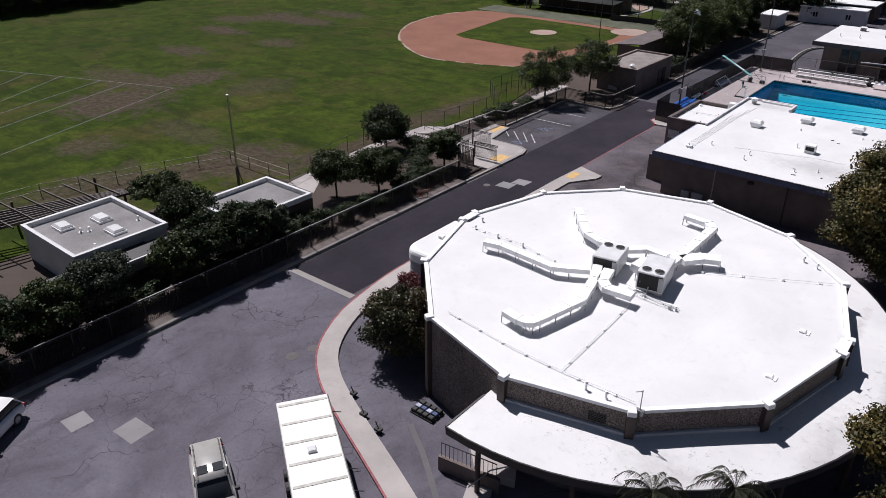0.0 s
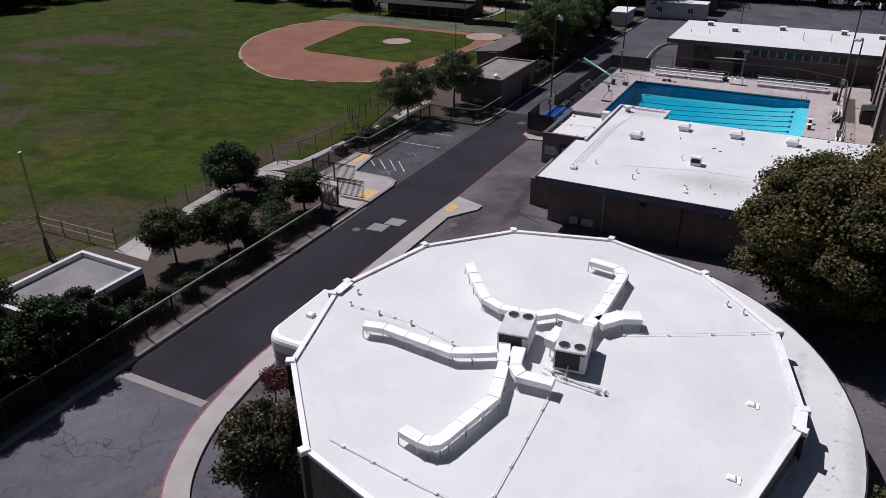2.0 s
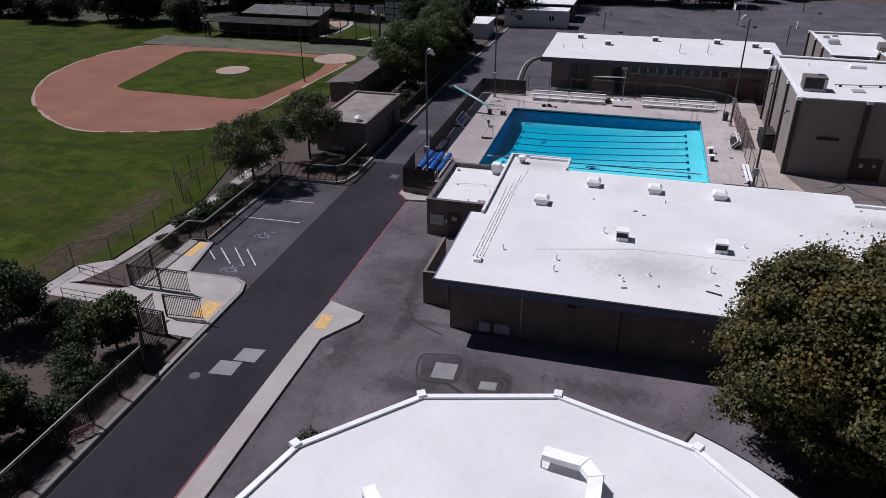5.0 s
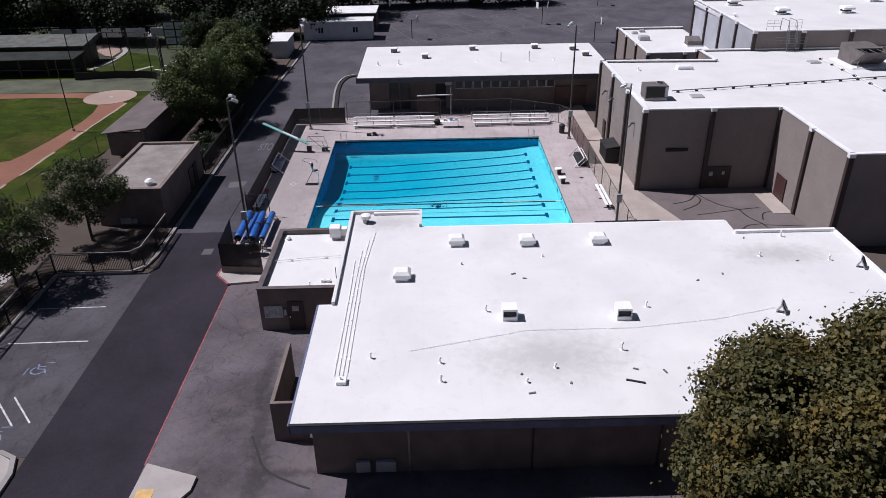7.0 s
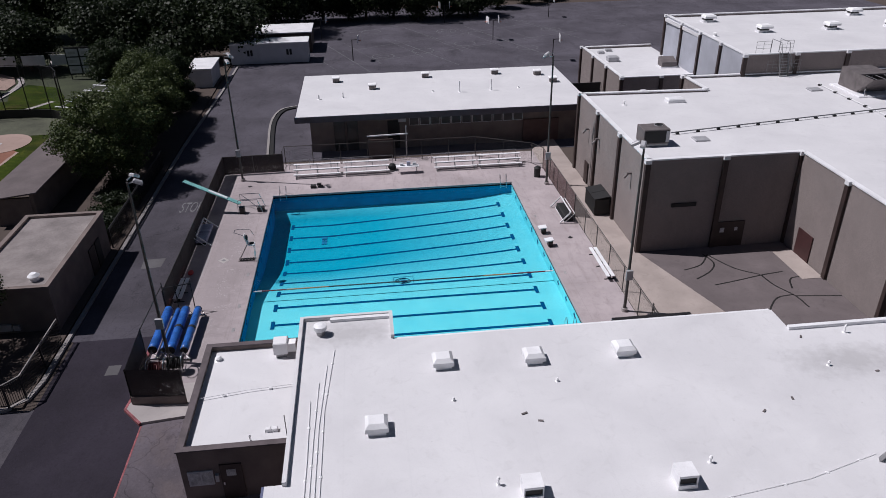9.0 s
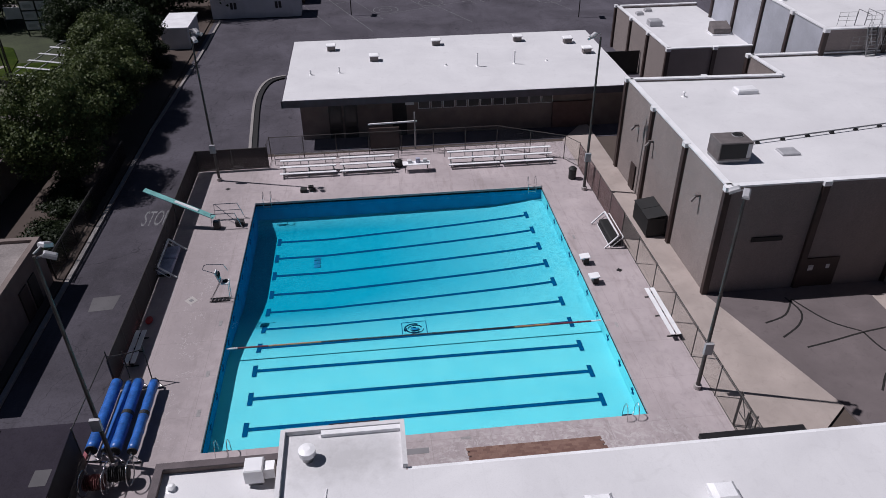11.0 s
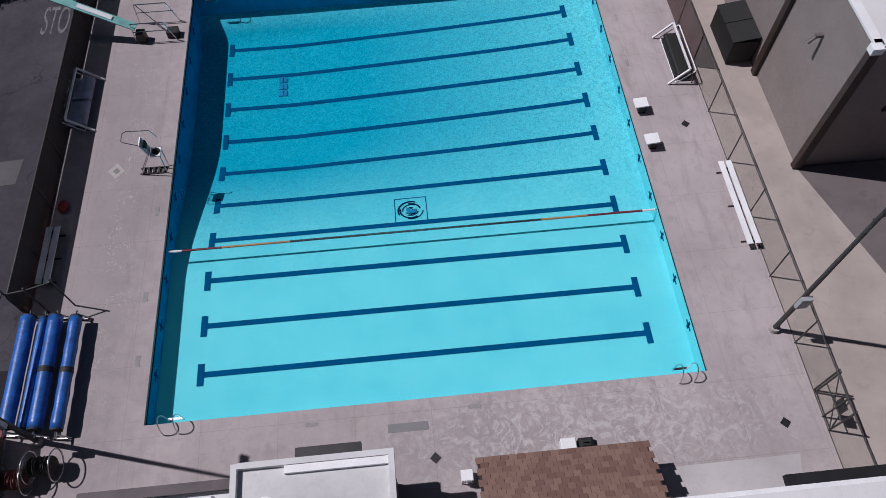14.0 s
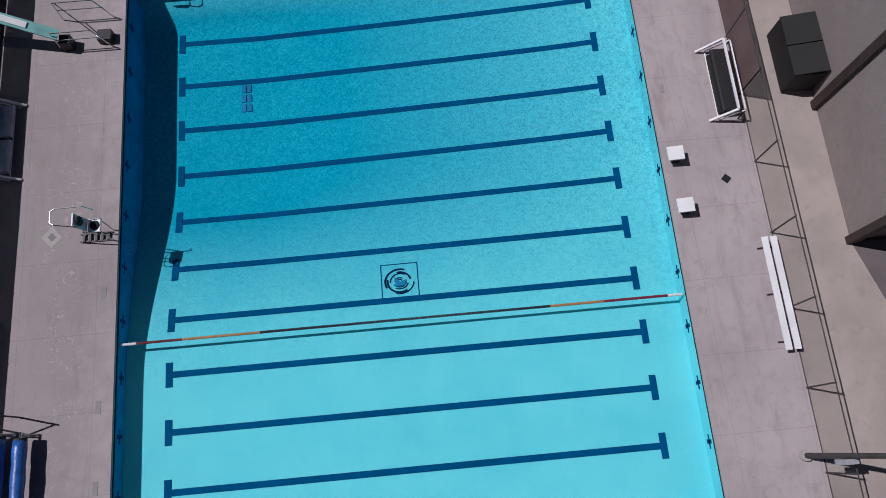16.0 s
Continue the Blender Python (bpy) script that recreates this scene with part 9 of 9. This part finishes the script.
tree(-29.6, 32.2, 2.6, 0.9, LEAF_RED, "small maroon flowering shrub tree by the hall bay", 2500, 0.12, 14, None, 1.0, 0.05)
tree(-27.2, 47.3, 3.2, 1.4, LEAF_GREY, "small grey-green tree beside the hall wall", 5000, 0.14, 15, None, 1.3, 0.07)
# along the fence west of the road
for i, (x, y, h, r, mat) in enumerate(((-46.7, 41.6, 4.7, 2.2, LEAF_MID), (-44.5, 44.9, 4.6, 2.2, LEAF_MID), (-52.2, 54.2, 5.0, 2.7, LEAF_DARK), (-43.9, 53.9, 4.0, 1.9, LEAF_MID),
                                       (-50.5, 28.8, 4.3, 2.6, LEAF_DARK))):
    tree(x, y, h, r, mat, "small dark green tree in the mulch strip", 16000, 0.18, 30 + i, None, r * 0.8, 0.09, 0.45, clumps=70, scatter=0.7, base=-0.03, low=-0.95, spread=0.78, r0=0.26, group="trees along the fence")
for i, (x, y, h, r, mat) in enumerate(((-56.0, 29.6, 3.6, 2.4, LEAF_MID), (-43.3, 31.2, 4.0, 1.8, LEAF_GREY), (-43.0, 28.7, 4.8, 2.3, LEAF_DARK), (-43.4, 25.7, 4.9, 2.4, LEAF_DARK), (-43.1, 23.0, 4.3, 1.9, LEAF_MID), (-43.4, 17.6, 4.9, 2.4, LEAF_GREY), (-43.1, 14.3, 4.5, 2.2, LEAF_MID), (-43.6, 10.4, 5.2, 2.5, LEAF_DARK), (-44.2, 5.4, 5.2, 2.5, LEAF_DARK), (-44.4, 0.4, 5.0, 2.5, LEAF_DARK))):
    tree(x, y, h, r, mat, "dense dark grey-green tree screening the fence", 17000, 0.17, 50 + i, None, h * 0.36, 0.1, 0.45, clumps=70, base=-0.03, low=-0.6, spread=0.84, r0=0.2, group="trees along the fence", scatter=0.7)
for i, (x, y, r, h, mat) in enumerate(((-42.8, 38.6, 1.2, 1.6, LEAF_DARK), (-42.6, 41.0, 1.2, 1.5, LEAF_DARK), (-42.9, 47.2, 1.4, 1.7, LEAF_DARK), (-42.9, 49.5, 1.6, 1.8, LEAF_DARK), (-49.3, 55.4, 1.9, 1.6, LEAF_DARK), (-47.6, 54.4, 1.6, 1.5, LEAF_DARK), (-42.5, 51.2, 1.2, 1.5, LEAF_DARK), (-44.2, 46.9, 0.9, 1.1, LEAF_RED), (-45.6, 51.4, 1.5, 1.5, LEAF_DARK), (-42.3, 43.3, 1.2, 1.4, LEAF_DARK), (-42.3, 45.3, 1.1, 1.4, LEAF_DARK),
                                       (-42.6, 36.0, 1.2, 1.8, LEAF_DARK), (-43.2, 34.0, 1.5, 2.0, LEAF_DARK), (-42.9, 20.4, 1.2, 1.2, LEAF_DARK), (-49.0, 73.8, 1.7, 1.5, LEAF_DARK), (-49.4, 71.2, 1.6, 1.5, LEAF_DARK), (-48.9, 76.0, 1.5, 1.5, LEAF_MID), (-49.4, 77.8, 1.1, 1.3, LEAF_GREY), (-49.6, 67.8, 0.9, 0.8, LEAF_GREY))):
    shrub(x, y, r, h, mat, "low dark rounded shrub in the mulch bed" if mat != LEAF_RED else "low rusty flowering shrub", 3600, 70 + i, 0.14)
# row added to darken the ground visible between the fence trees
for i in range(15):
    shrub(-42.5 - 0.4 * (i % 3), 3.5 + 2.2 * i, 1.35, 1.5, LEAF_DARK, "low dark shrub behind the picket fence", 2600, 180 + i, 0.2)
# parking bay and lane
tree(-49.2, 81.6, 7.3, 3.7, LEAF_BAY, "airy green tree beside the parking bay", 19000, 0.165, 90, None, 3.2, 0.11, 0.2, base=-0.03, low=-0.9, clumps=60, spread=0.84, r0=0.2, core=0.5, scatter=0.7)
tree(-46.6, 88.9, 7.6, 3.4, LEAF_BAY, "airy green tree beside the shed", 18000, 0.165, 91, None, 3.0, 0.11, 0.2, base=-0.03, low=-0.8, clumps=60, spread=0.84, r0=0.19, core=0.45, scatter=0.7)
for i, (x, y, h, r) in enumerate(((-44.9, 117.6, 9.2, 4.75), (-44.8, 125.5, 7.4, 3.6), (-45.8, 137.0, 8.6, 4.3), (-44.6, 131.0, 7.6, 3.8), (-46.0, 146.0, 7.6, 3.8), (-54.5, 154.0, 7.0, 3.6))):
    tree(x, y, h, r, LEAF_WILLOW if i < 4 else LEAF_DARK, "large shady green tree beside the lane", 36000, 0.21, 100 + i, None, h * 0.44, 0.22, 0.6, base=-0.03, group="lane trees", low=-0.95, clumps=90, spread=0.84, r0=0.21, scatter=0.7)
# darkest leaves here imitate the deep shade below the lane trees
for i, (x, y, r, h) in enumerate(((-42.9, 105.2, 1.7, 1.4), (-43.0, 108.6, 1.9, 1.5), (-43.0, 112.0, 2.0, 1.6), (-44.0, 115.0, 1.8, 1.7), (-43.4, 140.5, 1.6, 2.0), (-43.2, 145.0, 1.6, 2.0), (-44.0, 150.0, 1.6, 2.2))):
    shrub(x, y, r, h, LEAF_FAR, "low shrub under the lane trees, leaves darkened for their shade", 4000, 120 + i, 0.18)
# distant belts of trees
far_list = []
rng = random.Random(5)
for x in range(-182, -92, 6):
    far_list.append((x + rng.uniform(-2, 2), 149 + rng.uniform(-1.5, 4), rng.uniform(7, 11)))
for x in range(-182, -40, 7):
    far_list.append((x + rng.uniform(-2, 2), 169 + rng.uniform(-2, 5), rng.uniform(9, 13)))
for x in range(-190, -36, 8):
    far_list.append((x + rng.uniform(-3, 3), 188 + rng.uniform(-4, 6), rng.uniform(11, 16)))
for x in range(-38, 6, 5):
    far_list.append((x + rng.uniform(-1, 1), 199 + rng.uniform(-1, 2), rng.uniform(7, 11)))
for x in range(4, 30, 6):
    far_list.append((x + rng.uniform(-1, 1), 203 + (x - 4) * 0.7 + rng.uniform(-1, 2), rng.uniform(6, 9)))
for x in range(-60, 60, 9):
    far_list.append((x + rng.uniform(-3, 3), 222 + rng.uniform(-3, 5), rng.uniform(10, 16)))
for y in range(20, 150, 6):
    far_list.append((-171 + rng.uniform(-2, 2), y + rng.uniform(-2, 2), rng.uniform(8, 12)))
    far_list.append((-181 + rng.uniform(-2, 2), y + rng.uniform(-2, 2), rng.uniform(10, 15)))
masters = []
for i in range(5):
    masters.append(tree(-150 - 9 * i, 178, 10, 5.0, LEAF_FAR, "tall dark tree in the distant tree belt", 7000, 0.66, 140 + i, None, 4.9, 0.25, 0.6, base=G, clumps=24, group="distant trees", low=-1.0, corners=3))
for i, (x, y, h) in enumerate(far_list):
    c = copy_thing(masters[i % 5], pose(x, y, G, 0, 0, rng.uniform(0, 360)))
    c.scale = (h / 10, h / 10, h / 10)


def palm(x, y, h, seed):
    """Feather palm: arching fronds with many thin hanging leaflets."""
    rng = random.Random(seed)
    t = thing("palm_tree", (x, y, G), "small drooping feather palm beside the hall", "palm tree", "palms")
    part("trunk", Shape().rod((x, y, G), (x, y, h), 0.14, 10, 0.10), BARK, t)
    for k in range(20):
        a, up, ln = k * 2.4 + rng.uniform(-0.3, 0.3), rng.uniform(0.1, 1.0), rng.uniform(1.3, 1.9)
        s = Shape()
        out = Vector((math.cos(a), math.sin(a), 0))
        pts = [Vector((x, y, h)) + out * (ln * u) + Vector((0, 0, up * math.sin(u * 2.2) - 1.1 * u * u)) for u in (i / 10 for i in range(11))]
        for i in range(10):
            s.rod(pts[i], pts[i + 1], 0.012, 4)
            for j in range(4):
                p = pts[i].lerp(pts[i + 1], j / 4)
                for sd in (-1, 1):
                    side = Vector((-math.sin(a), math.cos(a), 0)) * sd
                    tip = p + side * rng.uniform(0.12, 0.24) + out * rng.uniform(0.05, 0.2) + Vector((0, 0, -rng.uniform(0.15, 0.45)))
                    s.sheet(p, p + out * 0.03, tip)
        part("frond", s, LEAF_PALM, t)


palm(-4.9, 24.2, 4.6, 1)
palm(-7.6, 22.6, 3.9, 2)

# ---- shingles of the canopy ----
shingle_mesh = {}
for r in range(11):
    y1 = 84.12 - r * 0.215
    x = -16.25 + (0.15 if r % 2 else 0.0)
    while x < -10.1:
        w = 0.30
        key = round(w, 2)
        if key not in shingle_mesh:
            q = Shape().prism([(0, -0.26), (w - 0.012, -0.26), (w - 0.012, 0), (0, 0)], lambda a, b: -b * 0.42 - 0.012, lambda a, b: -b * 0.42 + (0.022 if b > -0.1 else 0.004))
            shingle_mesh[key] = q.mesh("shingle", BRICK)
        ob = new("shingle", shingle_mesh[key])
        ob.parent = canopy
        ob.location = (x + 13.1, y1 - 83.0, canopy_z(y1))
        x += w
